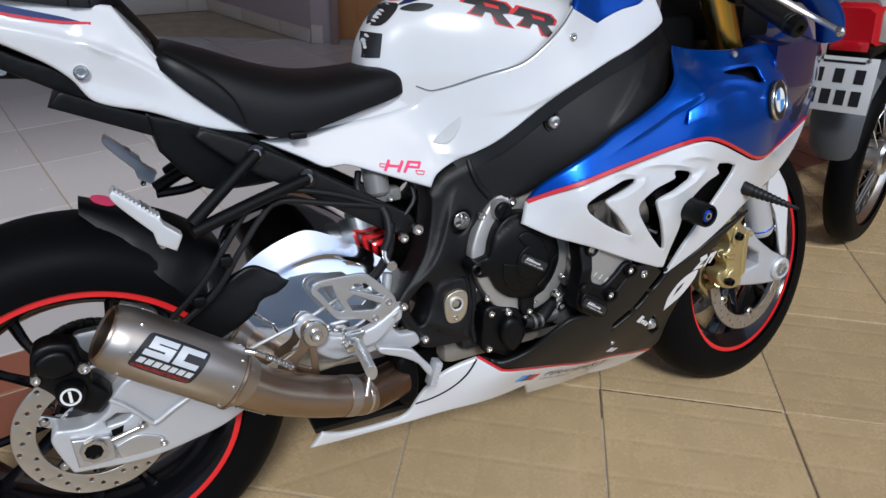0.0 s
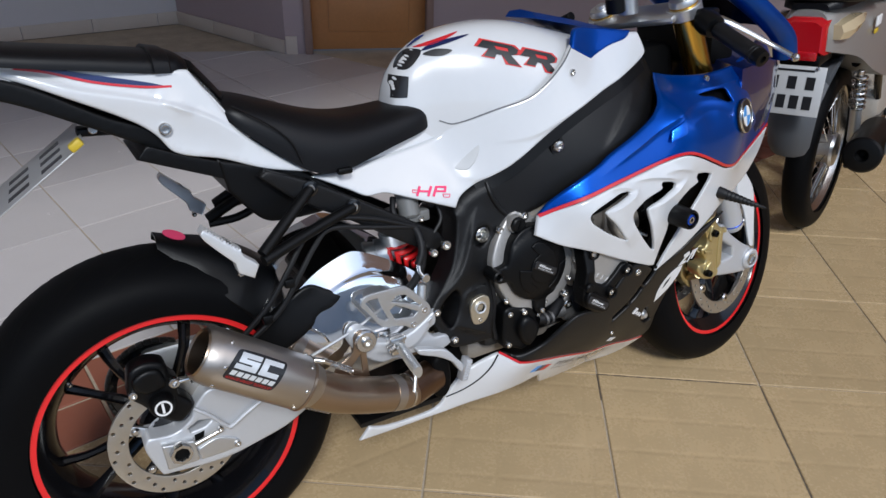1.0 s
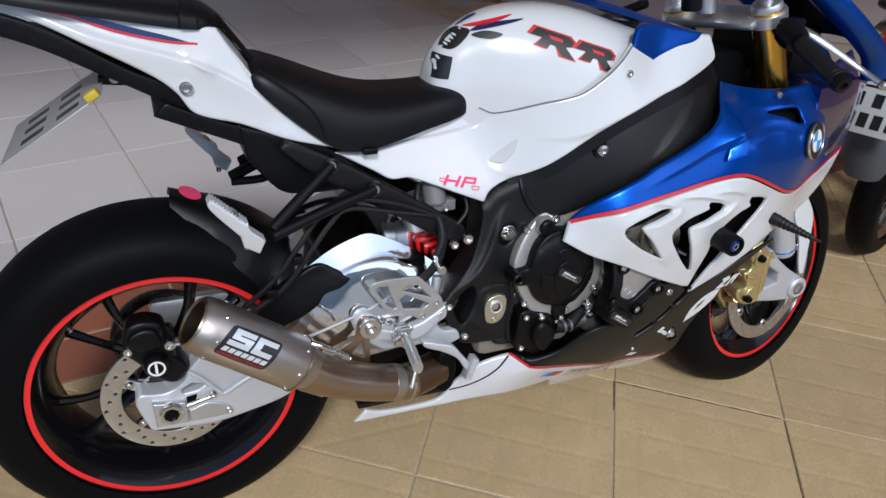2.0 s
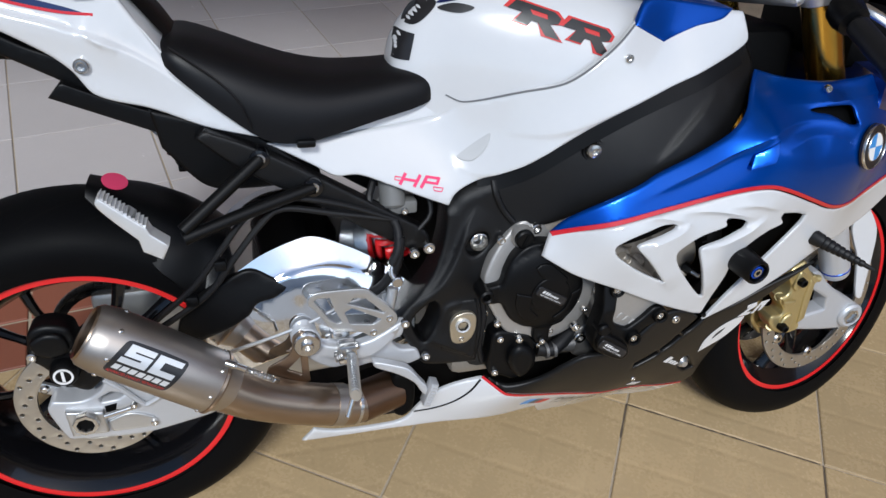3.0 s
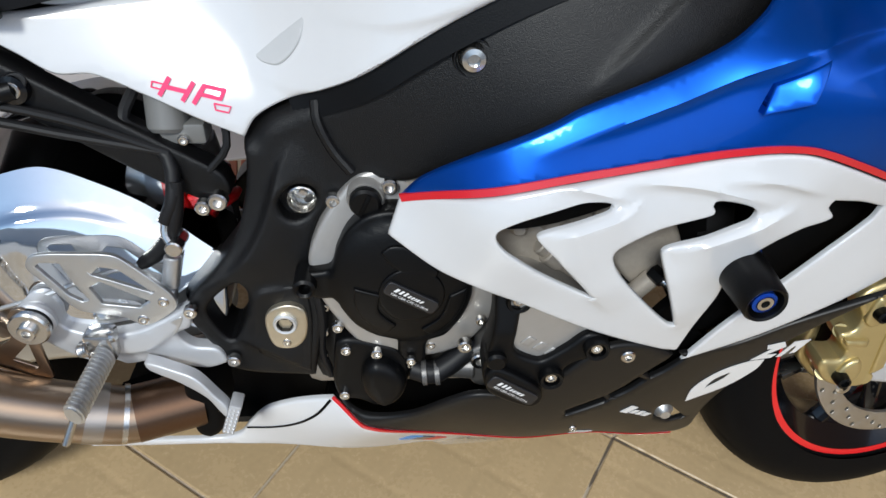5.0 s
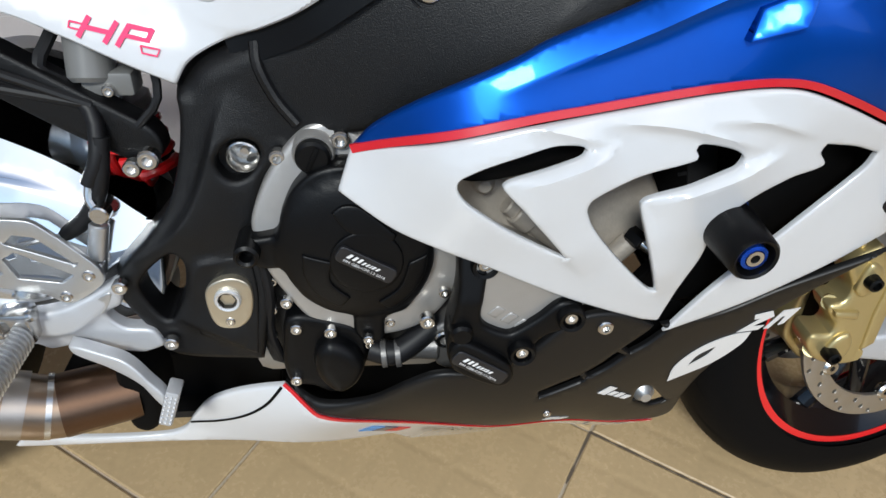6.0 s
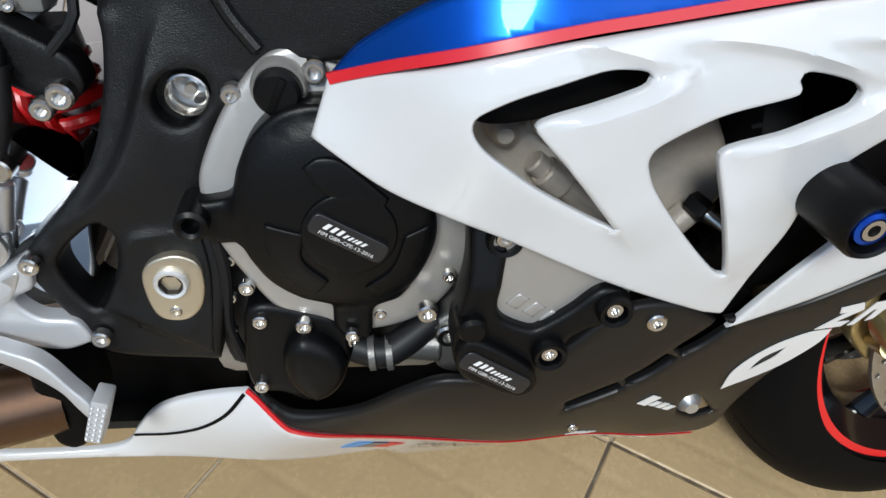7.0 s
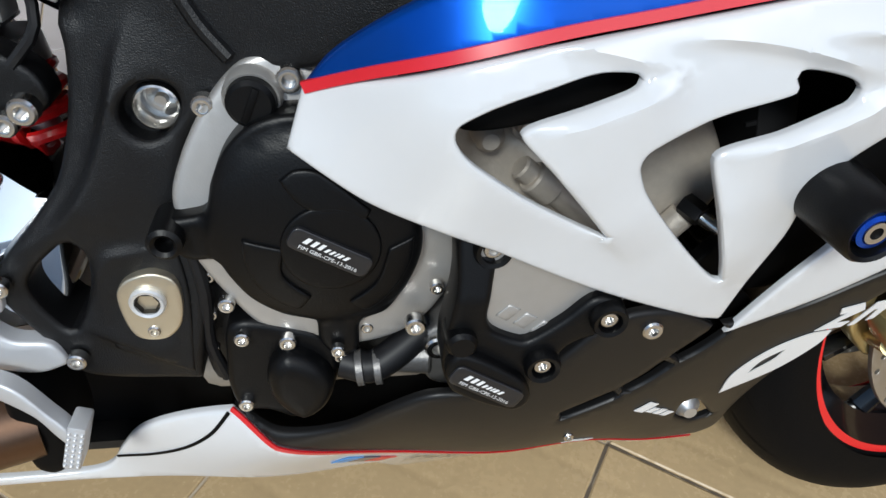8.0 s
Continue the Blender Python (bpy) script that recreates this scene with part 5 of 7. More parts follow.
# dark plug whose colour gives the hollow axle its shade
part("axle_bore", lathe([(0.0001, -0.0055), (0.0108, -0.0055), (0.0114, -0.009), (0.0122, -0.0095), (0.0122, 0.006), (0.0001, 0.006)], 28, Matrix.Translation((0, -0.131, 0.319))), DARK, rear_arm)
part("adjuster_slot", skin([(0.026, 0.306, 1), (0.060, 0.316), (0.092, 0.302), (0.096, 0.290), (0.086, 0.284), (0.030, 0.284, 1)], flat(-0.1225), 0.006, 0.002, (), 0.006), SATIN_ALU, rear_arm)
part("adjuster_bolt", rod((0.024, -0.128, 0.322), (0.066, -0.128, 0.332), 0.0042), STEEL, rear_arm)
# dark patch on the arm, painted shade in place of an open window
part("adjuster_window", skin([(0.026, 0.334, 1), (0.044, 0.337, 1), (0.040, 0.322, 1), (0.026, 0.320, 1)], flat(-0.1198), 0.004, 0.001, (), 0.005), DARK, rear_arm)
bolt(0.068, -0.128, 0.333, 0.0055, rear_arm)
bolt(0.092, -0.125, 0.292, 0.0055, rear_arm)
part("weld_lip", tube([(0.034, -0.121, 0.386), (0.055, -0.124, 0.367), (0.079, -0.124, 0.336), (0.088, -0.124, 0.331), (0.114, -0.124, 0.346), (0.150, -0.121, 0.362)], 0.0040, 8), SILVER_PAINT, rear_arm)
part("swingarm_guard", skin([(0.318, 0.513, 1), (0.286, 0.530), (0.262, 0.543), (0.245, 0.542), (0.211, 0.523), (0.168, 0.493), (0.146, 0.455), (0.150, 0.425), (0.205, 0.444), (0.250, 0.472), (0.259, 0.486), (0.268, 0.492), (0.289, 0.497)], lambda q: np.minimum(SWING(q) - 0.004, -0.131), 0.012, 0.005), BLACK_PLASTIC, bike, "black plastic swingarm guard")


def arc_shell(r, half, a0, a1, n, drop):
    """A mudguard shell over a wheel, from angle a0 to a1, with a curved section."""
    rings = []
    for i in range(n + 1):
        a = radians(a0 + (a1 - a0) * i / n)
        ring = []
        for k in range(13):
            u = k / 6 - 1
            rr = r - drop * abs(u) ** 2.4
            ring.append((rr * math.cos(a), half * u, rr * math.sin(a)))
        for k in range(13):
            u = 1 - k / 6
            rr = r - 0.004 - drop * abs(u) ** 2.4
            ring.append((rr * math.cos(a), (half - 0.003) * u, rr * math.sin(a)))
        rings.append(ring)
    return loft(rings)


def hugger_shell(r, half, n=26):
    """The rear hugger: a shell whose side skirt deepens towards the front."""
    rings = []
    for i in range(n + 1):
        a = radians(24 + 59 * i / n)
        drop = float(np.interp(math.degrees(a), (24, 40, 60, 76, 85), (0.092, 0.092, 0.070, 0.032, 0.010)))
        lip = 0.012 * max(0, (math.degrees(a) - 72) / 13) ** 2
        wide = float(np.interp(math.degrees(a), (58, 70, 84), (1.0, 0.80, 0.32)))
        ring = []
        for k in range(17):
            u = k / 8 - 1
            rr = r + lip - drop * abs(u) ** 3.2
            ring.append((rr * math.cos(a), half * wide * math.copysign(abs(u) ** 0.8, u), rr * math.sin(a)))
        for k in range(17):
            u = 1 - k / 8
            rr = r + lip - 0.004 - drop * abs(u) ** 3.2
            ring.append((rr * math.cos(a), (half * wide - 0.003) * math.copysign(abs(u) ** 0.8, u), rr * math.sin(a)))
        rings.append(ring)
    return loft(rings)


AXLE = Matrix.Translation((0.0, 0, 0.319))
hugger = part("rear_mudguard", moved(hugger_shell(0.326, 0.100), AXLE), BLACK_PLASTIC, bike, "black rear wheel hugger with a red oval sticker")
oval_pts = []
for k in range(24):
    w = 2 * math.pi * k / 24
    a = radians(77.0 + 3.2 * math.sin(w))
    rr = 0.3275 + 0.012 * max(0, (math.degrees(a) - 72) / 13) ** 2
    oval_pts.append((rr * math.cos(a), 0.010 + 0.030 * math.cos(w), rr * math.sin(a)))
part("sticker", moved((oval_pts + [(x, y, z - 0.0006) for x, y, z in oval_pts], [tuple(range(24)), tuple(range(24, 48))[::-1]]), AXLE), PINK, hugger, "red oval sticker")

# -- exhaust --
MUF_A, MUF_B = Vector((0.051, -0.219, 0.524)), Vector((0.210, -0.216, 0.406))
mufd = (MUF_B - MUF_A).normalized()
muf_m = axis_pose(MUF_A, mufd)
MR = 0.0455
muffler = part("exhaust_silencer", lathe([(0.0345, 0.012), (0.0345, 0.0), (0.0385, -0.004), (0.042, 0.0), (MR - 0.001, 0.016), (MR, 0.019), (MR, 0.178), (MR - 0.001, 0.181), (0.037, 0.197), (0.0345, 0.205), (0.02, 0.205), (0.02, 0.06), (0.0345, 0.05)], 56, muf_m), TITAN, bike, "brushed titanium exhaust silencer")
part("end_ring", lathe([(0.0335, 0.02), (0.0335, -0.004), (0.0365, -0.007), (0.0385, -0.004), (0.0385, 0.004)], 48, muf_m, closed=False), TITAN_DARK, muffler)
# near-black lining puts the bore's shade into its colour
part("exhaust_bore", lathe([(0.0001, 0.045), (0.033, 0.045), (0.034, 0.0), (0.0345, 0.0), (0.0345, 0.05), (0.0001, 0.05)], 32, muf_m), DARK, muffler)
part("band", lathe([(MR, 0.176), (MR + 0.0015, 0.177), (MR + 0.0015, 0.181), (MR - 0.002, 0.184), (MR - 0.004, 0.18)], 48, muf_m), TITAN_DARK, muffler)
for h, n in ((0.026, 7), (0.170, 7)):
    for k in range(n):
        a = 2 * math.pi * k / n + 0.35
        p = muf_m @ Vector((MR * math.cos(a), h, MR * math.sin(a)))
        o = muf_m.to_3x3() @ Vector((math.cos(a), 0, math.sin(a)))
        part("rivet", lathe([(0.0001, 0.0022), (0.002, 0.002), (0.0034, 0.0008), (0.0036, -0.001), (0.0001, -0.001)], 10, axis_pose(p, o)), STEEL, muffler)


side_of = (Vector((0, -1, 0)) + mufd * mufd.y).normalized()
over = side_of.cross(mufd)
over = over if over.z > 0 else -over


def on_silencer(shape):
    """Wraps a flat label, drawn in metres along and up, round the silencer."""
    out = []
    for x, y, z in shape[0]:
        a, r = radians(-14) + z / MR, MR - y
        out.append(tuple(MUF_A + mufd * float(0.026 + x + 0.24 * z) + side_of * float(r * math.cos(a)) + over * float(r * math.sin(a))))
    return out, shape[1]


def label_piece(outline, up, sharp=True):
    return on_silencer(skin([(x, z, 1) for x, z in outline] if sharp else outline, flat(-up), 0.0005, 0.0, (), 0.004))


LABEL_RIM = [(0.006, 0.0), (0.080, 0.0), (0.085, 0.005), (0.085, 0.045), (0.080, 0.050), (0.006, 0.050), (0.0, 0.045), (0.0, 0.005)]
badge_m = part("maker_label", label_piece(LABEL_RIM, 0.0010, False), LETTER_BLACK, muffler, "black and silver maker's label with red edge")
for blk in ([(0.008, 0.046), (0.042, 0.046), (0.042, 0.0385), (0.018, 0.0385), (0.018, 0.0365), (0.042, 0.0365), (0.042, 0.020), (0.006, 0.020), (0.006, 0.0275), (0.031, 0.0275), (0.031, 0.0300), (0.008, 0.0300)],
            [(0.046, 0.046), (0.080, 0.046), (0.080, 0.0385), (0.057, 0.0385), (0.057, 0.0275), (0.079, 0.0275), (0.079, 0.020), (0.046, 0.020)]):
    part("label_shape", label_piece(blk, 0.0016), LABEL_SILVER, badge_m, "polished silver block")
for k in range(7):
    part("name_bar", label_piece([(0.006 + 0.0108 * k, 0.009), (0.0145 + 0.0108 * k, 0.009), (0.0155 + 0.0108 * k, 0.0165), (0.007 + 0.0108 * k, 0.0165)], 0.0016), LABEL_SILVER, badge_m)
part("lettering", on_silencer(words("ADVANCED EXHAUST TECHNOLOGY", 0.0062, 0.004, 0.0022, 0, flat(0), 0.0018, width=0.077)), LETTER_RED, badge_m)

link = part("link_pipe", joined(tube([(0.205, -0.217, 0.408), (0.232, -0.214, 0.386), (0.262, -0.209, 0.366), (0.316, -0.199, 0.338), (0.365, -0.188, 0.317), (0.404, -0.177, 0.303), (0.470, -0.150, 0.300)], [0.0350, 0.0340, 0.0335, 0.033, 0.0325, 0.032, 0.032], 32)), TITAN_DARK, bike, "heat-tinted titanium link pipe")
part("pipe_joint", tube([(0.358, -0.1897, 0.3202), (0.376, -0.185, 0.313)], 0.0336, 32, smooth=False), TITAN, link)
part("pipe_joint", tube([(0.392, -0.1805, 0.307), (0.397, -0.179, 0.3055)], 0.0334, 32, smooth=False), STEEL, link)
part("exhaust_spring", coil((0.240, -0.243, 0.452), (0.276, -0.238, 0.423), 0.0042, 0.0011, 11), STEEL, link)
part("exhaust_spring", coil((0.192, -0.232, 0.382), (0.232, -0.225, 0.352), 0.0042, 0.0011, 11), STEEL, link)
for a, b, r in (((0.274, -0.238, 0.424), (0.281, -0.226, 0.410), 0.0042), ((0.226, -0.246, 0.464), (0.240, -0.243, 0.452), 0.0045), ((0.214, -0.240, 0.466), (0.228, -0.246, 0.462), 0.005)):
    part("spring_hook", rod(a, b, r), STEEL, link)
hanger = part("silencer_bracket", skin([(0.322, 0.462), (0.337, 0.450), (0.338, 0.434), (0.330, 0.420), (0.331, 0.368, 1), (0.320, 0.362), (0.266, 0.392, 1), (0.270, 0.402), (0.300, 0.420), (0.307, 0.435), (0.309, 0.453)], flat(-0.190), 0.003, 0.0008, [[(0.297, 0.394, 1), (0.318, 0.416, 1), (0.319, 0.382, 1)]], 0.008), TITAN_DARK, bike, "titanium silencer bracket")
hanger.matrix_local = Matrix.Translation((0.0, 0.014, -0.006))
part("bracket_weld", tube([(0.27, -0.193, 0.390), (0.30, -0.193, 0.374), (0.325, -0.19, 0.362)], 0.0025, 6), TITAN_DARK, hanger)
part("heat_shield", skin([(0.462, 0.340), (0.474, 0.350), (0.490, 0.342), (0.499, 0.318), (0.496, 0.272), (0.480, 0.256), (0.464, 0.266)], flat(-0.176), 0.05, 0.008), DARK, bike)
TITAN_BURNT = mat("scorched_titanium", (0.17, 0.105, 0.07), 0.34, 1.0, 0, 0.25, 20, rough_vary=0.08)
part("pipe_end", tube([(0.404, -0.177, 0.303), (0.437, -0.1635, 0.3015), (0.470, -0.150, 0.300)], 0.0327, 32), TITAN_BURNT, link, "scorched brown pipe end")

# -- rider's footrest --
heel = part("heel_guard", skin([(0.335, 0.507), (0.339, 0.519), (0.350, 0.524), (0.386, 0.5245), (0.420, 0.5225), (0.430, 0.516), (0.467, 0.475), (0.472, 0.461), (0.468, 0.452), (0.438, 0.432), (0.428, 0.434), (0.416, 0.443), (0.376, 0.452), (0.366, 0.460), (0.344, 0.494)], flat(-0.172), 0.004, 0.001, [[(0.344, 0.510, 1), (0.349, 0.514, 1), (0.368, 0.513, 1), (0.374, 0.492, 1), (0.385, 0.467, 1), (0.378, 0.465, 1), (0.367, 0.473, 1)], [(0.395, 0.499, 1), (0.404, 0.508, 1), (0.422, 0.505, 1), (0.451, 0.475, 1), (0.417, 0.490, 1)], [(0.389, 0.483, 1), (0.401, 0.490, 1), (0.446, 0.464, 1), (0.434, 0.456, 1), (0.397, 0.462, 1)]], 0.008), SATIN_ALU, bike, "cut-out aluminium heel guard")
heel.matrix_local = Matrix.Translation((0.0, 0.012, -0.014))
bolt(0.459, -0.172, 0.463, 0.006, heel)
bolt(0.434, -0.172, 0.440, 0.006, heel)
rearset = part("footrest_bracket", skin([(0.306, 0.438), (0.317, 0.455), (0.334, 0.458), (0.346, 0.444), (0.350, 0.424), (0.386, 0.414), (0.417, 0.417), (0.446, 0.428), (0.482, 0.448, 1), (0.480, 0.421), (0.464, 0.410), (0.477, 0.393), (0.503, 0.388), (0.512, 0.368, 1), (0.489, 0.360), (0.460, 0.365), (0.429, 0.372), (0.403, 0.368), (0.392, 0.374), (0.365, 0.374), (0.337, 0.392), (0.316, 0.414)], flat(-0.163), 0.012, 0.004, (), 0.006, None, fold([(0.345, 0.406), (0.39, 0.393), (0.43, 0.395), (0.475, 0.432)], 0.03, 0.006, 1), [[(0.345, 0.406), (0.39, 0.393), (0.43, 0.395), (0.475, 0.432)]]), SILVER_PAINT, bike, "silver cast footrest bracket")
part("bracket_web", skin([(0.436, 0.412), (0.452, 0.424), (0.474, 0.436), (0.466, 0.416), (0.452, 0.405)], flat(-0.1645), 0.004, 0.001, (), 0.005), SATIN_ALU, rearset)
for r, y, mt in ((0.0215, -0.172, SILVER_PAINT), (0.0195, -0.178, RUBBER), (0.0205, -0.184, STEEL)):
    part("silencer_mount", lathe([(0.0001, y - 0.003), (r - 0.002, y - 0.003), (r, y - 0.001), (r, y + 0.004), (0.0001, y + 0.004)], 32, Matrix.Translation((0.329, 0, 0.440))), mt, rearset)
rearset.matrix_local = Matrix.Translation((0.0, 0.003, -0.006))
bolt(0.329, -0.190, 0.440, 0.0095, rearset)
part("footrest_clevis", joined(shape_of(box((0.375, -0.185, 0.392), (0.405, -0.160, 0.428), 0.005, rot_y(0))), rod((0.370, -0.178, 0.41), (0.408, -0.178, 0.424), 0.006)), STEEL, rearset)
part("coil_spring", coil((0.372, -0.182, 0.408), (0.385, -0.186, 0.415), 0.007, 0.0015, 4), STEEL, rearset)
part("rider_footrest", peg_shape((0.396, -0.185, 0.404), (0.389, -0.262, 0.396), 0.0150), SATIN_ALU, rearset, "knurled aluminium rider's footrest")
part("footrest_feeler", rod((0.386, -0.256, 0.388), (0.375, -0.268, 0.362), 0.004), STEEL, rearset)
pedal = part("brake_pedal", skin([(0.430, 0.381), (0.462, 0.376), (0.484, 0.369), (0.503, 0.346), (0.514, 0.330), (0.511, 0.315), (0.503, 0.325), (0.492, 0.342), (0.466, 0.358), (0.432, 0.371)], lambda q: -0.178 - 0.25 * (q[:, 0] - 0.43), 0.012, 0.003, (), 0.006), SILVER_PAINT, bike, "silver rear brake pedal")
PAD_M = Matrix.Translation((0.518, 0, 0.320)) @ rot_y(19) @ Matrix.Translation((-0.5145, 0, -0.313))
pad = part("pedal_pad", box((0.508, -0.206, 0.290), (0.521, -0.184, 0.336), 0.002, PAD_M), SILVER_PAINT, pedal, "studded pedal pad")
for i in range(3):
    for k in range(7):
        part("stud", lathe([(0.0001, -0.0018), (0.0012, -0.0012), (0.0019, 0.0), (0.0001, 0.0)], 5, PAD_M @ Matrix.Translation((0.5100 + 0.0045 * i, -0.206, 0.295 + 0.0058 * k))), SILVER_PAINT, pad)
part("master_cylinder", joined(rod((0.470, -0.135, 0.49), (0.462, -0.14, 0.455), 0.009), rod((0.462, -0.14, 0.452), (0.458, -0.14, 0.43), 0.006)), SATIN_ALU, bike)
part("banjo", joined(rod((0.475, -0.145, 0.503), (0.475, -0.13, 0.503), 0.009), tube([(0.475, -0.14, 0.503), (0.467, -0.135, 0.515), (0.468, -0.13, 0.528)], 0.0042, 10)), STEEL, bike)
part("brake_hose", tube([(0.468, -0.13, 0.528), (0.480, -0.125, 0.555), (0.478, -0.11, 0.59), (0.45, -0.1, 0.61)], 0.0075, 12), RUBBER, bike, "black brake hose")
part("brake_hose", tube([(0.43, -0.12, 0.47), (0.455, -0.125, 0.49), (0.476, -0.128, 0.525), (0.484, -0.12, 0.57)], 0.008, 12), RUBBER, bike, "black brake hose")
for d in (0.0, 0.016):
    part("brake_line", tube([(0.115, -0.13, 0.472 - d), (0.178 + d, -0.142, 0.532 - d), (0.222 + d, -0.142, 0.588 - d), (0.262 + d, -0.13, 0.632 - d), (0.312, -0.12, 0.650 - d), (0.392, -0.115, 0.632 - d), (0.480, -0.11, 0.595)], 0.0048, 10), RUBBER, bike, "black rubber brake line")
for x, z in ((0.17, 0.518), (0.215, 0.572)):
    part("line_clip", box((x - 0.005, -0.152, z - 0.014), (x + 0.012, -0.136, z + 0.002), 0.003, None), BLACK_PLASTIC, bike)

# added dark slab that keeps sky out of the swingarm's upper face
part("undertray", box((0.20, -0.062, 0.665), (0.53, 0.062, 0.685), 0.008), DARK, bike, "unseen dark slab added beneath the seat to darken the swingarm's reflections")

# -- shock --
shock = part("shock_absorber", joined(rod((0.47, -0.03, 0.57), (0.452, -0.03, 0.60), 0.028), rod((0.474, -0.03, 0.545), (0.47, -0.03, 0.57), 0.034), rod((0.50, -0.03, 0.46), (0.474, -0.03, 0.545), 0.014)), SATIN_ALU, bike, "aluminium shock absorber with a red spring")
part("shock_spring", coil((0.488, -0.03, 0.495), (0.474, -0.03, 0.548), 0.030, 0.0055, 3.5, 8), SPRING_RED, shock, "red coil spring")

# -- rear brake --
caliper = part("rear_caliper", joined(skin([(-0.060, 0.449), (-0.052, 0.476), (-0.028, 0.484), (-0.001, 0.474), (0.005, 0.452), (0.015, 0.436), (0.011, 0.414), (0.024, 0.398), (0.030, 0.386), (0.009, 0.362), (-0.008, 0.366), (-0.029, 0.388), (-0.046, 0.412), (-0.062, 0.432)], flat(-0.106), 0.03, 0.007), skin([(-0.052, 0.462), (-0.030, 0.474), (-0.010, 0.468), (-0.006, 0.440), (-0.03, 0.432), (-0.05, 0.444)], flat(-0.114), 0.02, 0.006), lathe([(0.0001, -0.012), (0.0165, -0.012), (0.0185, -0.009), (0.0205, 0.0), (0.0215, 0.02), (0.0001, 0.02)], 32, Matrix.Translation((-0.017, -0.112, 0.408)))), BLACK_PLASTIC, bike, "black rear brake caliper")
caliper.matrix_local = Matrix.Translation((0.003, -0.030, 0.005))
part("caliper_mark", lathe([(0.0105, -0.0008), (0.0105, 0.0005), (0.0135, 0.0005), (0.0135, -0.0008)], 36, Matrix.Translation((-0.017, -0.1245, 0.408))), LETTER_WHITE, caliper, "white ring mark")
part("caliper_mark", decal(bar(-0.0195, 0.399, 0.004, 0.018, 0, 0.0), flat(-0.1242), 0.0006, 0.0005), LETTER_WHITE, caliper)
bolt(0.007, -0.122, 0.445, 0.0085, caliper)
part("banjo_pipe", tube([(0.007, -0.12, 0.445), (0.03, -0.125, 0.447), (0.05, -0.14, 0.45)], 0.003, 8), STEEL, caliper)
bolt(-0.055, -0.11, 0.437, 0.007, caliper)
slots = []
for k in range(32):
    a = 2 * math.pi * k / 32
    slots.append([(r * math.cos(a + d), r * math.sin(a + d), 1) for r, d in ((0.0415, -0.05), (0.0475, -0.05), (0.0475, 0.05), (0.0415, 0.05))])
abs_ring = part("abs_ring", skin([(0.050 * math.cos(2 * math.pi * k / 48), 0.050 * math.sin(2 * math.pi * k / 48)) for k in range(48)], flat(-0.080), 0.002, 0.0004, [[(0.039 * math.cos(2 * math.pi * k / 40), 0.039 * math.sin(2 * math.pi * k / 40)) for k in range(40)], *slots], 0.02, 0.008), SATIN_ALU, rear_arm, "slotted wheel speed ring")
abs_ring.matrix_local = Matrix.Translation((0, 0, 0.319))
sprocket = part("sprocket", lathe([(0.075, 0.098), (0.088, 0.098), (0.088, 0.104), (0.075, 0.104)], 44, Matrix.Translation((0, 0, 0.319))), BLACK_GLOSS, bike)
for k in range(40):
    a = 2 * math.pi * k / 40 + 0.03
    if 60 < math.degrees(a) % 360 < 300:
        part("chain_link", box((-0.0075, 0.094, -0.004), (0.0075, 0.110, 0.004), 0.0025, Matrix.Translation((0.092 * math.cos(a), 0, 0.319 + 0.092 * math.sin(a))) @ rot_y(-math.degrees(a) + 90)), CHAIN, sprocket)
part("tyre_valve", rod((-0.148, -0.03, 0.455), (-0.135, -0.045, 0.440), 0.004), STEEL, bike)

# -- belly pan --
belly_black = part("lower_fairing", skin([(0.624, 0.304, 1), (0.660, 0.293), (0.711, 0.308), (0.751, 0.347), (0.779, 0.365), (0.82, 0.368), (0.862, 0.392), (0.905, 0.436), (0.945, 0.437), (0.985, 0.412, 1), (1.047, 0.424), (1.101, 0.455), (1.168, 0.487), (1.19, 0.498, 1), (1.14, 0.450), (1.10, 0.400), (1.087, 0.345), (1.078, 0.294), (1.078, 0.237), (1.080, 0.195), (1.066, 0.180, 1), (0.975, 0.1975), (0.90, 0.2105), (0.807, 0.2395), (0.738, 0.2555), (0.657, 0.279, 1)], BELLY, 0.004, 0.005, [[(0.884, 0.323, 1), (0.897, 0.331), (0.922, 0.345, 1), (0.929, 0.334, 1), (0.907, 0.322), (0.887, 0.311, 1)], [(0.928, 0.349, 1), (0.943, 0.362), (0.955, 0.377, 1), (0.965, 0.369, 1), (0.95, 0.352), (0.934, 0.340, 1)], [(0.960, 0.383, 1), (0.975, 0.400), (0.988, 0.417, 1), (0.999, 0.404, 1), (0.983, 0.384), (0.970, 0.374, 1)], [(1.006, 0.264, 1), (1.003, 0.296), (1.014, 0.297), (1.056, 0.240, 1), (1.034, 0.240)]]), BELLY_BLACK, bike, "matt black lower fairing with white stickers")
both(belly_black)
# dark sheet under the lower fairing's slots in place of their shade
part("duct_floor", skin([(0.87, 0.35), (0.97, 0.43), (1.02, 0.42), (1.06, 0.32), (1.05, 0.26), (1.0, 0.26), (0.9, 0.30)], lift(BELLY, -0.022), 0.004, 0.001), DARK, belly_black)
part("fairing_stud", lathe([(0.0001, -0.006), (0.006, -0.006), (0.008, -0.002), (0.012, 0.002), (0.012, 0.006), (0.0001, 0.006)], 20, Matrix.Translation((1.020, -0.160, 0.268))), SATIN_ALU, belly_black)
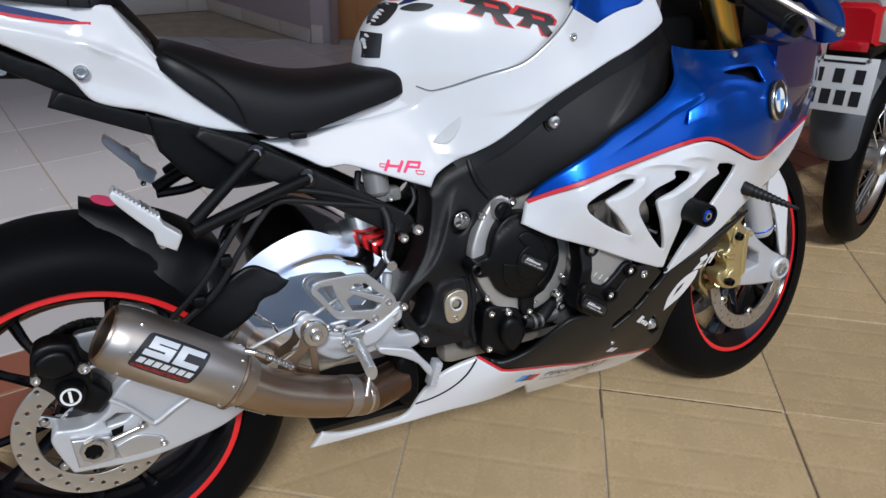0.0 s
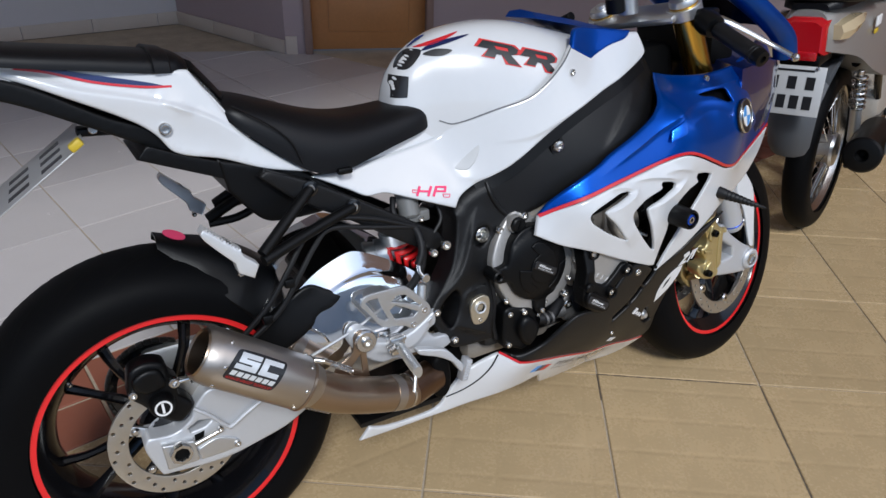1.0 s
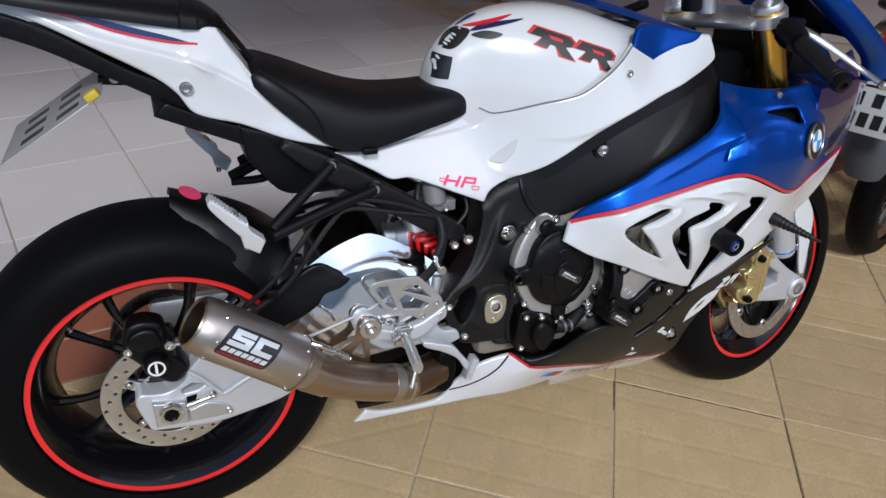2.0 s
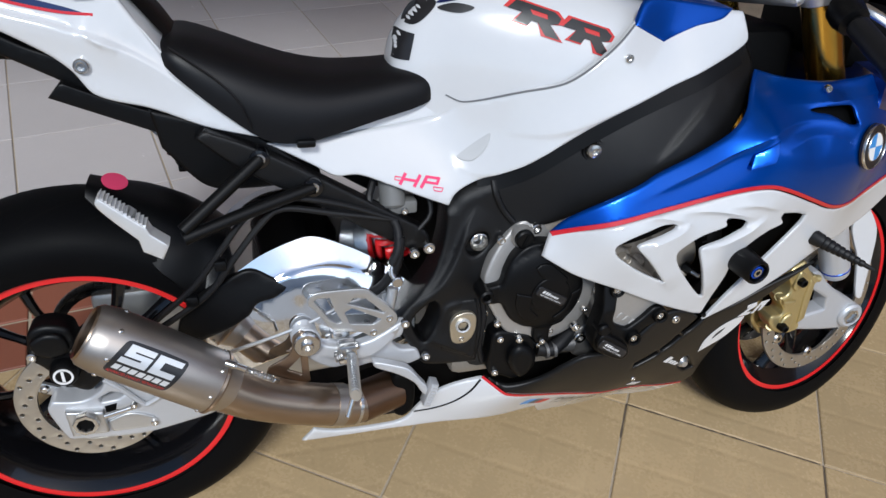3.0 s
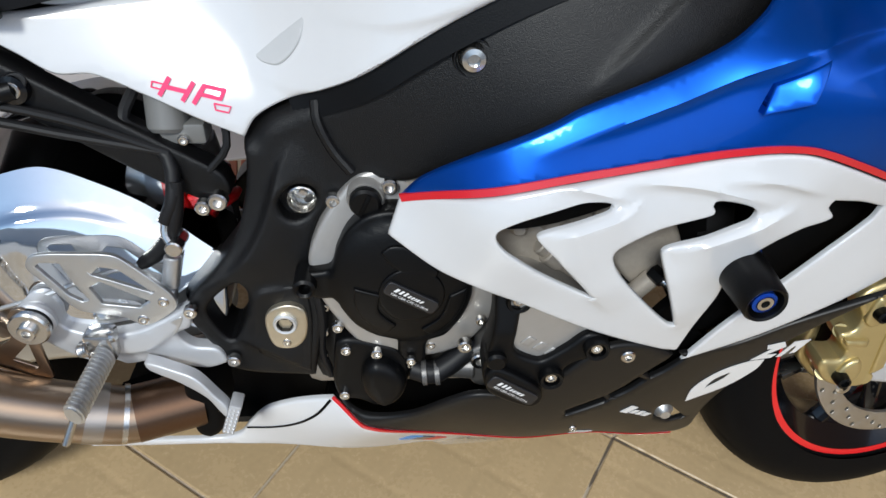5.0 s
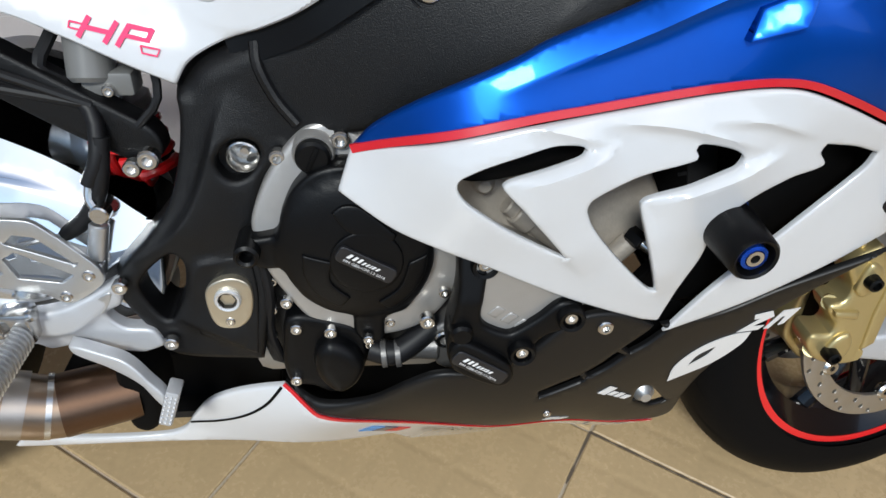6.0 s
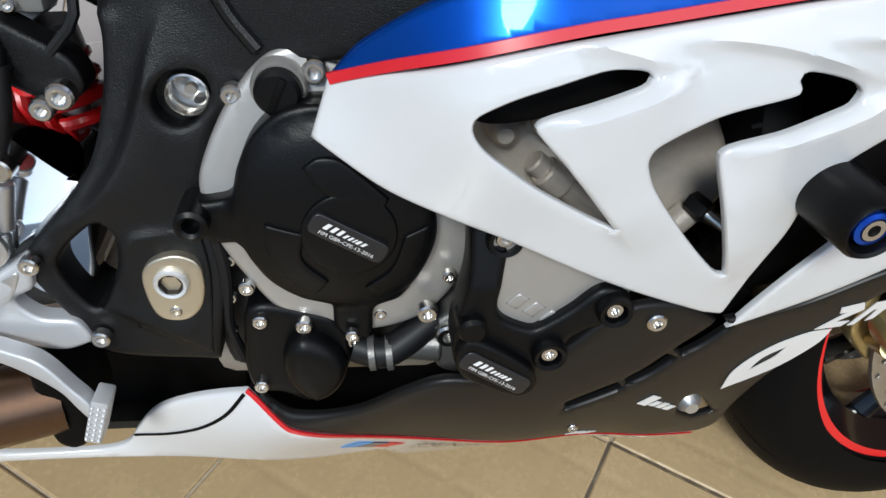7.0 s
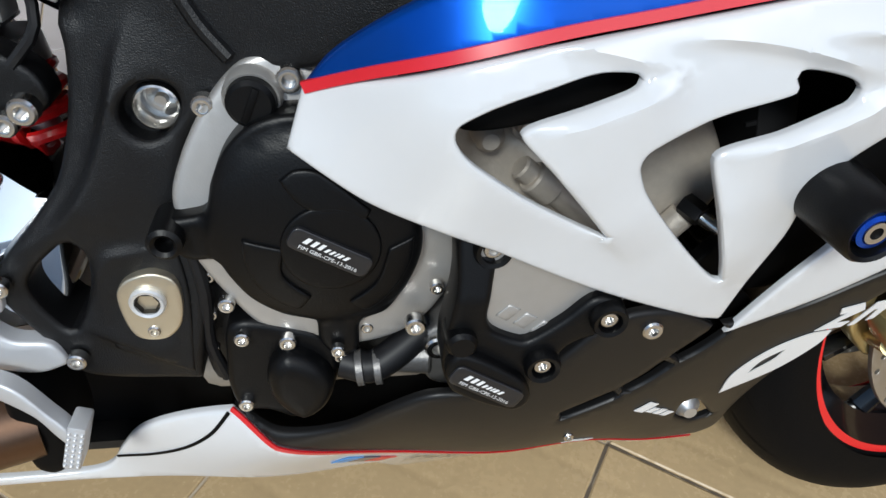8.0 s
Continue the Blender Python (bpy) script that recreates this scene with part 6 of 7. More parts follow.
belly_white = part("belly_pan", skin([(0.622, 0.300, 1), (0.657, 0.275, 1), (0.738, 0.2515), (0.807, 0.2355), (0.90, 0.2065), (0.975, 0.1935), (1.064, 0.176, 1), (0.99, 0.128), (0.89, 0.134), (0.757, 0.158, 1), (0.735, 0.198, 1), (0.70, 0.194), (0.647, 0.193), (0.59, 0.190), (0.50, 0.183), (0.403, 0.189), (0.312, 0.198, 1), (0.333, 0.225, 1), (0.37, 0.209), (0.43, 0.200), (0.478, 0.199), (0.498, 0.208), (0.512, 0.231), (0.538, 0.267), (0.567, 0.284)], BELLY, 0.004, 0.004), WHITE, bike, "white belly pan with a red edge")
both(belly_white)
part("belly_floor", loft([[(x, -w, z), (x, w, z), (x, w, z + 0.01), (x, -w, z + 0.01)] for x, w, z in ((0.33, 0.10, 0.20), (0.6, 0.09, 0.188), (0.74, 0.09, 0.19), (0.9, 0.07, 0.150), (1.04, 0.07, 0.175))]), BELLY_BLACK, belly_white)
part("belly_tray", skin([(0.33, 0.222, 1), (0.42, 0.26), (0.46, 0.27), (0.60, 0.29), (0.60, 0.20, 1), (0.34, 0.205, 1)], flat(-0.07), 0.02, 0.004), DARK, belly_white)
part("pinstripe", ribbon([(0.622, 0.3025, 1), (0.6575, 0.277, 1), (0.738, 0.2535), (0.807, 0.2375), (0.90, 0.2085), (0.975, 0.1955), (1.060, 0.179)], 0.0046, BELLY, 0.0016, 0.002), RED, belly_white, "red pinstripe")
# dark ribbon on the pan's surface, painting the shade of a panel joint
part("panel_gap", ribbon([(0.508, 0.223), (0.540, 0.230), (0.572, 0.246), (0.599, 0.270), (0.619, 0.298)], 0.0028, BELLY, 0.0012, 0.001), DARK, belly_white)
for k, mt in enumerate((SKY_BLUE, DEEP_BLUE, LETTER_RED)):
    part("colour_flash", decal(bar(0.698 + 0.0145 * k, 0.2275 - 0.0042 * k, 0.014, 0.016, -16, 0.012), BELLY), mt, belly_white)
part("lettering", words("PERFORMANCE", 0.019, 0.766, 0.2165, -14.5, BELLY, 0.0012, 0.35, 0.19), LETTER_BLACK, belly_white, "black slanted lettering")
part("lettering", words("LIMITED EDITION", 0.007, 0.762, 0.2065, -15, BELLY, 0.0012, 0.3, 0.085), LETTER_BLACK, belly_white)
part("oval_sticker", skin([(1.033, 0.303, 1), (1.030, 0.338), (1.048, 0.368), (1.076, 0.384), (1.097, 0.385, 1), (1.096, 0.362), (1.074, 0.326)], lift(BELLY, 0.0014), 0.0008, 0, [[(1.046, 0.332, 1), (1.050, 0.352), (1.066, 0.366, 1), (1.062, 0.350)]], 0.006), LETTER_WHITE, belly_black, "white oval sticker with a torn middle")
part("number_shape", decal([(1.079, 0.388, 1), (1.103, 0.388, 1), (1.107, 0.395, 1), (1.093, 0.396, 1), (1.111, 0.410, 1), (1.105, 0.420, 1), (1.087, 0.416, 1), (1.090, 0.408, 1), (1.097, 0.409, 1)], BELLY, 0.0014), LETTER_WHITE, belly_black)
part("number_shape", decal([(1.109, 0.388, 1), (1.115, 0.388, 1), (1.121, 0.408, 1), (1.124, 0.408, 1), (1.123, 0.392, 1), (1.129, 0.394, 1), (1.135, 0.420, 1), (1.117, 0.418, 1)], BELLY, 0.0014), LETTER_WHITE, belly_black)
for x, z, n, h, a in ((0.951, 0.306, 0.012, 0.016, -36), (0.964, 0.299, 0.008, 0.008, -36), (0.973, 0.292, 0.008, 0.009, -36), (0.982, 0.285, 0.009, 0.008, -36), (0.905, 0.238, 0.013, 0.012, -25), (0.920, 0.231, 0.010, 0.012, -25)):
    part("sticker_shape", decal(bar(x, z, n, h, a, 0.003), BELLY, 0.0014), LETTER_WHITE, belly_black)
bolt(0.903, BELLY(np.array([[0.903, 0.268]]))[0] - 0.002, 0.268, 0.0045, belly_black)

# -- marks on the tank and side --
def slab_r(x, z, w, h, ang, grow=0.0):
    """A slanted block letter: its outline and its counter."""
    c, s = math.cos(radians(ang)), math.sin(radians(ang))

    def lay(pts):
        return [(x + c * a * w - s * b * h, z + s * a * w + c * b * h, 1) for a, b in pts]
    g = grow
    out = [(-0.02 - g, 0.56), (0.14 - g, 1.0 + g), (0.88 + g, 1.0 + g), (1.02 + g, 0.82), (0.97 + g, 0.56), (0.82, 0.44), (1.06 + g, -0.06 - g), (0.76 - g, -0.06 - g), (0.58, 0.36), (0.46, 0.36), (0.40, 0.12 - g), (0.14 - g, 0.12 - g), (0.26, 0.58)]
    return lay(out), lay([(0.40, 0.80), (0.74, 0.80), (0.76, 0.62), (0.46, 0.62)])


for x, z in ((0.640, 0.884), (0.713, 0.863)):
    for grow, mt, up in ((0.07, LETTER_RED, 0.0012), (0.0, LETTER_BLACK, 0.002)):
        outline, counter = slab_r(x, z, 0.070, 0.031, -16, grow)
        part("model_mark", skin(outline, lambda q, up=up: tank_sheet(q) - up, 0.0006, 0.0, [counter] if not grow else [], 0.006), mt, tank, "black slanted model mark with a red edge")
for stroke, w in (([(0.494, 0.670), (0.484, 0.655)], 0.0042), ([(0.489, 0.6625), (0.510, 0.6585)], 0.0034), ([(0.516, 0.6665), (0.505, 0.651)], 0.0042), ([(0.526, 0.6645), (0.515, 0.649)], 0.0042), ([(0.525, 0.6640), (0.5435, 0.6605)], 0.0032), ([(0.5445, 0.6620), (0.5395, 0.6530)], 0.0038), ([(0.5195, 0.6575), (0.5415, 0.6535)], 0.0030),
                  ([(0.478, 0.6665, 1), (0.488, 0.6645, 1), (0.4865, 0.660, 1), (0.477, 0.662, 1), (0.478, 0.6665, 1)], 0.0012), ([(0.534, 0.6500, 1), (0.549, 0.6470, 1), (0.5465, 0.6420, 1), (0.535, 0.6445, 1), (0.534, 0.6500, 1)], 0.0012)):
    part("pink_mark", ribbon(stroke, w, lambda q: SIDE(q) + SIDE_FOLDS(q), 0.0018), PINK, side_panel, "fluorescent pink mark")
# grey ribbon that paints the shaded seam between tank and side panel
part("panel_gap", ribbon([(0.560, 0.776, 1), (0.585, 0.768), (0.663, 0.791), (0.714, 0.806), (0.744, 0.825), (0.787, 0.861), (0.817, 0.885)], 0.0022, lambda q: np.minimum(SIDE(q), tank_sheet(q)), 0.0010, 0.002), SEAM_GREY, side_panel)
scoop_line = [(0.627, 0.737, 1), (0.616, 0.706), (0.597, 0.685), (0.580, 0.683), (0.562, 0.690, 1), (0.588, 0.714)]
scoop_mid = np.array([[p[0], p[1]] for p in scoop_line]).mean(0)


def scoop_rise(q):
    """Proud along the front edge, sunk towards the rear."""
    u = ((q - scoop_mid) @ np.array([0.62, -0.78]) / 0.03).clip(-1, 1)
    return -0.008 * u - 0.001


part("air_scoop", skin(scoop_line, SIDE, 0.010, 0.004, (), 0.005, None, scoop_rise), mat("dull_white_plastic", (0.52, 0.53, 0.54), 0.5), side_panel, "white moulded knee scoop")
part("tank_flank", skin([(0.817, 0.884, 1), (0.842, 0.915), (0.90, 0.912), (1.00, 0.898, 1), (0.98, 0.885), (0.93, 0.876), (0.872, 0.858, 1)], lambda q: np.minimum(SIDE(q), tank_sheet(q)) - 0.003, 0.006, 0.004, (), 0.008), BLUE, bike, "blue tank flank panel")
part("tank_top_flank", loft([[(x, -w, z), (x, -w * 0.7, z + 0.012), (x, 0, z + 0.016), (x, w * 0.7, z + 0.012), (x, w, z)] for x, w, z in ((0.80, 0.055, 0.936), (0.88, 0.085, 0.916), (0.96, 0.10, 0.894), (1.01, 0.105, 0.884))]), BLUE, bike)
part("tank_pad", skin([(0.488, 0.822, 1), (0.510, 0.822, 1), (0.519, 0.858, 1), (0.496, 0.862, 1)], lambda q: tank_sheet(q) - 0.0016, 0.001, 0.0, (), 0.005), LETTER_BLACK, tank, "black rubber tank pad")
part("tank_pad", skin([(0.507, 0.872), (0.518, 0.870), (0.534, 0.880), (0.552, 0.901), (0.535, 0.903), (0.517, 0.893)], lambda q: tank_sheet(q) - 0.0016, 0.001, 0.0, (), 0.005), LETTER_BLACK, tank)
for blade, mt in (([(0.535, 0.905), (0.550, 0.912), (0.575, 0.925), (0.560, 0.922)], DEEP_BLUE), ([(0.545, 0.906), (0.575, 0.916), (0.625, 0.928), (0.600, 0.918), (0.570, 0.909)], RED), ([(0.552, 0.900), (0.580, 0.906), (0.640, 0.922), (0.605, 0.918), (0.572, 0.911)], DEEP_BLUE), ([(0.552, 0.894), (0.580, 0.890), (0.600, 0.898), (0.575, 0.902)], LETTER_BLACK)):
    part("tank_pad_blade", skin(blade, lambda q: tank_sheet(q) - 0.002, 0.001, 0.0, (), 0.006), mt, tank)
part("seat_clip", box((0.338, -0.118, 0.722), (0.364, -0.104, 0.733), 0.003), BLACK_PLASTIC, side_panel)
part("tail_stripe", skin([(-0.22, 0.974, 1), (-0.105, 0.9515), (-0.041, 0.938), (0.003, 0.926), (0.074, 0.907), (0.097, 0.899, 1), (0.063, 0.904), (0.001, 0.918), (-0.064, 0.939), (-0.22, 0.970, 1)], lift(TAIL, 0.0014), 0.0008, 0.0, (), 0.01), DEEP_BLUE, tail_panel, "dark blue tail stripe")
part("tail_stripe", ribbon([(-0.22, 0.969), (-0.064, 0.938), (0.001, 0.916), (0.063, 0.902), (0.105, 0.8975)], 0.0035, TAIL, 0.0016), RED, tail_panel, "thin red tail stripe")

# -- badge --
bx, bz = 1.222, 0.708
by = FAIR(np.array([[bx, bz]]))[0]
nb = Vector((FAIR(np.array([[bx + 0.02, bz]]))[0] - FAIR(np.array([[bx - 0.02, bz]]))[0], -0.04, FAIR(np.array([[bx, bz + 0.02]]))[0] - FAIR(np.array([[bx, bz - 0.02]]))[0])).normalized()
bm_ = axis_pose((bx, by - 0.001, bz), -nb)
badge = part("badge", lathe([(0.0001, -0.003), (0.034, -0.003), (0.0365, -0.001), (0.0365, 0.004), (0.0001, 0.004)], 44, bm_), LETTER_BLACK, bike, "round black, blue and white badge")
part("badge_rim", lathe([(0.0345, -0.003), (0.0355, -0.0045), (0.0368, -0.0025), (0.0368, 0.0), (0.0345, 0.0)], 44, bm_), STEEL, badge)
part("badge_ring", lathe([(0.0215, -0.0032), (0.0225, -0.0044), (0.0235, -0.0032)], 44, bm_), STEEL, badge)
for k in range(4):
    pts = [(0, -0.0036, 0)] + [(0.0218 * math.cos(math.pi / 2 * (k + u / 8)), -0.0036, 0.0218 * math.sin(math.pi / 2 * (k + u / 8))) for u in range(9)]
    part("badge_quarter", moved((pts, [tuple(range(10))]), bm_), SKY_BLUE if k % 2 else LETTER_WHITE, badge)
bolt(1.275, FAIR(np.array([[1.275, 0.722]]))[0] - 0.003, 0.722, 0.0045)
bolt(1.345, FAIR(np.array([[1.345, 0.70]]))[0] - 0.003, 0.70, 0.0045)

# -- crash bobbin and indicator --
bob = part("crash_bobbin", lathe([(0.0001, -0.002), (0.0135, -0.002), (0.0160, -0.0135), (0.0185, -0.0150), (0.0205, -0.012), (0.0225, 0.02), (0.0235, 0.055), (0.0, 0.055)], 40, axis_pose((1.018, -0.266, 0.534), (-0.06, 1, 0.05))), BLACK_PLASTIC, bike, "black plastic crash bobbin with a blue ring")
part("bobbin_ring", lathe([(0.0082, -0.0122), (0.0082, -0.002), (0.0112, -0.001), (0.0112, -0.0112)], 32, axis_pose((1.018, -0.266, 0.534), (-0.06, 1, 0.05))), BLUE_ANOD, bob, "blue anodised ring")
part("bobbin_washer", lathe([(0.0040, -0.0128), (0.0072, -0.0128), (0.0078, -0.011), (0.0078, -0.002), (0.0040, -0.002)], 28, axis_pose((1.018, -0.266, 0.534), (-0.06, 1, 0.05))), STEEL, bob)
part("bobbin_base", lathe([(0.02, 0.046), (0.0242, 0.0455), (0.0242, 0.052), (0.02, 0.052)], 32, axis_pose((1.018, -0.266, 0.534), (-0.06, 1, 0.05))), BLUE_ANOD, bob)
# dark hexagon paints the shade inside the socket
part("bobbin_socket", lathe([(0.0001, -0.0115), (0.0045, -0.0115), (0.0045, -0.006), (0.0001, -0.006)], 6, axis_pose((1.018, -0.266, 0.534), (-0.06, 1, 0.05))), DARK, bob)
ind_prof = [(0.0001, 0.0), (0.016, 0.0), (0.013, 0.012)]
for k in range(9):
    ind_prof += [(0.0115 - 0.0008 * k + 0.001, 0.018 + 0.0095 * k), (0.0115 - 0.0008 * k + 0.001, 0.0225 + 0.0095 * k), (0.0105 - 0.0008 * k, 0.0245 + 0.0095 * k)]
ind_prof += [(0.004, 0.112), (0.002, 0.119), (0.0001, 0.120)]
indicator = part("turn_indicator", lathe(ind_prof, 16, axis_pose((1.175, -0.200, 0.545), (0.095, -0.072, -0.045)), closed=False), RUBBER, bike, "black ribbed turn indicator")
part("indicator_base", lathe([(0.0001, -0.006), (0.016, -0.004), (0.022, 0.004), (0.0001, 0.006)], 20, axis_pose((1.172, -0.202, 0.546), (0.095, 0.9, 0.1))), RUBBER, indicator)
part("lower_bracket", rod((1.16, -0.19, 0.49), (1.16, -0.20, 0.49), 0.006), STEEL, bike)

# -- front fork and brake --
FORK_B, FORK_T = Vector((1.416, -0.090, 0.304)), Vector((1.135, -0.116, 0.925))
fd = (FORK_T - FORK_B).normalized()
ACROSS = front_turn @ Vector((0, 0.205, 0))


def on_fork(h):
    return FORK_B + fd * h


for s in (0, 1):
    o = ACROSS * s
    fork = part("front_fork", joined(tube([on_fork(0.085) + o, on_fork(0.10) + o, on_fork(0.18) + o, on_fork(0.225) + o], [0.024, 0.028, 0.0275, 0.0275], 28)), SILVER_PAINT, bike, "silver lower fork leg")
    part("fork_tube", tube([on_fork(0.228) + o, on_fork(0.70) + o], 0.0292, 32, smooth=False), GOLD, fork, "gold anodised fork tube")
    part("fork_seal", lathe([(0.027, 0), (0.033, 0.001), (0.033, 0.012), (0.0305, 0.015), (0.027, 0.015)], 32, axis_pose(on_fork(0.222) + o, fd)), GOLD, fork)
    part("fork_cap", lathe([(0.0001, 0.02), (0.010, 0.02), (0.012, 0.012), (0.026, 0.012), (0.029, 0.006), (0.029, 0.0), (0.0001, 0.0)], 28, axis_pose(on_fork(0.70) + o, fd)), SATIN_ALU, fork)
    part("fork_ring", lathe([(0.0275, 0), (0.0285, 0.001), (0.0285, 0.004), (0.0275, 0.005)], 28, axis_pose(on_fork(0.10) + o, fd)), BLUE_ANOD, fork)
PLATE = lambda q: -0.139 + 0.10 * (q[:, 0] - 1.36)
brk = part("fork_foot", skin([(1.301, 0.408), (1.322, 0.410), (1.355, 0.378), (1.412, 0.337), (1.452, 0.313), (1.468, 0.287), (1.464, 0.264), (1.440, 0.254), (1.303, 0.279), (1.286, 0.290), (1.287, 0.306), (1.305, 0.316), (1.310, 0.360), (1.296, 0.395)], PLATE, 0.030, 0.006, [[(1.316, 0.372, 1), (1.365, 0.341, 1), (1.369, 0.315, 1), (1.314, 0.311, 1)]]), SILVER_PAINT, bike, "silver cast fork foot with caliper mount")
brk.matrix_local = Matrix.Translation((-0.021, 0.010, 0.006))
part("axle_clamp", lathe([(0.016, -0.006), (0.022, -0.008), (0.027, -0.004), (0.027, 0.03), (0.016, 0.03)], 32, Matrix.Translation((1.441, -0.134, 0.289))), SILVER_PAINT, brk)
part("front_axle", lathe([(0.0001, -0.001), (0.0130, -0.001), (0.0140, -0.006), (0.0170, -0.007), (0.0185, -0.004), (0.0185, 0.012), (0.0001, 0.012)], 6, Matrix.Translation((1.441, -0.136, 0.289))), STEEL, brk, "hexagon socket front axle")
cal = part("front_caliper", skin([(1.237, 0.439), (1.249, 0.446), (1.262, 0.450), (1.280, 0.428), (1.303, 0.404), (1.306, 0.390), (1.305, 0.345), (1.306, 0.316), (1.293, 0.303), (1.292, 0.289), (1.274, 0.285), (1.239, 0.296), (1.219, 0.320), (1.219, 0.336), (1.242, 0.335), (1.245, 0.346), (1.233, 0.361), (1.227, 0.375), (1.242, 0.380), (1.246, 0.397), (1.230, 0.427)], lambda q: PLATE(q) - 0.012, 0.030, 0.006), BRASS, bike, "gold four-piston front brake caliper")
cal.matrix_local = Matrix.Translation((-0.021, 0.010, 0.006))
part("inner_half", skin([(1.268, 0.400), (1.292, 0.405), (1.300, 0.36), (1.295, 0.28), (1.280, 0.236), (1.254, 0.256), (1.236, 0.284), (1.240, 0.325), (1.246, 0.352), (1.262, 0.36)], lambda q: PLATE(q) + 0.052, 0.025, 0.007), BRASS, cal)
for a, b, r in (((1.234, 0.372), (1.262, 0.352), 0.009), ((1.248, 0.440), (1.278, 0.405), 0.008), ((1.236, 0.305), (1.268, 0.268), 0.010)):
    part("bridge", tube([(a[0], PLATE(np.array([a]))[0], a[1]), (b[0], PLATE(np.array([b]))[0] + 0.055, b[1])], r, 12, smooth=False), BRASS, cal)
for piston in ([(1.252, 0.432), (1.272, 0.420), (1.270, 0.396), (1.256, 0.388), (1.246, 0.400)], [(1.246, 0.330), (1.262, 0.338), (1.272, 0.318), (1.264, 0.298), (1.240, 0.306)]):
    part("piston_boss", skin(piston, lambda q: PLATE(q) - 0.018, 0.012, 0.005, (), 0.006), BRASS, cal)
part("caliper_rib", skin([(1.286, 0.410, 1), (1.300, 0.398, 1), (1.302, 0.318, 1), (1.288, 0.308, 1), (1.284, 0.36, 1)], lambda q: PLATE(q) - 0.0155, 0.010, 0.003), BRASS, cal)
part("caliper_rib", skin([(1.230, 0.373, 1), (1.262, 0.368, 1), (1.262, 0.358, 1), (1.234, 0.364, 1)], lambda q: PLATE(q) - 0.019, 0.012, 0.003), BRASS, cal)
for x, z in ((1.257, 0.412), (1.246, 0.312)):
    part("caliper_bolt", lathe([(0.0001, -0.004), (0.0045, -0.004), (0.005, -0.009), (0.0078, -0.008), (0.0088, 0.0), (0.0088, 0.01), (0.0001, 0.01)], 18, Matrix.Translation((x, PLATE(np.array([[x, z]]))[0] - 0.020, z))), BLACK_PLASTIC, cal, "black caliper bolt")
for x, z in ((1.297, 0.403), (1.286, 0.299)):
    part("mount_boss", rod((x, PLATE(np.array([[x, z]]))[0] - 0.012, z), (x, PLATE(np.array([[x, z]]))[0] + 0.03, z), 0.0105), BRASS, cal)
part("brake_pad", box((1.25, -0.125, 0.30), (1.285, -0.075, 0.40), 0.004), DARK, cal)
part("bleed_nipple", rod((1.246, -0.148, 0.44), (1.242, -0.148, 0.458), 0.0045), BRASS, cal)
part("banjo_bolt", rod((1.30, -0.15, 0.405), (1.315, -0.152, 0.402), 0.007), BRASS, cal)
fender = part("front_mudguard", joined(moved(arc_shell(0.312, 0.060, 62, 110, 20, 0.04), FRONT)), WHITE, bike, "white front mudguard")
fork_guard = part("fork_guard", skin([(1.424, 0.505, 1), (1.445, 0.512, 1), (1.482, 0.462), (1.495, 0.41), (1.510, 0.292, 1), (1.494, 0.298), (1.458, 0.400), (1.436, 0.437), (1.420, 0.47)], flat(-0.090), 0.004, 0.002), WHITE, fender, "white fork guard")
fork_guard.matrix_local = Matrix.Translation((-0.021, 0.008, 0.006))
part("hose_front", tube([(1.26, -0.10, 0.41), (1.23, -0.09, 0.50), (1.22, -0.08, 0.60), (1.2, -0.07, 0.70)], 0.005, 8), RUBBER, bike)

# -- cockpit --
TOPC = on_fork(0.69)
clamp = part("top_yoke", joined(rod(TOPC - fd * 0.018, TOPC + fd * 0.006, 0.036), rod(TOPC - fd * 0.018 + ACROSS, TOPC + fd * 0.006 + ACROSS, 0.036), shape_of(box((-0.05, 0.0, -0.012), (0.03, 0.205, 0.004), 0.006, Matrix.Translation(TOPC) @ front_turn @ rot_y(-24))), rod(TOPC + ACROSS * 0.5 - Vector((0.04, 0, 0.0)), TOPC + ACROSS * 0.5 - Vector((0.045, 0, -0.035)), 0.022)), SATIN_ALU, bike, "silver top yoke")
part("ignition", rod(TOPC + ACROSS * 0.5 - Vector((0.075, 0, -0.005)), TOPC + ACROSS * 0.5 - Vector((0.08, 0, -0.035)), 0.02), BLACK_PLASTIC, clamp)
part("reservoir", joined(rod((1.09, -0.14, 0.965), (1.082, -0.14, 1.0), 0.021), rod((1.082, -0.14, 1.0), (1.08, -0.14, 1.008), 0.023)), mat("smoked_reservoir_plastic", (0.5, 0.47, 0.36), 0.35), clamp, "translucent brake fluid reservoir")
HB, HE = Vector((1.138, -0.15, 0.915)), Vector((1.121, -0.312, 0.850))
bar_r = part("handlebar", rod(HB, HE, 0.0115), BLACK_PLASTIC, bike, "black clip-on handlebar")
hd = HE - HB
part("grip", joined(rod(HB + hd * 0.36, HB + hd * 0.95, 0.0165), rod(HB + hd * 0.95, HB + hd * 1.0, 0.018)), RUBBER, bar_r, "black rubber throttle grip")
part("bar_end", lathe([(0.0001, 0.0), (0.006, 0.0), (0.007, 0.005), (0.015, 0.004), (0.017, -0.004), (0.017, -0.02), (0.0001, -0.02)], 24, axis_pose(HE + hd.normalized() * 0.012, hd)), BLACK_PLASTIC, bar_r)
part("switch_box", joined(lathe([(0.012, 0.0), (0.024, 0.003), (0.026, 0.02), (0.022, 0.04), (0.012, 0.042)], 20, axis_pose(HB + hd * 0.08, hd))), BLACK_PLASTIC, bar_r)
part("kill_switch", box((1.128, -0.190, 0.908), (1.145, -0.173, 0.925), 0.003), LETTER_RED, bar_r, "red switch")
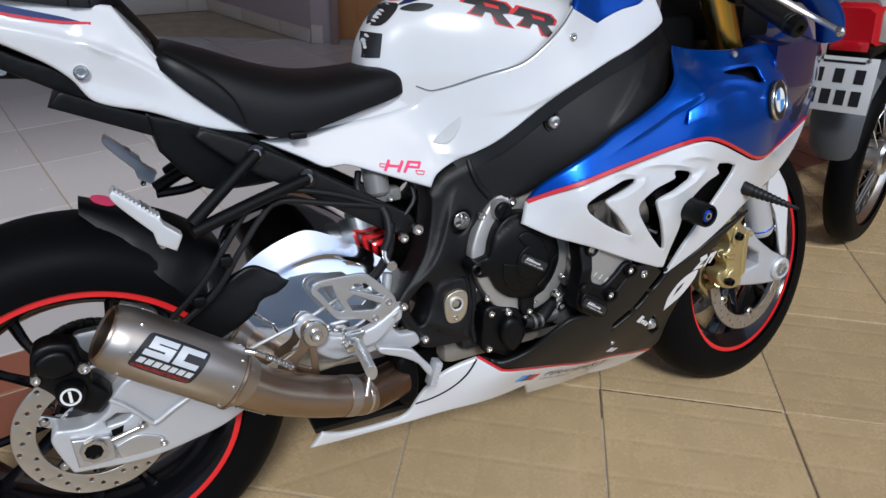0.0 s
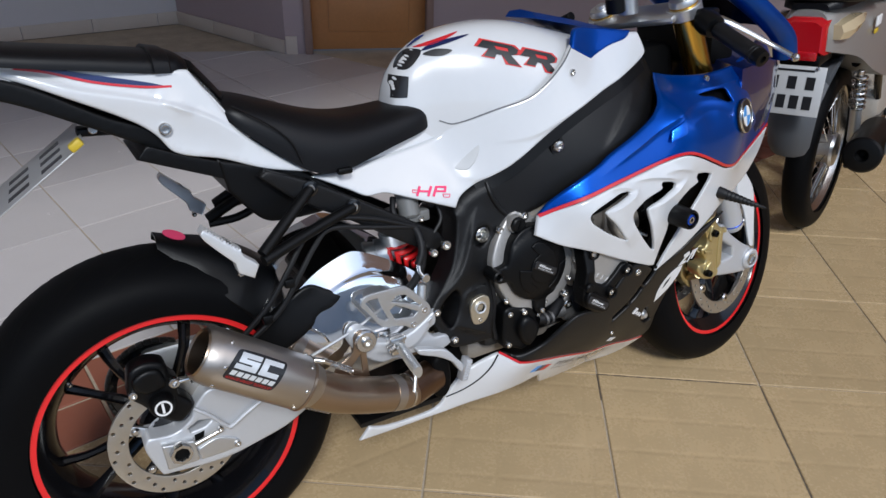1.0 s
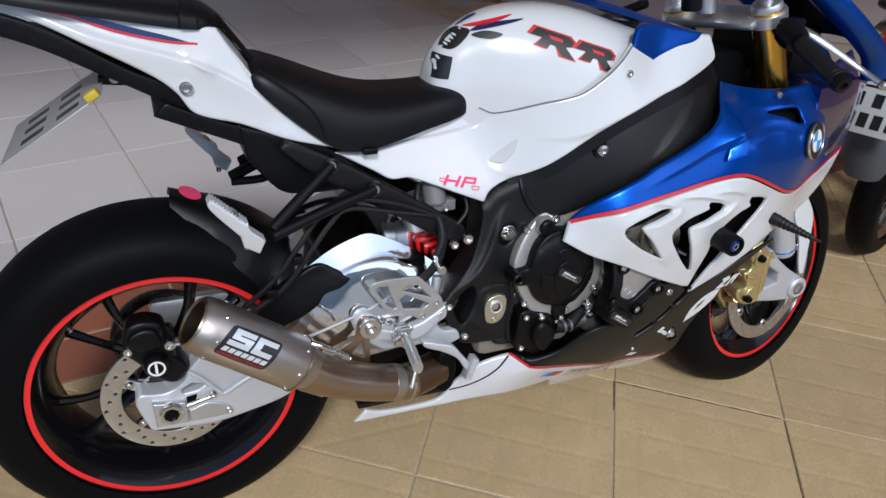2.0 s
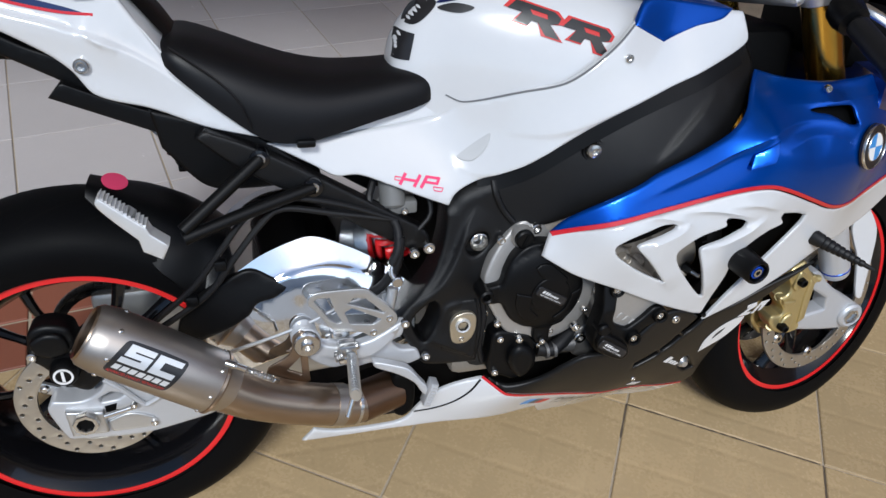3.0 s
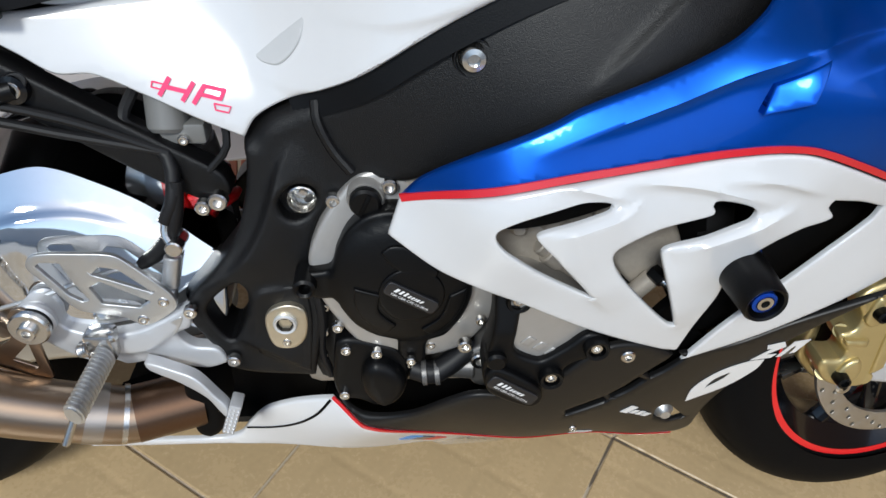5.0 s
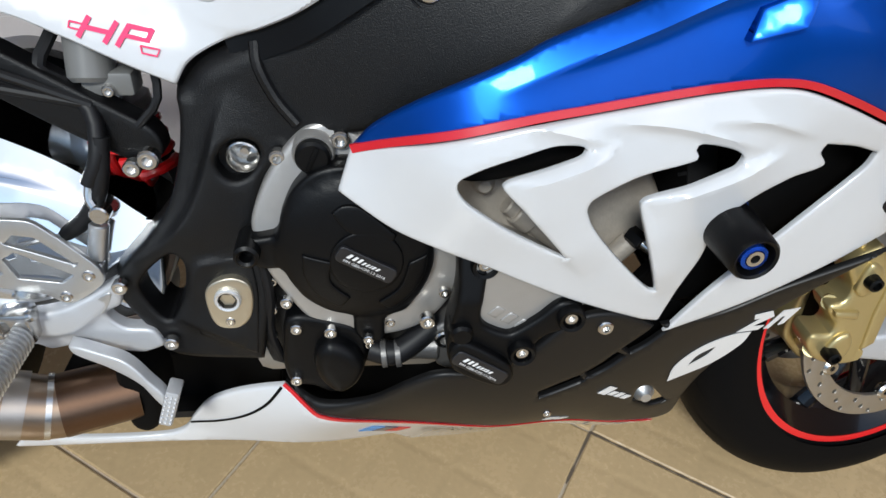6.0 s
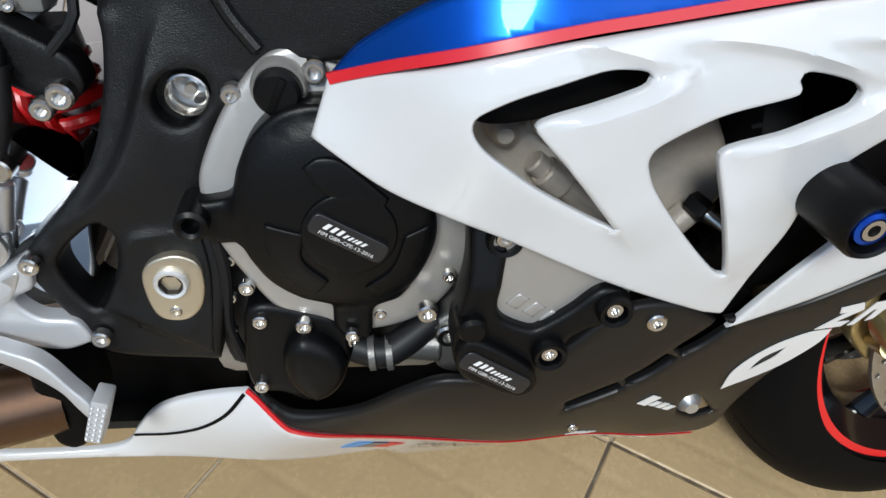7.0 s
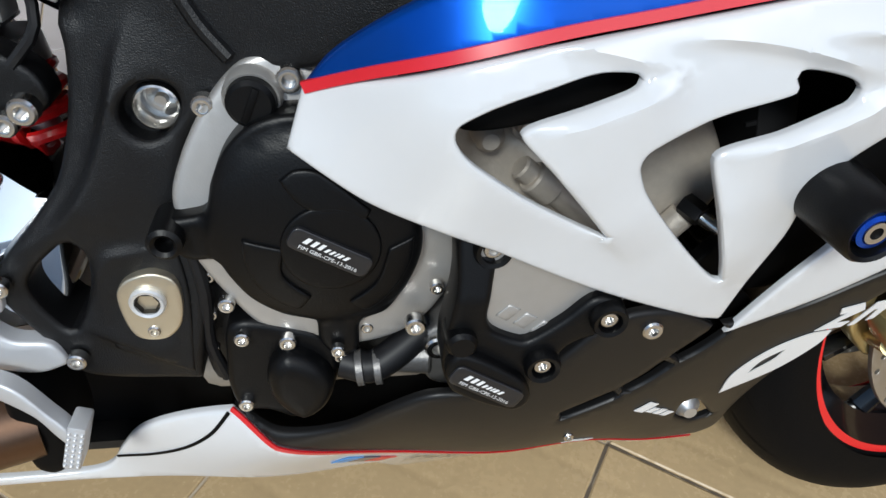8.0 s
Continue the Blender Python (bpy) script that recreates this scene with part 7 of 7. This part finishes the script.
lever = part("brake_lever", joined(tube([(1.165, -0.155, 0.915), (1.185, -0.19, 0.900), (1.242, -0.245, 0.857), (1.262, -0.29, 0.832)], [0.008, 0.008, 0.006, 0.006], 10, flatten=0.6), lathe([(0.0001, -0.009), (0.007, -0.006), (0.009, 0.0), (0.007, 0.006), (0.0001, 0.009)], 14, Matrix.Translation((1.263, -0.293, 0.830)))), STEEL, bike, "bright brake lever")
part("lever_pivot", box((1.13, -0.17, 0.90), (1.18, -0.14, 0.93), 0.006), BLACK_PLASTIC, lever)
part("handlebar", moved(rod(HB, HE, 0.0115), Matrix.Translation(ACROSS * 0.42) @ FLIP), BLACK_PLASTIC, bike, "black clip-on handlebar")

# -- nose, screen and cockpit surround --
NOSE = [(1.24, 0.19, 0.80, 0.62), (1.32, 0.165, 0.80, 0.62), (1.40, 0.135, 0.80, 0.62), (1.48, 0.095, 0.785, 0.63), (1.54, 0.055, 0.76, 0.645), (1.575, 0.02, 0.73, 0.66)]
part("nose_fairing", loft([[(x, -w, z1), (x, -w * 0.5, z1 + 0.02), (x, w * 0.5, z1 + 0.02), (x, w, z1), (x, w * 1.02, (z0 + z1) / 2), (x, w * 0.85, z0), (x, -w * 0.85, z0), (x, -w * 1.02, (z0 + z1) / 2)] for x, w, z1, z0 in NOSE]), DEEP_BLUE, bike, "dark blue nose fairing")
surround = part("screen_surround", tube([(1.50, -0.10, 0.795), (1.46, -0.115, 0.845), (1.36, -0.130, 0.905), (1.26, -0.125, 0.965), (1.20, -0.10, 1.01), (1.17, 0, 1.03), (1.20, 0.10, 1.01), (1.26, 0.125, 0.965), (1.36, 0.130, 0.905), (1.46, 0.115, 0.845), (1.50, 0.10, 0.795)], 0.017, 12, flatten=1.6), BLUE, bike, "blue screen surround")
part("windscreen", loft([[(x, w * math.cos(math.pi * k / 10), z + h * math.sin(math.pi * k / 10)) for k in range(11)] + [(x, (w - 0.004) * math.cos(math.pi * k / 10), z + (h - 0.004) * math.sin(math.pi * k / 10)) for k in range(10, -1, -1)] for x, w, z, h in ((1.47, 0.10, 0.84, 0.03), (1.36, 0.12, 0.91, 0.07), (1.24, 0.11, 0.98, 0.07))]), BLACK_GLOSS, surround, "smoked windscreen")
part("cockpit_panel", box((1.22, -0.12, 0.80), (1.30, 0.12, 0.90), 0.02), DARK, bike)
part("steering_head", box((0.98, -0.075, 0.72), (1.16, 0.075, 0.86), 0.02), DARK, bike)

# -- tail light bracket and plate --
PLATE_M = Matrix.Translation((-0.030, 0.0, 0.836)) @ rot_y(-33)
tidy = part("plate_bracket", joined(shape_of(box((0.0, -0.02, -0.006), (0.07, 0.02, 0.006), 0.003, Matrix.Translation((-0.035, 0, 0.838)) @ rot_y(5)))), BLACK_PLASTIC, bike, "black plate bracket")
plate = part("number_plate", box((-0.165, -0.10, -0.001), (0.0, 0.10, 0.001), 0.0006, PLATE_M), mat("silver_plate_metal", (0.55, 0.55, 0.55), 0.35, 0.6), bike, "silver number plate tilted under the tail")
for k in range(3):
    part("plate_bar", box((-0.135, -0.070 + 0.055 * k, 0.001), (-0.098, -0.048 + 0.055 * k, 0.0016), 0, PLATE_M), LETTER_BLACK, plate)
    part("plate_bar", box((-0.075, -0.070 + 0.055 * k, 0.001), (-0.038, -0.048 + 0.055 * k, 0.0016), 0, PLATE_M), LETTER_BLACK, plate)
part("plate_seal", box((-0.02, -0.105, 0.0), (0.0, -0.085, 0.012), 0.003, PLATE_M), mat("yellow_seal", (0.55, 0.40, 0.03), 0.4), plate, "yellow plastic seal")
bolt(-0.012, -0.03, 0.842, 0.007)
# side stand, on the far side
stand = part("side_stand", tube([(0.52, 0.10, 0.28), (0.50, 0.17, 0.14), (0.47, 0.233, 0.047)], [0.013, 0.011, 0.011], 12), BLACK_GLOSS, bike, "black side stand")
part("stand_foot", box((0.44, 0.21, 0.034), (0.50, 0.26, 0.042), 0.002, None), BLACK_GLOSS, stand)

# ---- the small motorcycle behind ----
MOTO = Matrix.Translation((2.306, 0.41, 0.0)) @ Matrix.Rotation(radians(20.6), 4, "Z") @ Matrix.Rotation(radians(-7), 4, "X")
moto = empty("commuter_motorcycle", MOTO, "small silver commuter motorcycle with a red tail lamp, on its stand", "motorcycle")
SILVER = mat("silver_metallic_paint", (0.45, 0.44, 0.42), 0.35, 0.6, 0.5, 0.05, 7)
LAMP_RED = mat("red_lamp_lens", (0.45, 0.006, 0.012), 0.15, 0, 0.8, 0.08)
LAMP_CLEAR = mat("amber_clear_lens", (0.62, 0.50, 0.32), 0.12, 0.2, 0.8, 0.08)
GREY_PLASTIC = mat("grey_mudguard_plastic", (0.075, 0.08, 0.09), 0.5, 0, 0.1, 0.08)
PLATE_METAL = mat("pale_plate_metal", (0.60, 0.60, 0.60), 0.45, 0.2)


def spoked_wheel(x, R, half, bead, label):
    m = Matrix.Translation((x, 0, R))
    rim = part("wheel_rim", moved(lathe([(bead, -0.03), (bead + 0.008, -0.034), (bead + 0.008, -0.03), (bead - 0.01, -0.012), (bead - 0.01, 0.012), (bead + 0.008, 0.03), (bead + 0.008, 0.034), (bead, 0.03), (bead - 0.016, 0.012), (bead - 0.016, -0.012)], 56), m), STEEL, moto, label)
    part("tyre", moved(tyre_shape(R, half, bead + 0.002, 0.045), m), TYRE, rim, "worn black road tyre")
    part("hub", moved(lathe([(0.018, -0.06), (0.055, -0.055), (0.06, -0.045), (0.05, -0.03), (0.05, 0.03), (0.06, 0.05), (0.018, 0.06)], 28), m), SATIN_ALU, rim)
    spoke = None
    for k in range(32):
        a, b = 2 * math.pi * k / 32, 2 * math.pi * k / 32 + (0.35 if k % 2 else -0.35)
        s = 0.035 if k % 4 < 2 else -0.035
        ob = part("spoke", moved(rod((0.052 * math.cos(b), s, 0.052 * math.sin(b)), ((bead - 0.012) * math.cos(a), 0, (bead - 0.012) * math.sin(a)), 0.0018, 5, 0.0), m), STEEL, rim)
    return rim


spoked_wheel(0.0, 0.292, 0.043, 0.225, "chromed spoked rear wheel")
spoked_wheel(1.25, 0.290, 0.042, 0.225, "chromed spoked front wheel")


def channel(rows, t=0.004):
    """A mudguard swept along rows of (x, z, half width, depth)."""
    rings = []
    for i, (x, z, w, d) in enumerate(rows):
        a, b = rows[max(i - 1, 0)], rows[min(i + 1, len(rows) - 1)]
        n = Vector((-(b[1] - a[1]), 0, b[0] - a[0])).normalized()
        if n.x > 0.2:
            n = -n
        ring = [Vector((x, w * u, z)) - n * d * abs(u) ** 3 for u in (-1, -0.85, -0.5, 0, 0.5, 0.85, 1)]
        ring += [Vector((x, w * 0.97 * u, z)) - n * (d * abs(u) ** 3 + t) for u in (1, 0.85, 0.5, 0, -0.5, -0.85, -1)]
        rings.append(ring)
    return loft(rings)


part("rear_mudguard", channel([(-0.05, 0.62, 0.07, 0.03), (-0.22, 0.64, 0.075, 0.03), (-0.36, 0.63, 0.072, 0.03), (-0.43, 0.58, 0.070, 0.03), (-0.455, 0.50, 0.068, 0.03), (-0.445, 0.42, 0.062, 0.028), (-0.43, 0.39, 0.05, 0.02)]), GREY_PLASTIC, moto, "grey plastic rear mudguard")
PM = Matrix.Translation((-0.485, 0.0, 0.612)) @ rot_y(14)
nplate = part("number_plate", box((-0.0015, -0.086, -0.070), (0.0015, 0.086, 0.070), 0.001, PM), PLATE_METAL, moto, "pale metal number plate with black characters")
for k in range(3):
    part("plate_bar", box((-0.003, 0.050 - 0.050 * k - 0.012, 0.004), (-0.0014, 0.050 - 0.050 * k + 0.012, 0.040), 0, PM), LETTER_BLACK, nplate)
for k in range(4):
    part("plate_bar", box((-0.003, 0.057 - 0.036 * k - 0.0118, -0.052), (-0.0014, 0.057 - 0.036 * k + 0.0118, -0.014), 0, PM), LETTER_BLACK, nplate)
part("plate_bar", box((-0.003, -0.055, 0.054), (-0.0014, 0.045, 0.060), 0, PM), LETTER_BLACK, nplate)
part("plate_seal", box((-0.010, 0.074, 0.03), (-0.002, 0.088, 0.05), 0.002, PM), mat("yellow_plate_seal", (0.5, 0.38, 0.03), 0.4), nplate)
for y in (-0.062, 0.05):
    part("plate_bolt", lathe([(0.0001, -0.004), (0.005, -0.003), (0.006, 0.0), (0.0001, 0.0)], 10, PM @ Matrix.Translation((-0.002, y, 0.064)) @ Matrix.Rotation(radians(-90), 4, "Z")), STEEL, nplate)
lamp = part("tail_lamp", loft([[(x, -w, z0), (x, w, z0), (x, w * 0.96, z1), (x, w * 0.6, z1 + 0.012), (x, -w * 0.6, z1 + 0.012), (x, -w * 0.96, z1)] for x, w, z0, z1 in ((-0.445, 0.050, 0.715, 0.785), (-0.43, 0.060, 0.705, 0.795), (-0.34, 0.070, 0.70, 0.81))]), LAMP_RED, moto, "red tail lamp lens")
part("reflector", box((-0.452, -0.046, 0.690), (-0.42, 0.046, 0.716), 0.004), LAMP_RED, lamp, "red reflector under the lamp")
part("lamp_housing", box((-0.44, -0.055, 0.672), (-0.30, 0.055, 0.705), 0.006), BLACK_PLASTIC, lamp)
for s in (-1, 1):
    part("indicator_lens", loft([[(x, s * (y + w), z - w), (x, s * (y + w * 1.4), z), (x, s * (y + w), z + w), (x, s * (y - w), z + w), (x, s * (y - w), z - w)] for x, y, z, w in ((-0.40, 0.068, 0.765, 0.020), (-0.36, 0.078, 0.770, 0.026), (-0.28, 0.090, 0.780, 0.022), (-0.19, 0.10, 0.787, 0.004))]), LAMP_CLEAR, lamp, "clear amber indicator lens")
part("tail_cowl", loft(body_rings(smooth_rows([(-0.42, 0.062, 0.825, 0.715), (-0.36, 0.084, 0.835, 0.70), (-0.2, 0.108, 0.832, 0.66), (0.0, 0.122, 0.82, 0.58), (0.2, 0.128, 0.80, 0.52), (0.36, 0.12, 0.78, 0.50), (0.42, 0.10, 0.77, 0.52)], 26), 0, 3.4)), SILVER, moto, "silver painted tail cowl and side covers")
part("sticker_shape", box((-0.10, -0.123, 0.735), (-0.04, -0.118, 0.765), 0.001), LETTER_WHITE, moto)
part("sticker_shape", box((-0.11, -0.124, 0.715), (-0.07, -0.119, 0.728), 0.001), mat("yellow_sticker_film", (0.6, 0.42, 0.03), 0.4), moto)
part("seat", loft(body_rings(smooth_rows([(-0.41, 0.05, 0.845, 0.825), (-0.36, 0.085, 0.872, 0.828), (-0.15, 0.105, 0.885, 0.825), (0.1, 0.115, 0.862, 0.80), (0.3, 0.11, 0.835, 0.78), (0.46, 0.08, 0.84, 0.79)], 26), 0, 3.0)), VINYL, moto, "dark vinyl bench seat")
part("grab_rail", tube([(-0.05, -0.125, 0.82), (-0.2, -0.13, 0.845), (-0.36, -0.10, 0.855), (-0.41, 0, 0.86), (-0.36, 0.10, 0.855), (-0.2, 0.13, 0.845), (-0.05, 0.125, 0.82)], 0.011, 10), BLACK_PLASTIC, moto, "black passenger grab rail")
part("fuel_tank", loft(body_rings(smooth_rows([(0.42, 0.07, 0.86, 0.78), (0.5, 0.11, 0.93, 0.76), (0.65, 0.13, 0.96, 0.75), (0.8, 0.12, 0.94, 0.77), (0.9, 0.06, 0.88, 0.80)], 24), 0, 2.6)), SILVER, moto, "silver fuel tank")
for s in (-1, 1):
    sh = part("rear_shock", rod((-0.11, s * 0.105, 0.60), (-0.045, s * 0.108, 0.335), 0.011), STEEL, moto, "chromed rear shock absorber")
    part("shock_spring", coil((-0.108, s * 0.105, 0.59), (-0.078, s * 0.107, 0.47), 0.021, 0.0045, 7), STEEL, sh)
    part("shock_body", rod((-0.078, s * 0.107, 0.47), (-0.048, s * 0.108, 0.35), 0.018), SATIN_ALU, sh)
    part("swing_arm", box((-0.08, s * 0.10 - 0.012, 0.275), (0.50, s * 0.10 + 0.012, 0.318), 0.006), BLACK_GLOSS, moto, "black swingarm leg")
    part("footrest", rod((0.32, s * 0.13, 0.36), (0.32, s * 0.23, 0.36), 0.014), RUBBER, moto, "black rubber footrest")
    part("frame_tube", tube([(-0.1, s * 0.085, 0.62), (0.2, s * 0.09, 0.60), (0.45, s * 0.08, 0.35)], 0.014, 8), BLACK_GLOSS, moto)
    part("fork_leg", rod((1.25, s * 0.085, 0.29), (0.98, s * 0.085, 0.95), 0.018), SATIN_ALU, moto)
sil = part("silencer", lathe([(0.020, 0.03), (0.020, -0.004), (0.030, -0.004), (0.050, 0.0), (0.056, 0.008), (0.056, 0.40), (0.03, 0.48), (0.0001, 0.48)], 36, axis_pose((-0.30, -0.185, 0.385), (0.97, 0.08, -0.10)), closed=False), BLACK_PLASTIC, moto, "black exhaust silencer")
part("heat_guard", box((-0.27, -0.250, 0.385), (0.05, -0.236, 0.43), 0.006), SATIN_ALU, sil)
# near-black disc for the shade in the silencer's mouth
part("silencer_bore", lathe([(0.0001, 0.02), (0.02, 0.02), (0.021, 0.0), (0.0001, 0.03)], 20, axis_pose((-0.30, -0.185, 0.385), (0.97, 0.08, -0.10))), DARK, sil)
part("exhaust_pipe", tube([(0.16, -0.15, 0.34), (0.45, -0.13, 0.22), (0.75, -0.10, 0.25), (0.82, -0.06, 0.42)], 0.019, 12), STEEL, moto)
part("engine", joined(shape_of(box((0.40, -0.10, 0.22), (0.75, 0.10, 0.44), 0.03)), shape_of(box((0.60, -0.075, 0.42), (0.76, 0.075, 0.66), 0.02))), CAST, moto, "cast aluminium engine")
part("handlebar", tube([(0.86, -0.36, 1.02), (0.92, -0.2, 1.04), (0.96, 0, 1.0), (0.92, 0.2, 1.04), (0.86, 0.36, 1.02)], 0.011, 10), BLACK_PLASTIC, moto)
part("headlamp", loft(body_rings(smooth_rows([(0.98, 0.09, 1.0, 0.80), (1.06, 0.11, 1.0, 0.78), (1.13, 0.08, 0.96, 0.80)], 10), 0, 2.5)), SILVER, moto)
part("front_mudguard", moved(arc_shell(0.31, 0.055, 30, 160, 20, 0.03), Matrix.Translation((1.25, 0, 0.29))), SILVER, moto)
part("stand", tube([(0.42, 0.08, 0.26), (0.40, 0.14, 0.13), (0.39, 0.20, 0.035)], 0.011, 8), BLACK_GLOSS, moto)
part("brake_rod_arm", box((-0.06, -0.12, 0.25), (0.06, -0.095, 0.30), 0.008), BLACK_GLOSS, moto)

# ---- floor tiles ----
def clipped(poly, a, n):
    """The part of a convex polygon on the side of a line (point a, normal n) that n looks to."""
    out = []
    for i in range(len(poly)):
        p, q = poly[i], poly[(i + 1) % len(poly)]
        dp, dq = (p - a) @ n, (q - a) @ n
        if dp >= 0:
            out.append(p)
        if (dp > 0) != (dq > 0) and abs(dp - dq) > 1e-9:
            out.append(p + (q - p) * dp / (dp - dq))
    return out


def tile_shape(poly, z=0.0, edge=0.0025, deep=0.010):
    p = np.array(poly)
    c = p.mean(0)
    rings = []
    for d, h in ((0.0, z - deep), (0.0, z - edge * 0.6), (edge, z)):
        v = p - c
        n = np.linalg.norm(v, axis=1)[:, None]
        rings.append([(*(c + v * (1 - d * 1.3 / n))[i], h) for i in range(len(p))])
    k = len(p)
    verts = [v for r in rings for v in r]
    faces = [tuple(range(2 * k, 3 * k))]
    for r in range(2):
        faces += [(r * k + i, r * k + (i + 1) % k, (r + 1) * k + (i + 1) % k, (r + 1) * k + i) for i in range(k)]
    return verts, faces


def tiled(name, label, material, origin, deg, pitch, gap, zone, window):
    """A floor of square tiles clipped to a convex zone of the plan; whole tiles share one mesh."""
    lo, hi = np.array(zone).min(0), np.array(zone).max(0)
    floor = part(name, (([(p[0], p[1], -0.0045) for p in zone] + [(p[0], p[1], -0.011) for p in zone]), [tuple(range(len(zone)))[::1], tuple(range(2 * len(zone) - 1, len(zone) - 1, -1))]), GROUT)
    tagged(floor, label, "floor", kind="structure")
    c, s = math.cos(radians(deg)), math.sin(radians(deg))
    e1, e2, o = np.array([c, s]), np.array([-s, c]), np.array(origin)
    half = (pitch - gap) / 2
    base = None
    z = [np.array(p) for p in zone]
    for i in range(-30, 31):
        for j in range(-30, 31):
            mid = o + (i + 0.5) * pitch * e1 + (j + 0.5) * pitch * e2
            if not (window[0] < mid[0] < window[1] and window[2] < mid[1] < window[3]):
                continue
            sq = [mid + half * (a * e1 + b * e2) for a, b in ((-1, -1), (1, -1), (1, 1), (-1, 1))]
            poly = sq
            for k in range(len(z)):
                a, b = z[k], z[(k + 1) % len(z)]
                n = np.array([-(b - a)[1], (b - a)[0]])
                n = n / np.linalg.norm(n)
                poly = clipped(poly, a + n * gap / 2, n)
                if len(poly) < 3:
                    break
            if len(poly) < 3:
                continue
            area = 0.5 * abs(sum(poly[k][0] * poly[(k + 1) % len(poly)][1] - poly[(k + 1) % len(poly)][0] * poly[k][1] for k in range(len(poly))))
            if area < 0.0006:
                continue
            tip = Matrix.Rotation(random.uniform(-0.0008, 0.0008), 4, "X") @ Matrix.Rotation(random.uniform(-0.0008, 0.0008), 4, "Y")
            if area > 0.995 * (2 * half) ** 2:
                if base is None:
                    base = part("tile", tile_shape([half * np.array(q) for q in ((-1, -1), (1, -1), (1, 1), (-1, 1))]), material, floor, "", 8)
                    ob = base
                else:
                    ob = new("tile", base.data)
                    ob.parent = floor
                ob.matrix_local = Matrix.Translation((*mid, random.uniform(-0.0006, 0))) @ Matrix.Rotation(radians(deg), 4, "Z") @ tip
            else:
                ob = part("tile", tile_shape([q - mid for q in poly]), material, floor, "", 8)
                ob.matrix_local = Matrix.Translation((*mid, -0.0003)) @ tip
    return floor


BAND = lambda x, off: 0.461 + off + 0.1470 * (x - -0.259)
tiled("floor_front", "tan ceramic floor tiles with narrow dirty joints", TILE_TAN, (1.0343, 0.1081), -33.65, 0.4261, 0.005, [(-4.4, -3.2), (4.55, -3.2), (4.55, BAND(4.55, 0)), (-4.4, BAND(-4.4, 0))], (-4.6, 4.8, -3.4, 1.5))
tiled("floor_band", "terracotta tile strip across the floor", TILE_RED, (-0.259, 0.461), 8.36, 0.155, 0.008, [(-4.4, BAND(-4.4, 0)), (4.55, BAND(4.55, 0)), (4.55, BAND(4.55, 0.31)), (-4.4, BAND(-4.4, 0.31))], (-4.6, 4.8, -1, 3))
tiled("floor_back", "pale grey ceramic floor tiles with dark joints", TILE_GREY, (-0.257, 2.363), 12.65, 0.408, 0.005, [(-4.4, BAND(-4.4, 0.31)), (4.55, BAND(4.55, 0.31)), (4.413, 2.249), (1.406, 3.411), (0.859, 4.407), (-4.635, 4.153)], (-4.6, 4.6, 0, 4.6))


# dirt packed into a few of the tan floor's joints
JOINT_DIRT = mat("dark_joint_dirt", (0.11, 0.085, 0.06), 0.9, 0, 0, 0.3, 30, bump=0.5, bump_scale=300)
J1, J2, J0 = np.array([0.8324, -0.5541]), np.array([0.5541, 0.8324]), np.array([1.0343, 0.1081])


def dirty_joint(i, j, d, length):
    """An uneven dark line along a joint from corner (i, j) of the grid."""
    a = J0 + 0.4261 * (i * J1 + j * J2)
    n = np.array([-d[1], d[0]])
    k = int(length / 0.012)
    w = [0.0006 + 0.0020 * random.random() * (random.random() > 0.15) for _ in range(k + 1)]
    left = [(*(a + d * length * q / k + n * w[q]), -0.0022) for q in range(k + 1)]
    right = [(*(a + d * length * q / k - n * w[q]), -0.0022) for q in range(k + 1)]
    return left + right, [(q, q + 1, k + 2 + q, k + 1 + q) for q in range(k)]


front = bpy.data.objects["floor_front"]
part("joint_dirt", joined(dirty_joint(1, 0, -J2, 0.42), dirty_joint(0, 0, J1, 0.42), dirty_joint(1, -1, -J2, 0.42), dirty_joint(0, 0, -J2, 0.10)), JOINT_DIRT, front, "dark dirt in the joints")
